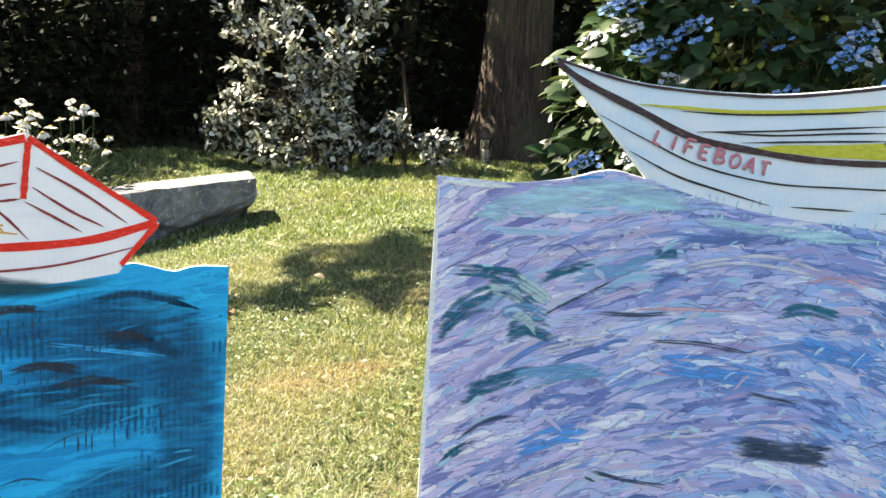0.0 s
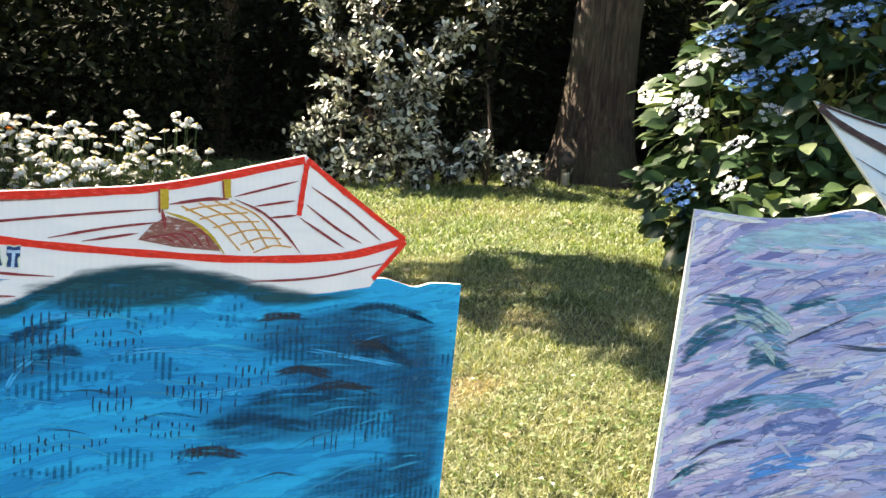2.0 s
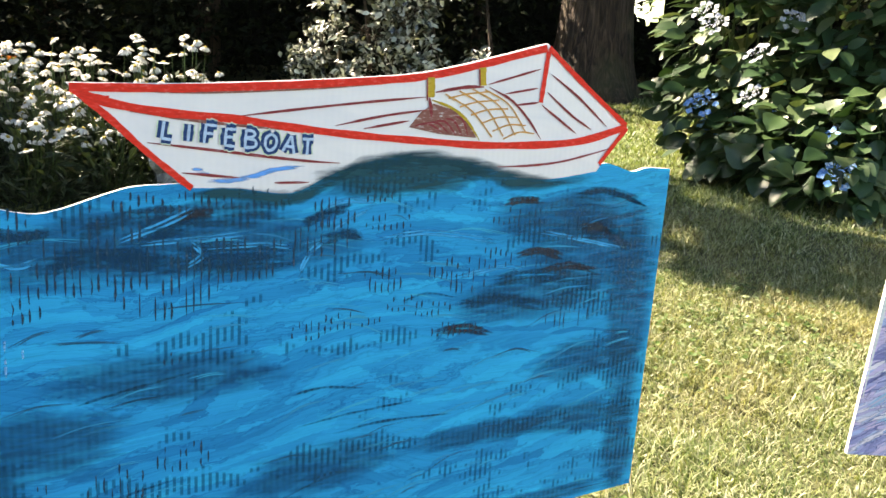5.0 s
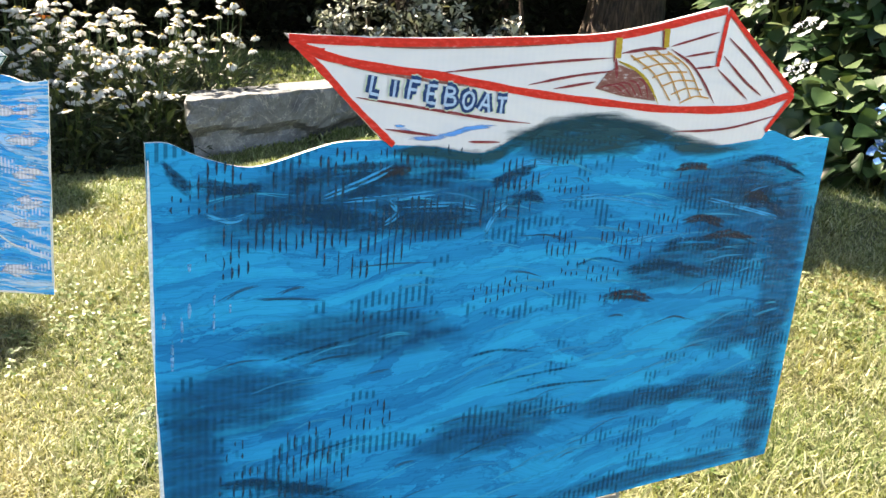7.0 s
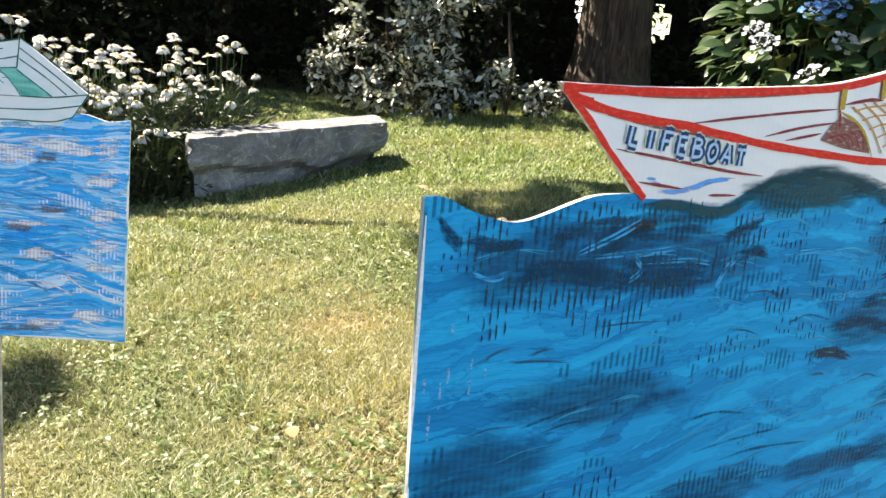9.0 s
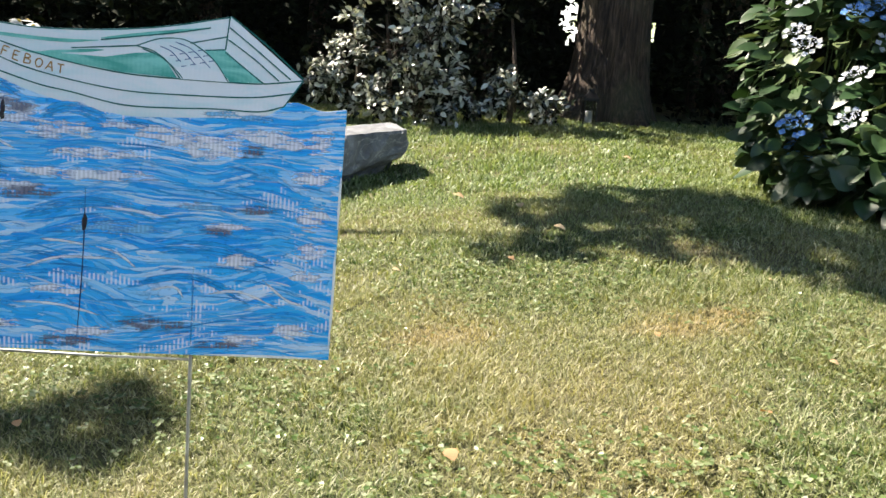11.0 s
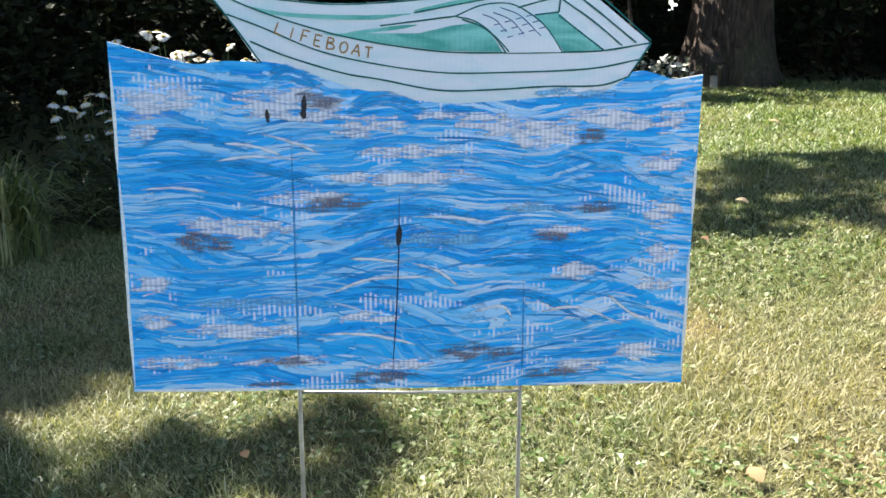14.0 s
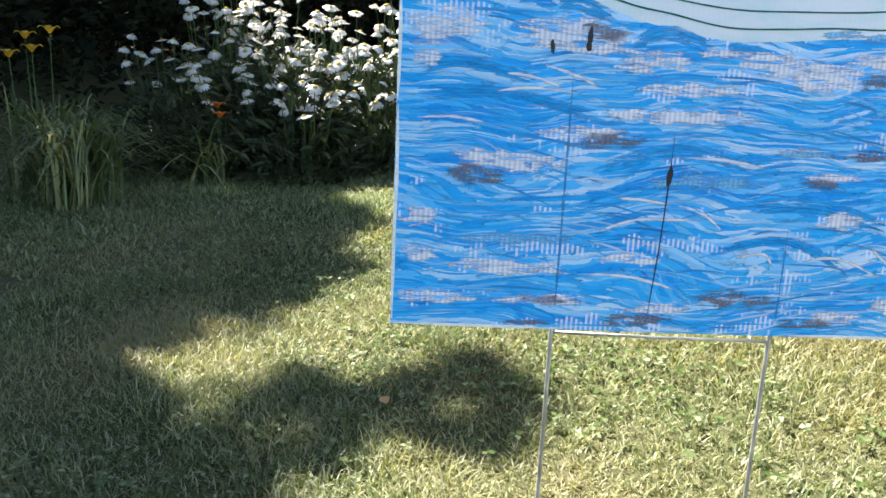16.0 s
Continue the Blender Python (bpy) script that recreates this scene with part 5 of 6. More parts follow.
    s.lines("ink_line", M_BLACK, [[(0.112, 0.38), (0.146, 0.365), (0.189, 0.348), (0.244, 0.338), (0.3, 0.337), (0.38, 0.338), (0.47, 0.346), (0.54, 0.36)], [(0.136, 0.356), (0.172, 0.34), (0.209, 0.33), (0.246, 0.321)], [(0.262, 0.321), (0.311, 0.32)], [(0.33, 0.319), (0.42, 0.324)],
                                  [(0.183, 0.372), (0.231, 0.375), (0.276, 0.379), (0.33, 0.384)], [(0.19, 0.3725), (0.24, 0.3725), (0.29, 0.3765), (0.33, 0.379)], [(0.217, 0.366), (0.277, 0.37), (0.33, 0.373)], [(0.17, 0.386), (0.214, 0.386), (0.274, 0.390), (0.324, 0.395)]], 0.0015, "black ink line")
    s.lines("gunwale", M_DARK_BROWN, [[(0.0775, 0.4165), (0.1264, 0.4045), (0.168, 0.4005), (0.2098, 0.3995), (0.2518, 0.401), (0.3225, 0.4115), (0.39, 0.4265), (0.455, 0.445)]], 0.0022, "dark brown rim", taper=False)
    s.lines("gunwale", M_DARK_BROWN, [[(0.078, 0.414), (0.095, 0.404), (0.11, 0.397), (0.144, 0.383), (0.181, 0.368), (0.233, 0.360), (0.279, 0.356), (0.33, 0.356), (0.42, 0.36), (0.50, 0.367), (0.552, 0.375)]], 0.0046, "dark brown gunwale", taper=False)
    s.word("LIFEBOAT", [(M_BLACK, 0.0015, 0.0006), (M_LETTER_PINK, 0.0019, 0.0)], (0.1545, 0.3620), (0.2365, 0.3440), 0.0100, 0.001, "pink hand-drawn capital with dark shadow line")
    stake(corner, turn, 0.165, 0.419, "thin galvanised wire stake under the violet sign")


turquoise_sign()
red_sign()
violet_sign()


# ---- stone bench ----
def stone_bench():
    """A rough-hewn granite block: sawn top, split faces, one lower corner broken away."""
    L, W, H = 1.49, 0.34, 0.335
    bm = bmesh.new()
    nx, ny, nz = 60, 14, 14

    def sheet(na, nb, place):
        rows = [[bm.verts.new(place(i / na, k / nb)) for k in range(nb + 1)] for i in range(na + 1)]
        for r, s in zip(rows, rows[1:]):
            for k in range(nb):
                bm.faces.new((r[k], r[k + 1], s[k + 1], s[k]))

    for e in (0, 1):
        sheet(nx, ny, lambda a, b: (a, b - 0.5, e))
        sheet(nx, nz, lambda a, b: (a, e - 0.5, b))
        sheet(ny, nz, lambda a, b: (e, a - 0.5, b))
    bmesh.ops.remove_doubles(bm, verts=bm.verts[:], dist=0.0001)
    bmesh.ops.recalc_face_normals(bm, faces=bm.faces[:])
    for v in bm.verts:
        x, y, z = v.co
        p = Vector((x * L, y * W, z * H))
        cells = noise.voronoi(p * 5.5 + Vector((3, 1, 2)))[0]
        q = 0.055 * (cells[1] - cells[0]) - 0.02 + noise.fractal(p * 7.0, 0.8, 2.1, 4) * 0.012
        low = 1 - z
        round_off = 0.03 * max(0, abs(2 * x - 1) - 0.93) / 0.07
        p.y *= 1 - 0.10 * low * low - round_off
        if x > 0.5:
            p.x -= (x - 0.5) * 2 * (0.02 * low + 0.09 * low ** 3)
            if y < 0 and z < 0.5:
                p.y += 0.08 * (x - 0.5) * (0.5 - z) * 4
        else:
            p.x += (0.5 - x) * 2 * 0.05 * low * low
        if z < 0.45 and y < 0:
            p.y += 0.035 * max(0.0, noise.noise((6 * x, 0, 3 * z)))
        ledge = 0.42 + 0.10 * math.sin(5 * x + 0.8) + 0.05 * math.sin(17 * x)
        if y < 0 and z < ledge:
            p.y += 0.08 * min(1.0, (ledge - z) / 0.16)
        p.z += H * (1 - z) * (0.16 * max(0.0, (x - 0.5) / 0.5) ** 2 + 0.05 * noise.noise((9 * x, 3 * y, 1.0)))
        side = z < 0.96
        p.y += (q if y < -0.45 else -q if y > 0.45 else 0) if side else 0
        p.x += (-q if x > 0.97 else q if x < 0.03 else 0) if side else 0
        if not side:
            p.z += 0.2 * q
        p.x += 0.67 * (p.y + W / 2)
        v.co = p
    ob = part("stone_bench", bm, M_GRANITE, None)
    ob.matrix_world = pose(-2.236, 4.349, 0.027, 0, -4.2, 53)
    tagged(ob, "grey rough-hewn granite block used as a low bench on the lawn", "stone bench")


# ---- tree and lantern ----
def limb(bm, start, end, r0, r1, bend, sides=9):
    a, b = Vector(start), Vector(end)
    mid = (a + b) / 2 + Vector(bend)
    tube(bm, [a, a.lerp(mid, 0.6), mid, mid.lerp(b, 0.5), b], [r0, r0 * 0.85, (r0 + r1) / 2, r0 * 0.3 + r1 * 0.7, r1], sides)


def crown(name, parent, clumps, per, size, seed, mat=None):
    """Leaves in uneven clumps: (x, y, z, radius)."""
    r = np.random.default_rng(seed)
    pos, out = [], []
    for x, y, z, rad in clumps:
        n = int(per * rad * rad)
        d = unit(r.normal(size=(n, 3)))
        q = rad * r.uniform(0.25, 1, n) ** 0.6 * (1 + 0.3 * np.sin(5 * d[:, 0] + 3 * d[:, 2] + x))
        pos.append(np.array((x, y, z)) + d * q[:, None] * (1, 1, 0.75))
        out.append(d)
    pos, out = np.concatenate(pos), np.concatenate(out)
    along = out + r.normal(0, 0.7, out.shape) + (0, 0, -0.3)
    up = r.normal(0, 0.55, out.shape) + (0, 0, 1)
    me = cloud(name, mat or M_CROWN, pos, along, up, size * r.uniform(0.6, 1.3, len(pos)))
    return put(name, me, parent)


def big_tree():
    top = tagged(new("tree"), "tall old tree with thick furrowed grey-brown trunk beside the lawn", "tree")
    base = float(ground_z(0.6, 8.45))
    top.location = (0.6, 8.45, base)
    bm = bmesh.new()
    sides, heights = 128, [-0.15, 0.0, 0.06, 0.14, 0.25, 0.4, 0.55, 0.7, 0.85, 1.0, 1.15, 1.3, 1.5, 1.7, 1.9, 2.15, 2.4, 2.7, 3.0, 3.8, 4.8]
    rings = []
    for h in heights:
        r = 0.325 + 0.19 * math.exp(-max(h, 0) / 0.38) - 0.012 * h
        ring = []
        for k in range(sides):
            a = 2 * math.pi * k / sides
            root = 0.13 * math.exp(-max(h, 0) / 0.2) * math.sin(5 * a + 0.6)
            twist = a + 0.05 * math.sin(2.1 * h)
            furrow = 0.034 * (0.3 - abs(noise.noise((7 * math.cos(twist), 7 * math.sin(twist), 0.9 * h)))) + 0.014 * noise.noise((19 * math.cos(a), 19 * math.sin(a), 2.4 * h))
            q = r + r * root + furrow
            ring.append(bm.verts.new((q * math.cos(a) + 0.012 * h, q * math.sin(a), h)))
        rings.append(ring)
    for r, s in zip(rings, rings[1:]):
        for k in range(sides):
            bm.faces.new((r[k], r[(k + 1) % sides], s[(k + 1) % sides], s[k]))
    bm.faces.new(rings[-1])
    part("trunk", bm, M_BARK, top, smooth=True)
    for a, b, r in (((0.05, 0, 4.3), (1.9, -0.6, 6.6), 0.17), ((0.02, 0, 4.5), (-1.2, 0.9, 7.2), 0.16), ((0.05, 0, 4.7), (0.6, 1.4, 7.6), 0.15)):
        bm = bmesh.new()
        limb(bm, a, b, r, 0.05, (0, 0, 0.3))
        part("limb", bm, M_BARK, top, smooth=True)
    # The three small low clumps are added unseen, sunward, to shade the trunk.
    crown("crown", top, [(1.8, -0.2, 6.8, 1.3), (0.6, 1.4, 7.6, 1.5), (2.6, 0.8, 6.2, 1.2), (-0.8, 1.6, 7.6, 1.1), (-2.3, 1.0, 4.0, 0.42), (-2.5, 1.15, 4.6, 0.45), (-1.9, 0.9, 3.4, 0.32)], 700, 0.12, 3)
    # Unseen spread of crown and limbs, added to block sky over the lawn.
    spread = random.Random(9)
    wide = [(-3.0 + 1.45 * i + spread.uniform(-0.3, 0.3), -6.4 + 1.45 * k + spread.uniform(-0.3, 0.3), 8.4 + spread.uniform(-0.5, 0.5), spread.uniform(0.95, 1.25)) for i in range(6) for k in range(6)]
    crown("crown", top, wide, 300, 0.32, 13)
    for b in ((2.2, -4.2, 8.2), (-1.6, -4.6, 8.3), (0.4, -2.6, 8.4), (3.4, -1.2, 8.2), (-2.4, -1.0, 8.2)):
        bm = bmesh.new()
        limb(bm, (0.05, 0, 4.6), b, 0.13, 0.03, (0, 0, 0.5))
        part("limb", bm, M_BARK, top, smooth=True)


def shade_tree():
    """An unseen tree added beside the bed, its leaf clumps set to keep parts of the lawn in shade."""
    top = tagged(new("tree"), "unseen tree beside the flower bed, placed to shade the lawn", "tree")
    x, y = -7.6, 6.4
    top.location = (x, y, float(ground_z(x, y)))
    bm = bmesh.new()
    tube(bm, [(0, 0, -0.1), (0.03, 0.02, 0.3), (0.05, 0, 1.2), (0.15, -0.05, 2.6), (0.4, -0.1, 4.2)], [0.33, 0.24, 0.2, 0.17, 0.12], 14)
    part("trunk", bm, M_BARK, top, smooth=True)
    for b in ((2.9, -0.9, 5.1), (0.2, -2.4, 5.4), (-0.9, 0.6, 6.0)):
        bm = bmesh.new()
        limb(bm, (0.3, -0.05, 3.4), b, 0.1, 0.02, (0, 0, 0.25))
        part("limb", bm, M_BARK, top, smooth=True)
    # Lawn patches to shade; each gets an unseen clump placed sunward of it.
    shaded = ((-0.45, 3.95, 0.34), (0.0, 4.15, 0.45), (0.5, 3.8, 0.5), (0.0, 3.15, 0.30), (0.5, 2.95, 0.40), (-0.5, 3.25, 0.2), (0.95, 2.9, 0.42), (-2.6, 2.75, 0.45), (-2.65, 3.4, 0.40), (-3.2, 2.8, 0.75),
              (-3.2, 1.8, 0.55), (-2.5, 1.6, 0.22), (-1.75, 1.78, 0.15), (-2.1, 1.68, 0.17), (-3.6, 3.8, 0.65), (-4.0, 2.5, 0.8), (-3.0, 4.5, 0.35), (-4.3, 4.6, 0.8), (0.9, 2.65, 0.42), (0.55, 2.5, 0.22), (0.35, 3.35, 0.3), (-0.68, 3.2, 0.16), (-0.3, 3.6, 0.25), (-2.8, 2.2, 0.3), (-3.1, 2.3, 0.4), (-2.95, 1.75, 0.35), (-2.65, 1.85, 0.16), (-2.75, 3.9, 0.3), (-2.4, 3.3, 0.2), (-2.5, 1.38, 0.3), (-2.2, 1.36, 0.2), (-2.85, 1.35, 0.35), (-2.35, 2.75, 0.2))
    clumps, deep = [], []
    for gx, gy, rad in shaded:
        p = Vector((gx, gy, float(ground_z(gx, gy)))) + SUN * ((6.2 if gx > -1.2 else 8.2) + 0.5 * math.sin(7 * gx + 5 * gy)) - top.location
        (clumps if gx > -1.2 else deep).append((p.x, p.y, p.z, rad * 1.05))
    # Further unseen clumps, set sunward of the hydrangea to shade it.
    for hx, hy, hz, rad in ((1.75, 4.5, 1.8, 0.45), (2.3, 4.4, 1.5, 0.5), (2.4, 4.2, 0.9, 0.5), (1.75, 4.2, 1.15, 0.28), (2.1, 4.6, 2.2, 0.5), (1.45, 4.7, 1.75, 0.2), (2.9, 4.3, 1.6, 0.5), (1.5, 4.3, 1.45, 0.3), (1.9, 4.0, 1.35, 0.45), (2.35, 4.0, 1.9, 0.5), (1.6, 4.0, 0.85, 0.25), (2.0, 3.8, 0.6, 0.4)):
        q = Vector((hx, hy, hz)) + SUN * 6.4 - top.location
        clumps.append((q.x, q.y, q.z, rad))
    # Overhead clumps out of view, added only to block sky light.
    over = []
    for ox, oy, oz, rad in ((-4.4, 0.2, 6.0, 1.0), (-3.2, -0.3, 6.2, 1.0), (-4.0, 1.7, 6.4, 0.9), (-5.4, 1.2, 5.8, 1.1), (-3.3, 1.1, 6.9, 0.8), (-5.2, -1.2, 5.6, 1.1), (-6.5, 0.2, 5.4, 1.2), (-7.2, 2.2, 5.6, 1.2)):
        over.append((ox - x, oy - y, oz, rad))
    for ox, oy, oz, rad in ((-3.4, 0.9, 4.8, 1.0), (-4.8, 0.8, 4.7, 1.0), (-2.5, 0.4, 5.2, 0.9), (-6.2, 1.2, 4.6, 1.0), (-3.6, -0.8, 4.9, 1.0), (-5.6, -0.6, 4.6, 1.1), (-7.0, 0.8, 4.4, 1.1)):
        over.append((ox - x, oy - y, oz, rad))
    for ox, oy, oz, rad in ((-2.7, 0.4, 3.3, 0.7), (-3.5, 0.6, 3.4, 0.8), (-4.3, 0.7, 3.5, 0.9), (-5.1, 0.9, 3.4, 0.9), (-5.8, 1.8, 3.6, 0.9)):
        over.append((ox - x, oy - y, oz, rad))
    crown("crown", top, clumps, 3600, 0.11, 5)
    crown("crown", top, deep, 6500, 0.12, 7)
    crown("crown", top, over, 3200, 0.18, 6)


def lantern():
    top = tagged(new("lantern"), "small black metal lantern with glass panes at the tree's foot", "lantern")
    x, y = 0.33, 7.74
    top.location = (x, y, float(ground_z(x, y)))
    bm = bmesh.new()
    for z0, z1, w0, w1 in ((0, 0.025, 0.14, 0.13), (0.22, 0.24, 0.135, 0.135), (0.24, 0.30, 0.14, 0.05), (0.30, 0.325, 0.045, 0.045)):
        lo = [bm.verts.new((sx * w0 / 2, sy * w0 / 2, z0)) for sx, sy in ((-1, -1), (1, -1), (1, 1), (-1, 1))]
        hi = [bm.verts.new((sx * w1 / 2, sy * w1 / 2, z1)) for sx, sy in ((-1, -1), (1, -1), (1, 1), (-1, 1))]
        bm.faces.new(lo[::-1])
        bm.faces.new(hi)
        for k in range(4):
            bm.faces.new((lo[k], lo[(k + 1) % 4], hi[(k + 1) % 4], hi[k]))
    for sx in (-1, 1):
        for sy in (-1, 1):
            tube(bm, [(sx * 0.056, sy * 0.056, 0.02), (sx * 0.056, sy * 0.056, 0.225)], [0.006, 0.006], 6)
    part("frame", bm, M_LAMP_METAL, top)
    bm = bmesh.new()
    tube(bm, [(0.045 * math.cos(a), 0, 0.325 + 0.05 * math.sin(a)) for a in np.linspace(0, math.pi, 9)], [0.004] * 9, 6)
    part("handle", bm, M_LAMP_METAL, top)
    bm = bmesh.new()
    tube(bm, [(0, 0, 0.025), (0, 0, 0.13)], [0.032, 0.032], 14)
    part("candle", bm, plain("candle_wax", (0.62, 0.62, 0.66), 0.5), top, "whitish candle")
    glass, t, b = material("lantern_glass")
    b.inputs["Roughness"].default_value, b.inputs["Transmission Weight"].default_value, b.inputs["IOR"].default_value = 0.05, 1.0, 1.45
    for k in range(4):
        bm = bmesh.new()
        bmesh.ops.create_cube(bm, size=1, matrix=pose(0, 0, 0, 0, 0, 90 * k) @ Matrix.Translation((0, -0.056, 0.122)) @ Matrix.Diagonal((0.1, 0.002, 0.19, 1)))
        part("pane", bm, glass, top)


# ---- shrubs and the wood behind ----
def glossy_shrub():
    top = tagged(new("shrub"), "sunlit glossy-leaved evergreen shrub at the edge of the wood", "shrub")
    r = np.random.default_rng(12)
    blobs = [(-1.75, 7.75, 1.55, 0.42), (-1.45, 7.6, 1.15, 0.5), (-1.25, 7.55, 0.8, 0.45), (-1.9, 7.7, 0.95, 0.3), (-0.95, 7.5, 1.5, 0.28), (-0.75, 7.55, 1.75, 0.2), (-1.1, 7.5, 1.2, 0.32),
             (-0.7, 7.45, 0.75, 0.32), (-0.35, 7.45, 0.68, 0.26), (-0.05, 7.5, 0.66, 0.22), (-1.5, 7.8, 2.0, 0.35), (-2.1, 7.9, 2.2, 0.4), (-0.5, 7.9, 2.3, 0.3), (-1.2, 7.9, 2.5, 0.4), (-2.0, 7.6, 0.7, 0.2), (-1.2, 7.42, 0.62, 0.3), (-1.6, 7.48, 0.62, 0.26), (-1.0, 7.4, 0.55, 0.2)]
    pos, along, size = [], [], []
    bm = bmesh.new()
    for x, y, z, rad in blobs:
        for _ in range(int(150 * rad)):
            d = unit(r.normal(size=3)) * (1, 1, 0.8)
            tip = np.array((x, y, z)) + d * rad * r.uniform(0.5, 1.2)
            if noise.noise(Vector(tip * (5.2, 2.0, 8.0))) < 0.15:
                continue
            root = np.array((x, y + 0.1, z - 0.1)) + d * 0.1 * rad
            tube(bm, [root, (root + tip) / 2 + (0, 0, 0.03), tip], [0.006, 0.004, 0.002], 4)
            for k in range(30):
                s = r.uniform(0.6, 1.05)
                pos.append(root + (tip - root) * s + r.normal(0, 0.03, 3))
                along.append(unit(d) * 0.6 + r.normal(0, 0.6, 3))
                size.append(r.uniform(0.045, 0.095))
    for x, y in ((-1.5, 7.75), (-1.2, 7.7), (-0.9, 7.7), (-1.8, 7.85), (-0.4, 7.6)):
        z = float(ground_z(x, y))
        tube(bm, [(x, y, z - 0.05), (x + 0.03, y, z + 0.4), (x - 0.05, y + 0.05, z + 0.9)], [0.03, 0.022, 0.012], 7)
    part("branchwork", bm, M_BARK, top)["kind"] = "stuff"
    n = len(pos)
    up = np.array(r.normal(0, 0.42, (n, 3)) + (-0.32, -0.62, 0.72))
    put("foliage", cloud("foliage", M_LAUREL, np.array(pos), np.array(along), up, np.array(size), (LEAF_V, LEAF_F)), top, "leaves near-black to near-white, sun glints put into their colour")["kind"] = "stuff"


def woods():
    """Dark undergrowth behind the lawn, as one mass, with bare stems in it; and unseen leaf masses that block the sky.
    """
    r = np.random.default_rng(4)
    n = 52000
    x, d = r.uniform(-9, 9, n), r.uniform(0, 1, n) ** 1.4
    front = 8.75 + 0.35 * np.sin(1.7 * x) + 0.2 * np.sin(4.1 * x + 1) - 1.1 * np.clip((np.abs(x + 0.4) - 2.3) / 4, 0, 1.2)
    front = np.where(x > 1.3, 8.9 + 0.25 * np.sin(3 * x), front)
    y = front + 3.2 * d + 0.25 * r.normal(size=n)
    z = ground_z(x, y) + (2.15 + 2.2 * d) * r.uniform(0, 1, n) ** 0.9
    gap = ((np.abs(x - 0.10 - (y - 9) * 0.22) < 0.16) | (np.abs(x - 1.28 - (y - 9) * 0.16) < 0.17)) & (z > 1.30) & (z < 2.0)
    keep = ~(gap & (r.uniform(size=n) < 0.8))
    x, y, z = x[keep], y[keep], z[keep]
    n = len(x)
    along = np.stack([r.normal(0, 1, n), r.normal(-0.7, 0.7, n), r.normal(-0.3, 0.6, n)], -1)
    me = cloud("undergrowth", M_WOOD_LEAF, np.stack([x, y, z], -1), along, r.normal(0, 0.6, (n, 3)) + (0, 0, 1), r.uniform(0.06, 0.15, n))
    tagged(put("undergrowth", me), "dark undergrowth of the wood behind the lawn, shade in its colour", "undergrowth", kind="stuff")
    for x, y, rad in ((-3.6, 9.6, 0.14), (-2.5, 10.2, 0.11), (-0.55, 9.9, 0.08), (1.9, 10.0, 0.06), (2.4, 10.4, 0.12), (-5.2, 9.2, 0.16), (3.6, 9.8, 0.14)):
        z = float(ground_z(x, y))
        bm = bmesh.new()
        tube(bm, [(0, 0, -0.1), (0.02, 0, 1), (0.08, 0, 2.2), (0.1, 0.02, 4)], [rad * 1.2, rad, rad * 0.9, rad * 0.7], 10)
        t = tagged(new("woodland_trunk"), "slim dark trunk standing in the shade of the wood", "tree")
        t.location = (x, y, z)
        part("trunk", bm, M_BARK, t, smooth=True)
        crown("crown", t, [(0.1, 1.2, 4.6, 0.8), (0.5, 1.6, 4.0, 0.5)], 260, 0.12, int(100 * rad), M_WOOD_LEAF)
    # Unseen leaf mass added round the lawn to keep sky light off it.
    n = 38000
    a = r.uniform(size=n) < 0.6
    x = np.where(a, r.uniform(-15, 12, n), r.uniform(-16, -10.5, n))
    y = np.where(a, r.uniform(12.6, 16.5, n), r.uniform(-3, 14, n))
    z = np.where(a, r.uniform(2.5, 9.5, n), r.uniform(0, 8, n))
    along = np.stack([r.normal(0, 1, n), r.normal(0, 1, n), r.normal(-0.3, 0.6, n)], -1)
    west = slice(0, 16000)
    z[west] = np.where(z[west] < 3, z[west] + 3, z[west])
    x[west] = -(3.8 + 0.85 * z[west]) - r.uniform(0, 4.5, 16000)
    y[west] = r.uniform(-4, 9, 16000)
    south = slice(16000, 23000)
    x[south], y[south], z[south] = r.uniform(-13, -5.5, 7000), r.uniform(-10, -0.5, 7000), r.uniform(0, 8, 7000)
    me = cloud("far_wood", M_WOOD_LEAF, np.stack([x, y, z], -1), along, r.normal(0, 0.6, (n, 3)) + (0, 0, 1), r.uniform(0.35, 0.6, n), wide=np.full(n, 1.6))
    tagged(put("far_wood", me), "leaf mass added out of view to block sky light", "trees", kind="stuff")
    # Second unseen leaf mass, added to block sky behind and right of the lawn.
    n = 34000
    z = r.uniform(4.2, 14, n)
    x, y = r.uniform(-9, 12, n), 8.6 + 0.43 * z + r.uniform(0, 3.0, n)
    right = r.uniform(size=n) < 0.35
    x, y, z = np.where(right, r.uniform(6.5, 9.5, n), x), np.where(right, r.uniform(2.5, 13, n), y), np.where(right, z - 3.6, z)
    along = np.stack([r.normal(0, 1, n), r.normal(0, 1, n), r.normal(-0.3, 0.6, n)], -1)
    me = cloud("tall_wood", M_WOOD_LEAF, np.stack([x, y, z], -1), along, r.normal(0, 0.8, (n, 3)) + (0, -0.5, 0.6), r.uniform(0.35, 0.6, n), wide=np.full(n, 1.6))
    tagged(put("tall_wood", me), "second leaf mass added out of view to block sky light", "trees", kind="stuff")
    n = 16000
    x, y = r.uniform(-9, -3.3, n), r.uniform(0, 1, n)
    y = 5.6 + 3.4 * y + 0.35 * np.sin(3 * x) + np.clip(x + 4.4, 0, 2) * 1.6
    z = ground_z(x, y) + (1.9 + 0.4 * np.sin(2.3 * x)) * r.uniform(0, 1, n) ** 0.8
    along = np.stack([r.normal(0, 1, n), r.normal(-0.7, 0.7, n), r.normal(-0.3, 0.6, n)], -1)
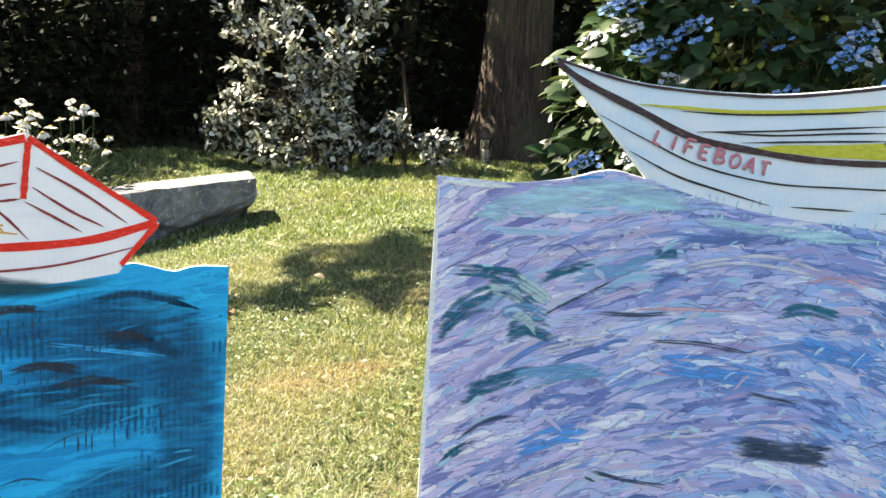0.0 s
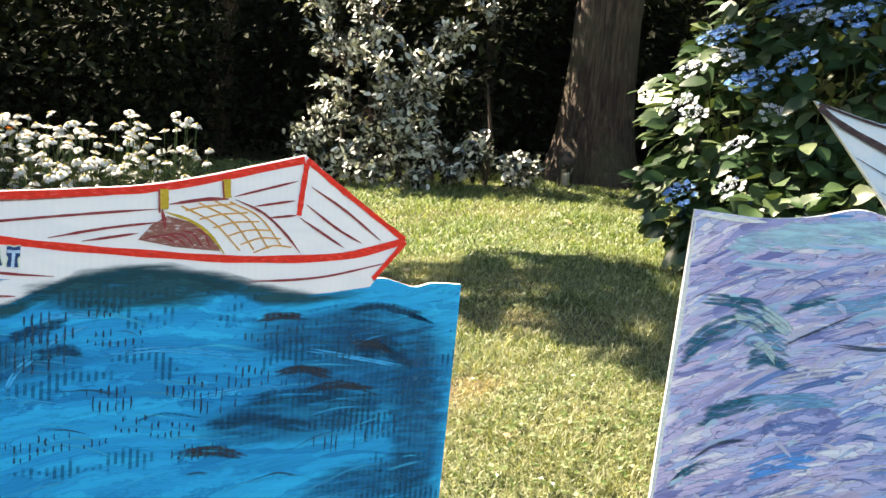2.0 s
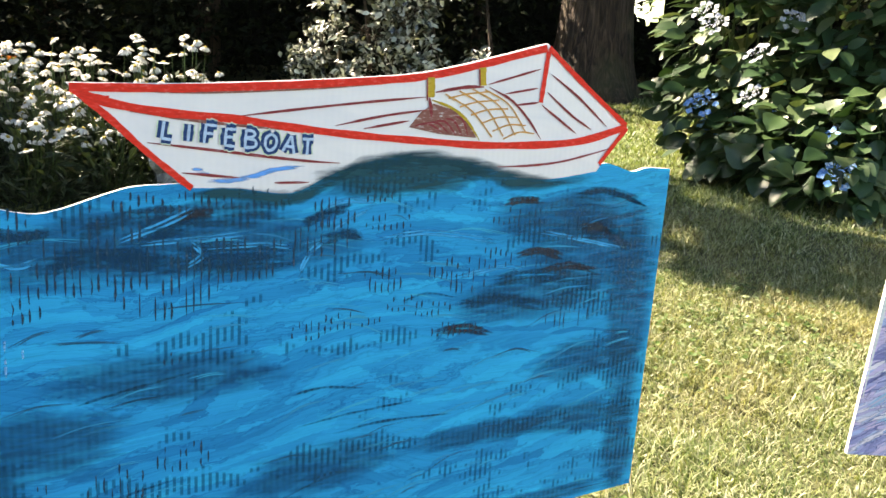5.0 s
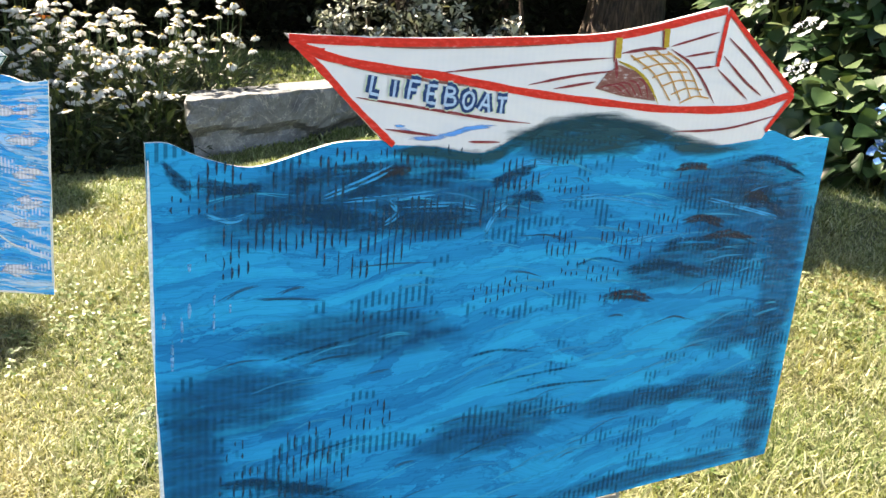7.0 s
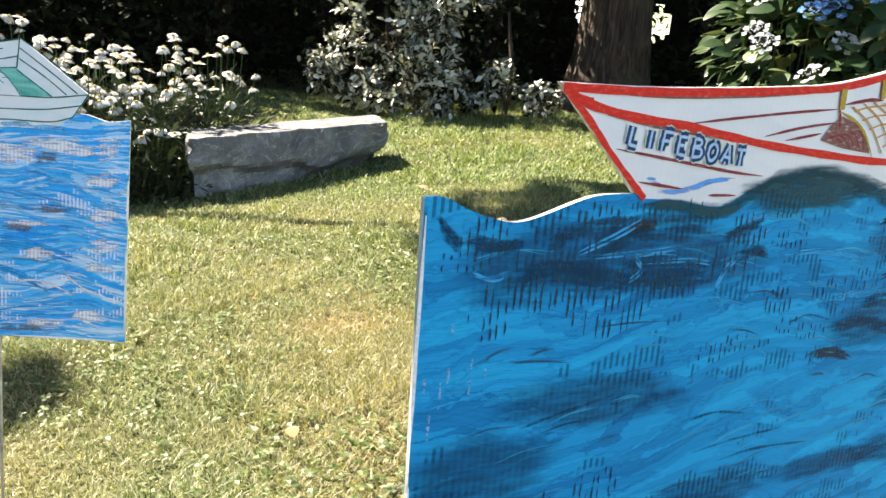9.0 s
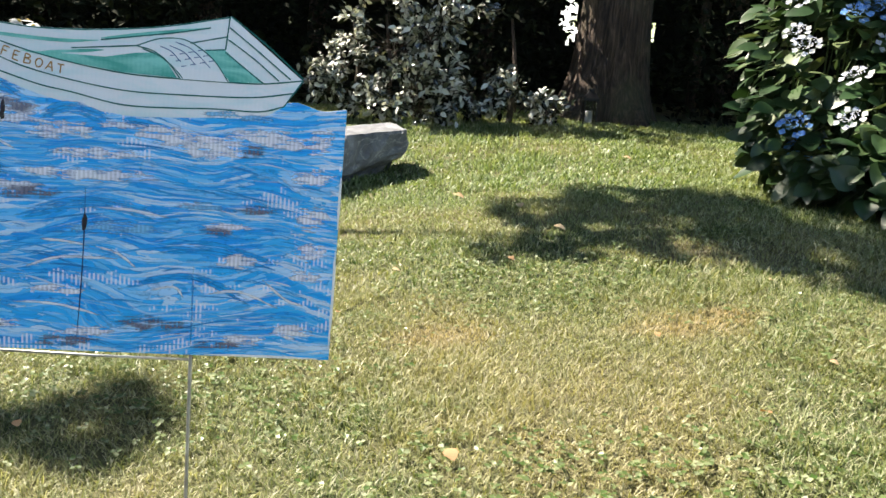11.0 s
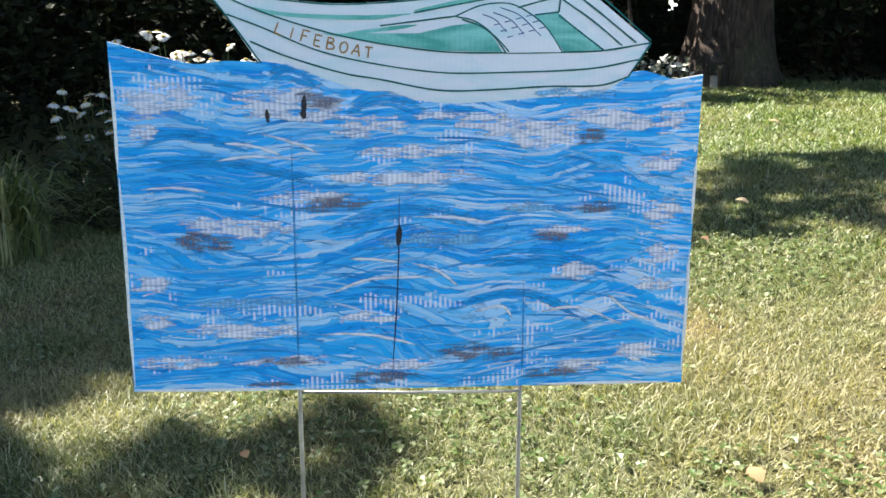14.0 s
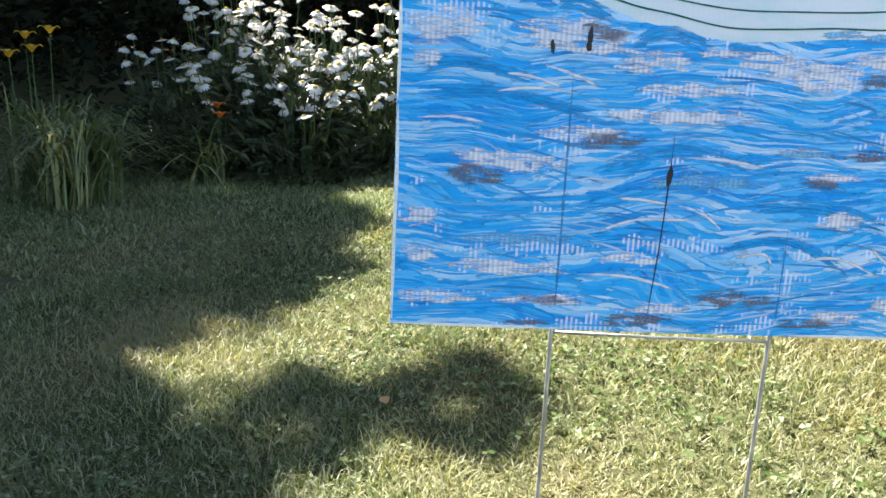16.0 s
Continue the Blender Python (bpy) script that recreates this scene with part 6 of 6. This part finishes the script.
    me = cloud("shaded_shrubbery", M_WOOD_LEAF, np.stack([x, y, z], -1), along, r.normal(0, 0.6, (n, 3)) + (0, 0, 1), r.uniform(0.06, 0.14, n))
    tagged(put("shaded_shrubbery", me), "dark shrubs behind the flower bed, shade in their leaf colour", "shrubs", kind="stuff")
    # Flat sheet whose dark colour stands in for the deep shade behind.
    dark = plain("painted_wood_shade", (0.012, 0.014, 0.009), 0.95, vary=0.5, scale=2)
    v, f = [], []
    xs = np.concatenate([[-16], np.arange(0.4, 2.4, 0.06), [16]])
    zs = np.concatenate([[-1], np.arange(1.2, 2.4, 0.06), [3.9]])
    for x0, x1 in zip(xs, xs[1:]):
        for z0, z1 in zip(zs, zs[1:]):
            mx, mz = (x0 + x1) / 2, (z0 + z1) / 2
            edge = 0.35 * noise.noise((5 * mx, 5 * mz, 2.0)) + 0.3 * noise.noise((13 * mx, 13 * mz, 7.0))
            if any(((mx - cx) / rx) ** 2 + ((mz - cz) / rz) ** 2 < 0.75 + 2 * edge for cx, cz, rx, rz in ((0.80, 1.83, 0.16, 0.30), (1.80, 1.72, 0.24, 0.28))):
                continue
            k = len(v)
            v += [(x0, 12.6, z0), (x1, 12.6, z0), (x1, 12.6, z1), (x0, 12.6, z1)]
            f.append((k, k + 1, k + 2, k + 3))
    tagged(put("backdrop_wood", mesh_of("backdrop_wood", v, f, dark)), "flat dark sheet painted as deep shade of the wood", "backdrop", kind="structure")
    # Emissive sheet stands in for daylight seen through the gaps; no lamp.
    pale, t, b = material("glowing_distance")
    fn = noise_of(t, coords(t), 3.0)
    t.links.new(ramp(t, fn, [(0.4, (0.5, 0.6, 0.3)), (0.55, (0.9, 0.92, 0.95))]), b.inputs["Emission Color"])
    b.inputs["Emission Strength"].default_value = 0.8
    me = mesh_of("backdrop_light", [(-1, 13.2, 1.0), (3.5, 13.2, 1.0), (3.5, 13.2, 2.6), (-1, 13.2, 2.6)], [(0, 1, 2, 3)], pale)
    tagged(put("backdrop_light", me), "glowing sheet standing in for bright distance beyond the wood", "backdrop", kind="structure")


def hydrangea():
    top = tagged(new("hydrangea"), "large lacecap hydrangea bush with broad green leaves and blue flower heads", "shrub")
    r = np.random.default_rng(31)
    # the bush's body: lobes (x, y, z above ground, radius)
    lobes = [(1.02, 4.62, 0.75, 0.45), (1.25, 4.25, 0.40, 0.42), (1.6, 4.5, 0.95, 0.62), (2.1, 4.3, 0.75, 0.68), (1.35, 4.75, 1.25, 0.42), (1.95, 4.7, 1.45, 0.55), (2.6, 4.5, 1.1, 0.7), (1.0, 4.45, 0.28, 0.3), (1.7, 4.05, 0.42, 0.42), (0.97, 4.7, 1.05, 0.25), (0.86, 4.42, 0.36, 0.30), (1.05, 3.9, 0.20, 0.25), (0.92, 4.2, 0.18, 0.22), (1.12, 3.58, 0.14, 0.17), (1.4, 3.75, 0.28, 0.3)]
    g = [float(ground_z(x, y)) for x, y, _, _ in lobes]
    pos, out = [], []
    for (x, y, z, rad), gz in zip(lobes, g):
        n = int(2300 * rad * rad) + 80
        d = unit(r.normal(size=(n, 3)))
        p = np.array((x, y, z + gz)) + d * (rad * r.uniform(0.7, 1.05, n) * (1 + 0.12 * np.sin(6 * d[:, 0] + 4 * d[:, 2])))[:, None]
        pos.append(p)
        out.append(d)
    pos, out = np.concatenate(pos), np.concatenate(out)
    deep = np.zeros(len(pos), bool)
    for (x, y, z, rad), gz in zip(lobes, g):
        deep |= np.linalg.norm(pos - (x, y, z + gz), axis=1) < 0.62 * rad
    ok = ~deep & (pos[:, 2] > ground_z(pos[:, 0], pos[:, 1]) + 0.04)
    pos, out = pos[ok], out[ok]
    n = len(pos)
    along = out * (1, 1, 0.4) + r.normal(0, 0.35, (n, 3)) + (0, 0, -0.35)
    up = out * 0.6 + r.normal(0, 0.3, (n, 3)) + (-0.25, -0.3, 0.7)
    size = r.uniform(0.07, 0.15, n)
    near = np.argsort(pos[:, 1] + 0.35 * pos[:, 0])[:280]
    rest = np.setdiff1d(np.arange(n), near)
    put("foliage", cloud("foliage", M_HYDRANGEA_LEAF, pos[rest], along[rest], up[rest], size[rest], (BROAD_V, BROAD_F), r.uniform(0.9, 1.25, len(rest)), True), top)["kind"] = "stuff"
    single = []
    for k in range(3):
        bm = bmesh.new()
        m, w = 8, 0.36 + 0.03 * k
        rows = []
        for i in range(m):
            s = i / (m - 1)
            wd = w * (math.sin(math.pi * min(1, s * 1.02) ** 0.8) ** 0.9) * (1 + 0.06 * (i % 2))
            rows.append([bm.verts.new((c * wd, s, 0.10 * abs(c) * wd * 3 - 0.16 * s * s + 0.02 * math.sin(9 * s + 3 * c + k))) for c in (-1, -0.45, 0, 0.45, 1)])
        for a, b in zip(rows, rows[1:]):
            for c in range(4):
                bm.faces.new((a[c], a[c + 1], b[c + 1], b[c]))
        bmesh.ops.remove_doubles(bm, verts=bm.verts[:], dist=0.001)
        me = bpy.data.meshes.new("leaf")
        for f in bm.faces:
            f.smooth = True
        bm.to_mesh(me)
        bm.free()
        me.materials.append(M_HYDRANGEA_PART)
        single.append(me)
    for k, i in enumerate(near):
        a = Vector(along[i]).normalized()
        side = a.cross(Vector(up[i])).normalized()
        m = Matrix((side, a, side.cross(a))).transposed().to_4x4()
        ob = put("leaf", single[k % 3], top)
        ob.matrix_local = Matrix.Translation(pos[i]) @ m @ Matrix.Scale(size[i], 4)
    for (x, y, z, rad), gz in zip(lobes, g):
        for _ in range(7):
            bm = bmesh.new()
            d = unit(r.normal(size=3) + (0, 0, 0.6))
            foot = (x + r.normal(0, 0.08), y + 0.1 + r.normal(0, 0.08), gz - 0.05)
            tip = np.array((x, y, z + gz)) + d * rad * 0.85
            tube(bm, [foot, (np.array(foot) * 0.5 + tip * 0.5) + r.normal(0, 0.03, 3), tip], [0.008, 0.006, 0.003], 5)
            part("stem", bm, M_STEM, top)
    # lacecap heads: a ring of four-petalled florets round a flat cushion of buds
    heads = []
    for mat, count in ((M_BLUE_PETAL, 9), (M_WHITE_PETAL, 8)):
        vs, fs = [], []
        def petal(c, a, tilt, l, w):
            d, e = np.array((math.cos(a), math.sin(a), tilt)), np.array((-math.sin(a), math.cos(a), 0))
            k = len(vs)
            vs.extend([c, c + d * l * 0.55 + e * w, c + d * l, c + d * l * 0.55 - e * w])
            fs.append((k, k + 1, k + 2, k + 3))
        for i in range(count):
            a = 2 * math.pi * i / count + r.uniform(-0.2, 0.2)
            q = r.uniform(0.065, 0.09)
            c = np.array((q * math.cos(a), q * math.sin(a), r.uniform(-0.01, 0.012)))
            for j in range(4):
                petal(c, a + j * math.pi / 2 + 0.4, r.uniform(0, 0.3), r.uniform(0.020, 0.026), 0.012)
        for i in range(46):
            a, q = r.uniform(0, 6.28), 0.055 * math.sqrt(r.uniform())
            c = np.array((q * math.cos(a), q * math.sin(a), 0.018 + r.uniform(0, 0.008)))
            for j in range(2):
                petal(c, a + j * 1.57, 0.6, 0.010, 0.004)
        heads.append(mesh_of("flower_head", vs, fs, mat))
    spots = []
    for (x, y, z, rad), gz in zip(lobes, g):
        for _ in range(int(13 * rad * rad * (2.8 if z > 0.7 else 0.6)) + 1):
            d = unit(np.array((r.uniform(-1.0, 0.5), r.uniform(-1.0, -0.25), r.uniform(-0.15, 0.85))))
            spots.append((np.array((x, y, z + gz)) + d * rad * 1.12, d))
    for k, (p, d) in enumerate(spots):
        ob = put("flower_head", heads[0 if r.uniform() < 0.64 else 1], top)
        face = Vector(d * (1, 1, 0.5) + (0, -0.1, 0.75)).normalized()
        ob.matrix_local = Matrix.Translation(p) @ face.to_track_quat("Z", "Y").to_matrix().to_4x4() @ Matrix.Scale(r.uniform(0.7, 1.0), 4)


# ---- flower bed ----
def daisy_mesh(petals, droop, seed):
    r = random.Random(seed)
    vs, fs = [], []
    for i in range(petals):
        a = 2 * math.pi * i / petals + r.uniform(-0.12, 0.12)
        l, w = r.uniform(0.027, 0.034), 0.0062
        d, e = np.array((math.cos(a), math.sin(a), 0)), np.array((-math.sin(a), math.cos(a), 0))
        k = len(vs)
        vs += [0.006 * d - e * w * 0.6, 0.006 * d + e * w * 0.6, l * 0.65 * d + e * w + (0, 0, -droop * 0.35), l * d + e * w * 0.3 + (0, 0, -droop), l * d - e * w * 0.3 + (0, 0, -droop), l * 0.65 * d - e * w + (0, 0, -droop * 0.35)]
        fs += [(k, k + 1, k + 2, k + 5), (k + 5, k + 2, k + 3, k + 4)]
    return mesh_of("petals", vs, fs, M_PETAL)


def flower_bed():
    r = np.random.default_rng(8)
    petals = [daisy_mesh(19, d, i) for i, d in enumerate((0.006, 0.014, 0.021))]
    bm = bmesh.new()
    bmesh.ops.create_uvsphere(bm, u_segments=10, v_segments=6, radius=1, matrix=Matrix.Diagonal((0.0095, 0.0095, 0.0055, 1)))
    disc = bpy.data.meshes.new("disc")
    bm.to_mesh(disc)
    bm.free()
    disc.materials.append(M_DISC)
    plants = [(-2.22, 4.95, 0.30, 0.78, 34), (-2.55, 4.75, 0.34, 0.74, 44), (-2.85, 4.6, 0.34, 0.68, 42), (-2.42, 4.45, 0.28, 0.55, 24), (-2.75, 4.25, 0.28, 0.46, 22), (-3.1, 4.45, 0.3, 0.52, 20), (-2.95, 4.95, 0.35, 0.76, 30), (-3.35, 4.85, 0.3, 0.84, 26), (-3.12, 4.72, 0.26, 0.86, 22), (-3.52, 4.55, 0.24, 0.66, 18)]
    for x, y, rad, high, count in plants:
        z = float(ground_z(x, y))
        top = tagged(new("daisy_clump"), "clump of tall white daisies in full bloom in the flower bed", "flowers", "daisy clumps in the bed")
        top.location = (x, y, z)
        for i in range(count):
            a, q = r.uniform(0, 6.28), rad * math.sqrt(r.uniform()) * 1.05
            h = high * r.uniform(0.62, 1.12)
            tip = np.array((q * math.cos(a), q * math.sin(a) * 0.8, h))
            foot = (tip[0] * 0.55, tip[1] * 0.55, -0.02)
            stem = bmesh.new()
            tube(stem, [foot, (tip[0] * 0.8 + 0.01, tip[1] * 0.8, h * 0.55), tip], [0.003, 0.0024, 0.0018], 5)
            part("stem", stem, M_STEM, top)
            head = put("flower", petals[i % 3], top)
            tilt = Vector((r.normal(0.0, 0.3), r.normal(-0.25, 0.3), 1)).normalized()
            head.matrix_local = Matrix.Translation(tip) @ tilt.to_track_quat("Z", "Y").to_matrix().to_4x4() @ Matrix.Scale(r.uniform(0.9, 1.28), 4)
            d = put("disc", disc, head, "yellow flower disc")
            d.location = (0, 0, 0.002)
        n = int(2600 * rad)
        a, q = r.uniform(0, 6.28, n), rad * 1.12 * np.sqrt(r.uniform(size=n))
        p = np.stack([q * np.cos(a), q * np.sin(a) * 0.85, high * 0.82 * r.uniform(0, 1, n) ** 1.3 * (1 - 0.35 * (q / rad) ** 2)], -1)
        along = np.stack([np.cos(a), np.sin(a), r.normal(0.45, 0.4, n)], -1) + r.normal(0, 0.4, (n, 3))
        me = cloud("foliage", M_DAISY_LEAF, p, along, r.normal(0, 0.3, (n, 3)) + (0, 0, 1), r.uniform(0.06, 0.13, n), wide=np.full(n, 0.5))
        put("foliage", me, top, "narrow dark green leaves")
    blades()


def blade_clump(x, y, count, high, seed):
    r = np.random.default_rng(seed)
    top = tagged(new("daylily_clump"), "arching clump of long narrow daylily leaves at the bed's edge", "plant", "daylily clumps")
    top.location = (x, y, float(ground_z(x, y)))
    for _ in range(count):
        a = r.uniform(0, 6.28)
        d, e = np.array((math.cos(a), math.sin(a), 0)), np.array((-math.sin(a), math.cos(a), 0))
        l, reach, w = high * r.uniform(0.7, 1.2), r.uniform(0.12, 0.62), r.uniform(0.003, 0.006)
        foot = np.array((r.normal(0, 0.07), r.normal(0, 0.07), 0))
        vs, m = [], 7
        for i in range(m):
            s = i / (m - 1)
            p = foot + d * reach * s ** 1.5 + np.array((0, 0, l * (1.75 * s - (0.75 + 1.1 * reach) * s ** 2.4)))
            ww = w * (1 - s ** 3) + 0.0006
            vs += [p - e * ww, p + e * ww]
        fs = [(2 * i, 2 * i + 1, 2 * i + 3, 2 * i + 2) for i in range(m - 1)]
        put("leaf", mesh_of("leaf", vs, fs, M_BLADE_LONG), top)
    return top


def lily(parent, p, mat, size, seed):
    r = random.Random(seed)
    bm = bmesh.new()
    tube(bm, [(p[0] * 0.6, p[1] * 0.6, 0), (p[0] * 0.9, p[1] * 0.9, p[2] * 0.6), p], [0.004, 0.003, 0.002], 5)
    part("flower_stalk", bm, M_STEM, parent)
    vs, fs = [], []
    for i in range(6):
        a = math.pi * i / 3 + r.uniform(-0.2, 0.2)
        d, e = np.array((math.cos(a), math.sin(a), 0)), np.array((-math.sin(a), math.cos(a), 0))
        k = len(vs)
        for s, h, w in ((0.05, 0, 0.12), (0.35, 0.45, 0.24), (0.75, 0.6, 0.22), (1, 0.42, 0.03)):
            c = np.array(p) + size * (d * s + np.array((0, 0, h)))
            vs += [c - e * w * size, c + e * w * size]
        fs += [(k + 2 * j, k + 2 * j + 1, k + 2 * j + 3, k + 2 * j + 2) for j in range(3)]
    put("flower", mesh_of("flower", vs, fs, mat), parent)


def blades():
    a = blade_clump(-3.62, 3.78, 300, 0.44, 1)
    b = blade_clump(-4.0, 4.2, 200, 0.50, 2)
    c = blade_clump(-3.15, 4.2, 60, 0.30, 3)
    for i, p in enumerate(((0.06, -0.1, 0.33), (0.03, -0.05, 0.37))):
        lily(c, p, M_LILY, 0.045, i)
    for i, p in enumerate(((-0.12, 0.05, 0.72), (-0.06, 0.0, 0.66), (-0.18, 0.0, 0.63), (-0.02, 0.1, 0.75))):
        lily(b, p, M_LILY_YELLOW, 0.06, 10 + i)
    d = blade_clump(-3.5, 5.3, 90, 0.45, 4)
    lily(d, (0.05, 0.0, 0.72), M_LILY, 0.05, 20)


# ---- leaves dropped on the lawn ----
def fallen_leaves():
    base = None
    for x, y, s, turn, pale in ((-0.985, 1.525, 0.036, 20, 1), (-0.51, 3.48, 0.05, 70, 1), (-0.445, 2.14, 0.02, 10, 1), (-0.75, 3.0, 0.03, 40, 0), (-1.15, 2.9, 0.035, 120, 0), (-0.9, 4.4, 0.06, 80, 0), (-0.35, 1.65, 0.03, 200, 0),
                                (-1.9, 1.75, 0.025, 33, 1), (0.02, 2.6, 0.025, 140, 1), (-0.62, 4.05, 0.05, 11, 1), (0.25, 5.7, 0.06, 75, 1), (-1.3, 2.45, 0.022, 160, 1), (-0.1, 1.9, 0.022, 60, 1)):
        m = pose(x, y, float(ground_z(x, y)) + 0.026, 14, -12, turn)
        if base is None:
            bm = bmesh.new()
            n = 9
            mid = [bm.verts.new((0, i / (n - 1) - 0.5, 0.10 * math.sin(3 * i / n))) for i in range(n)]
            for sgn in (-1, 1):
                rim = [bm.verts.new((sgn * (0.36 * math.sin(math.pi * i / (n - 1)) ** 0.8 * (1 + 0.25 * (i % 2)) + 0.004), i / (n - 1) - 0.5, 0.18 * math.sin(math.pi * i / (n - 1)))) for i in range(n)]
                for i in range(n - 1):
                    bm.faces.new((mid[i], mid[i + 1], rim[i + 1], rim[i]) if sgn > 0 else (mid[i], rim[i], rim[i + 1], mid[i + 1]))
            base = part("fallen_leaf", bm, M_DRY_LEAF, None, smooth=True)
            tagged(base, "curled dry tan leaf lying on the lawn", "leaf", "fallen leaves on the lawn")
            ob = base
        else:
            ob = copy_thing(base, m)
        ob.matrix_world = m @ Matrix.Scale(s, 4)


stone_bench()
big_tree()
shade_tree()
lantern()
glossy_shrub()
woods()
hydrangea()
flower_bed()
fallen_leaves()
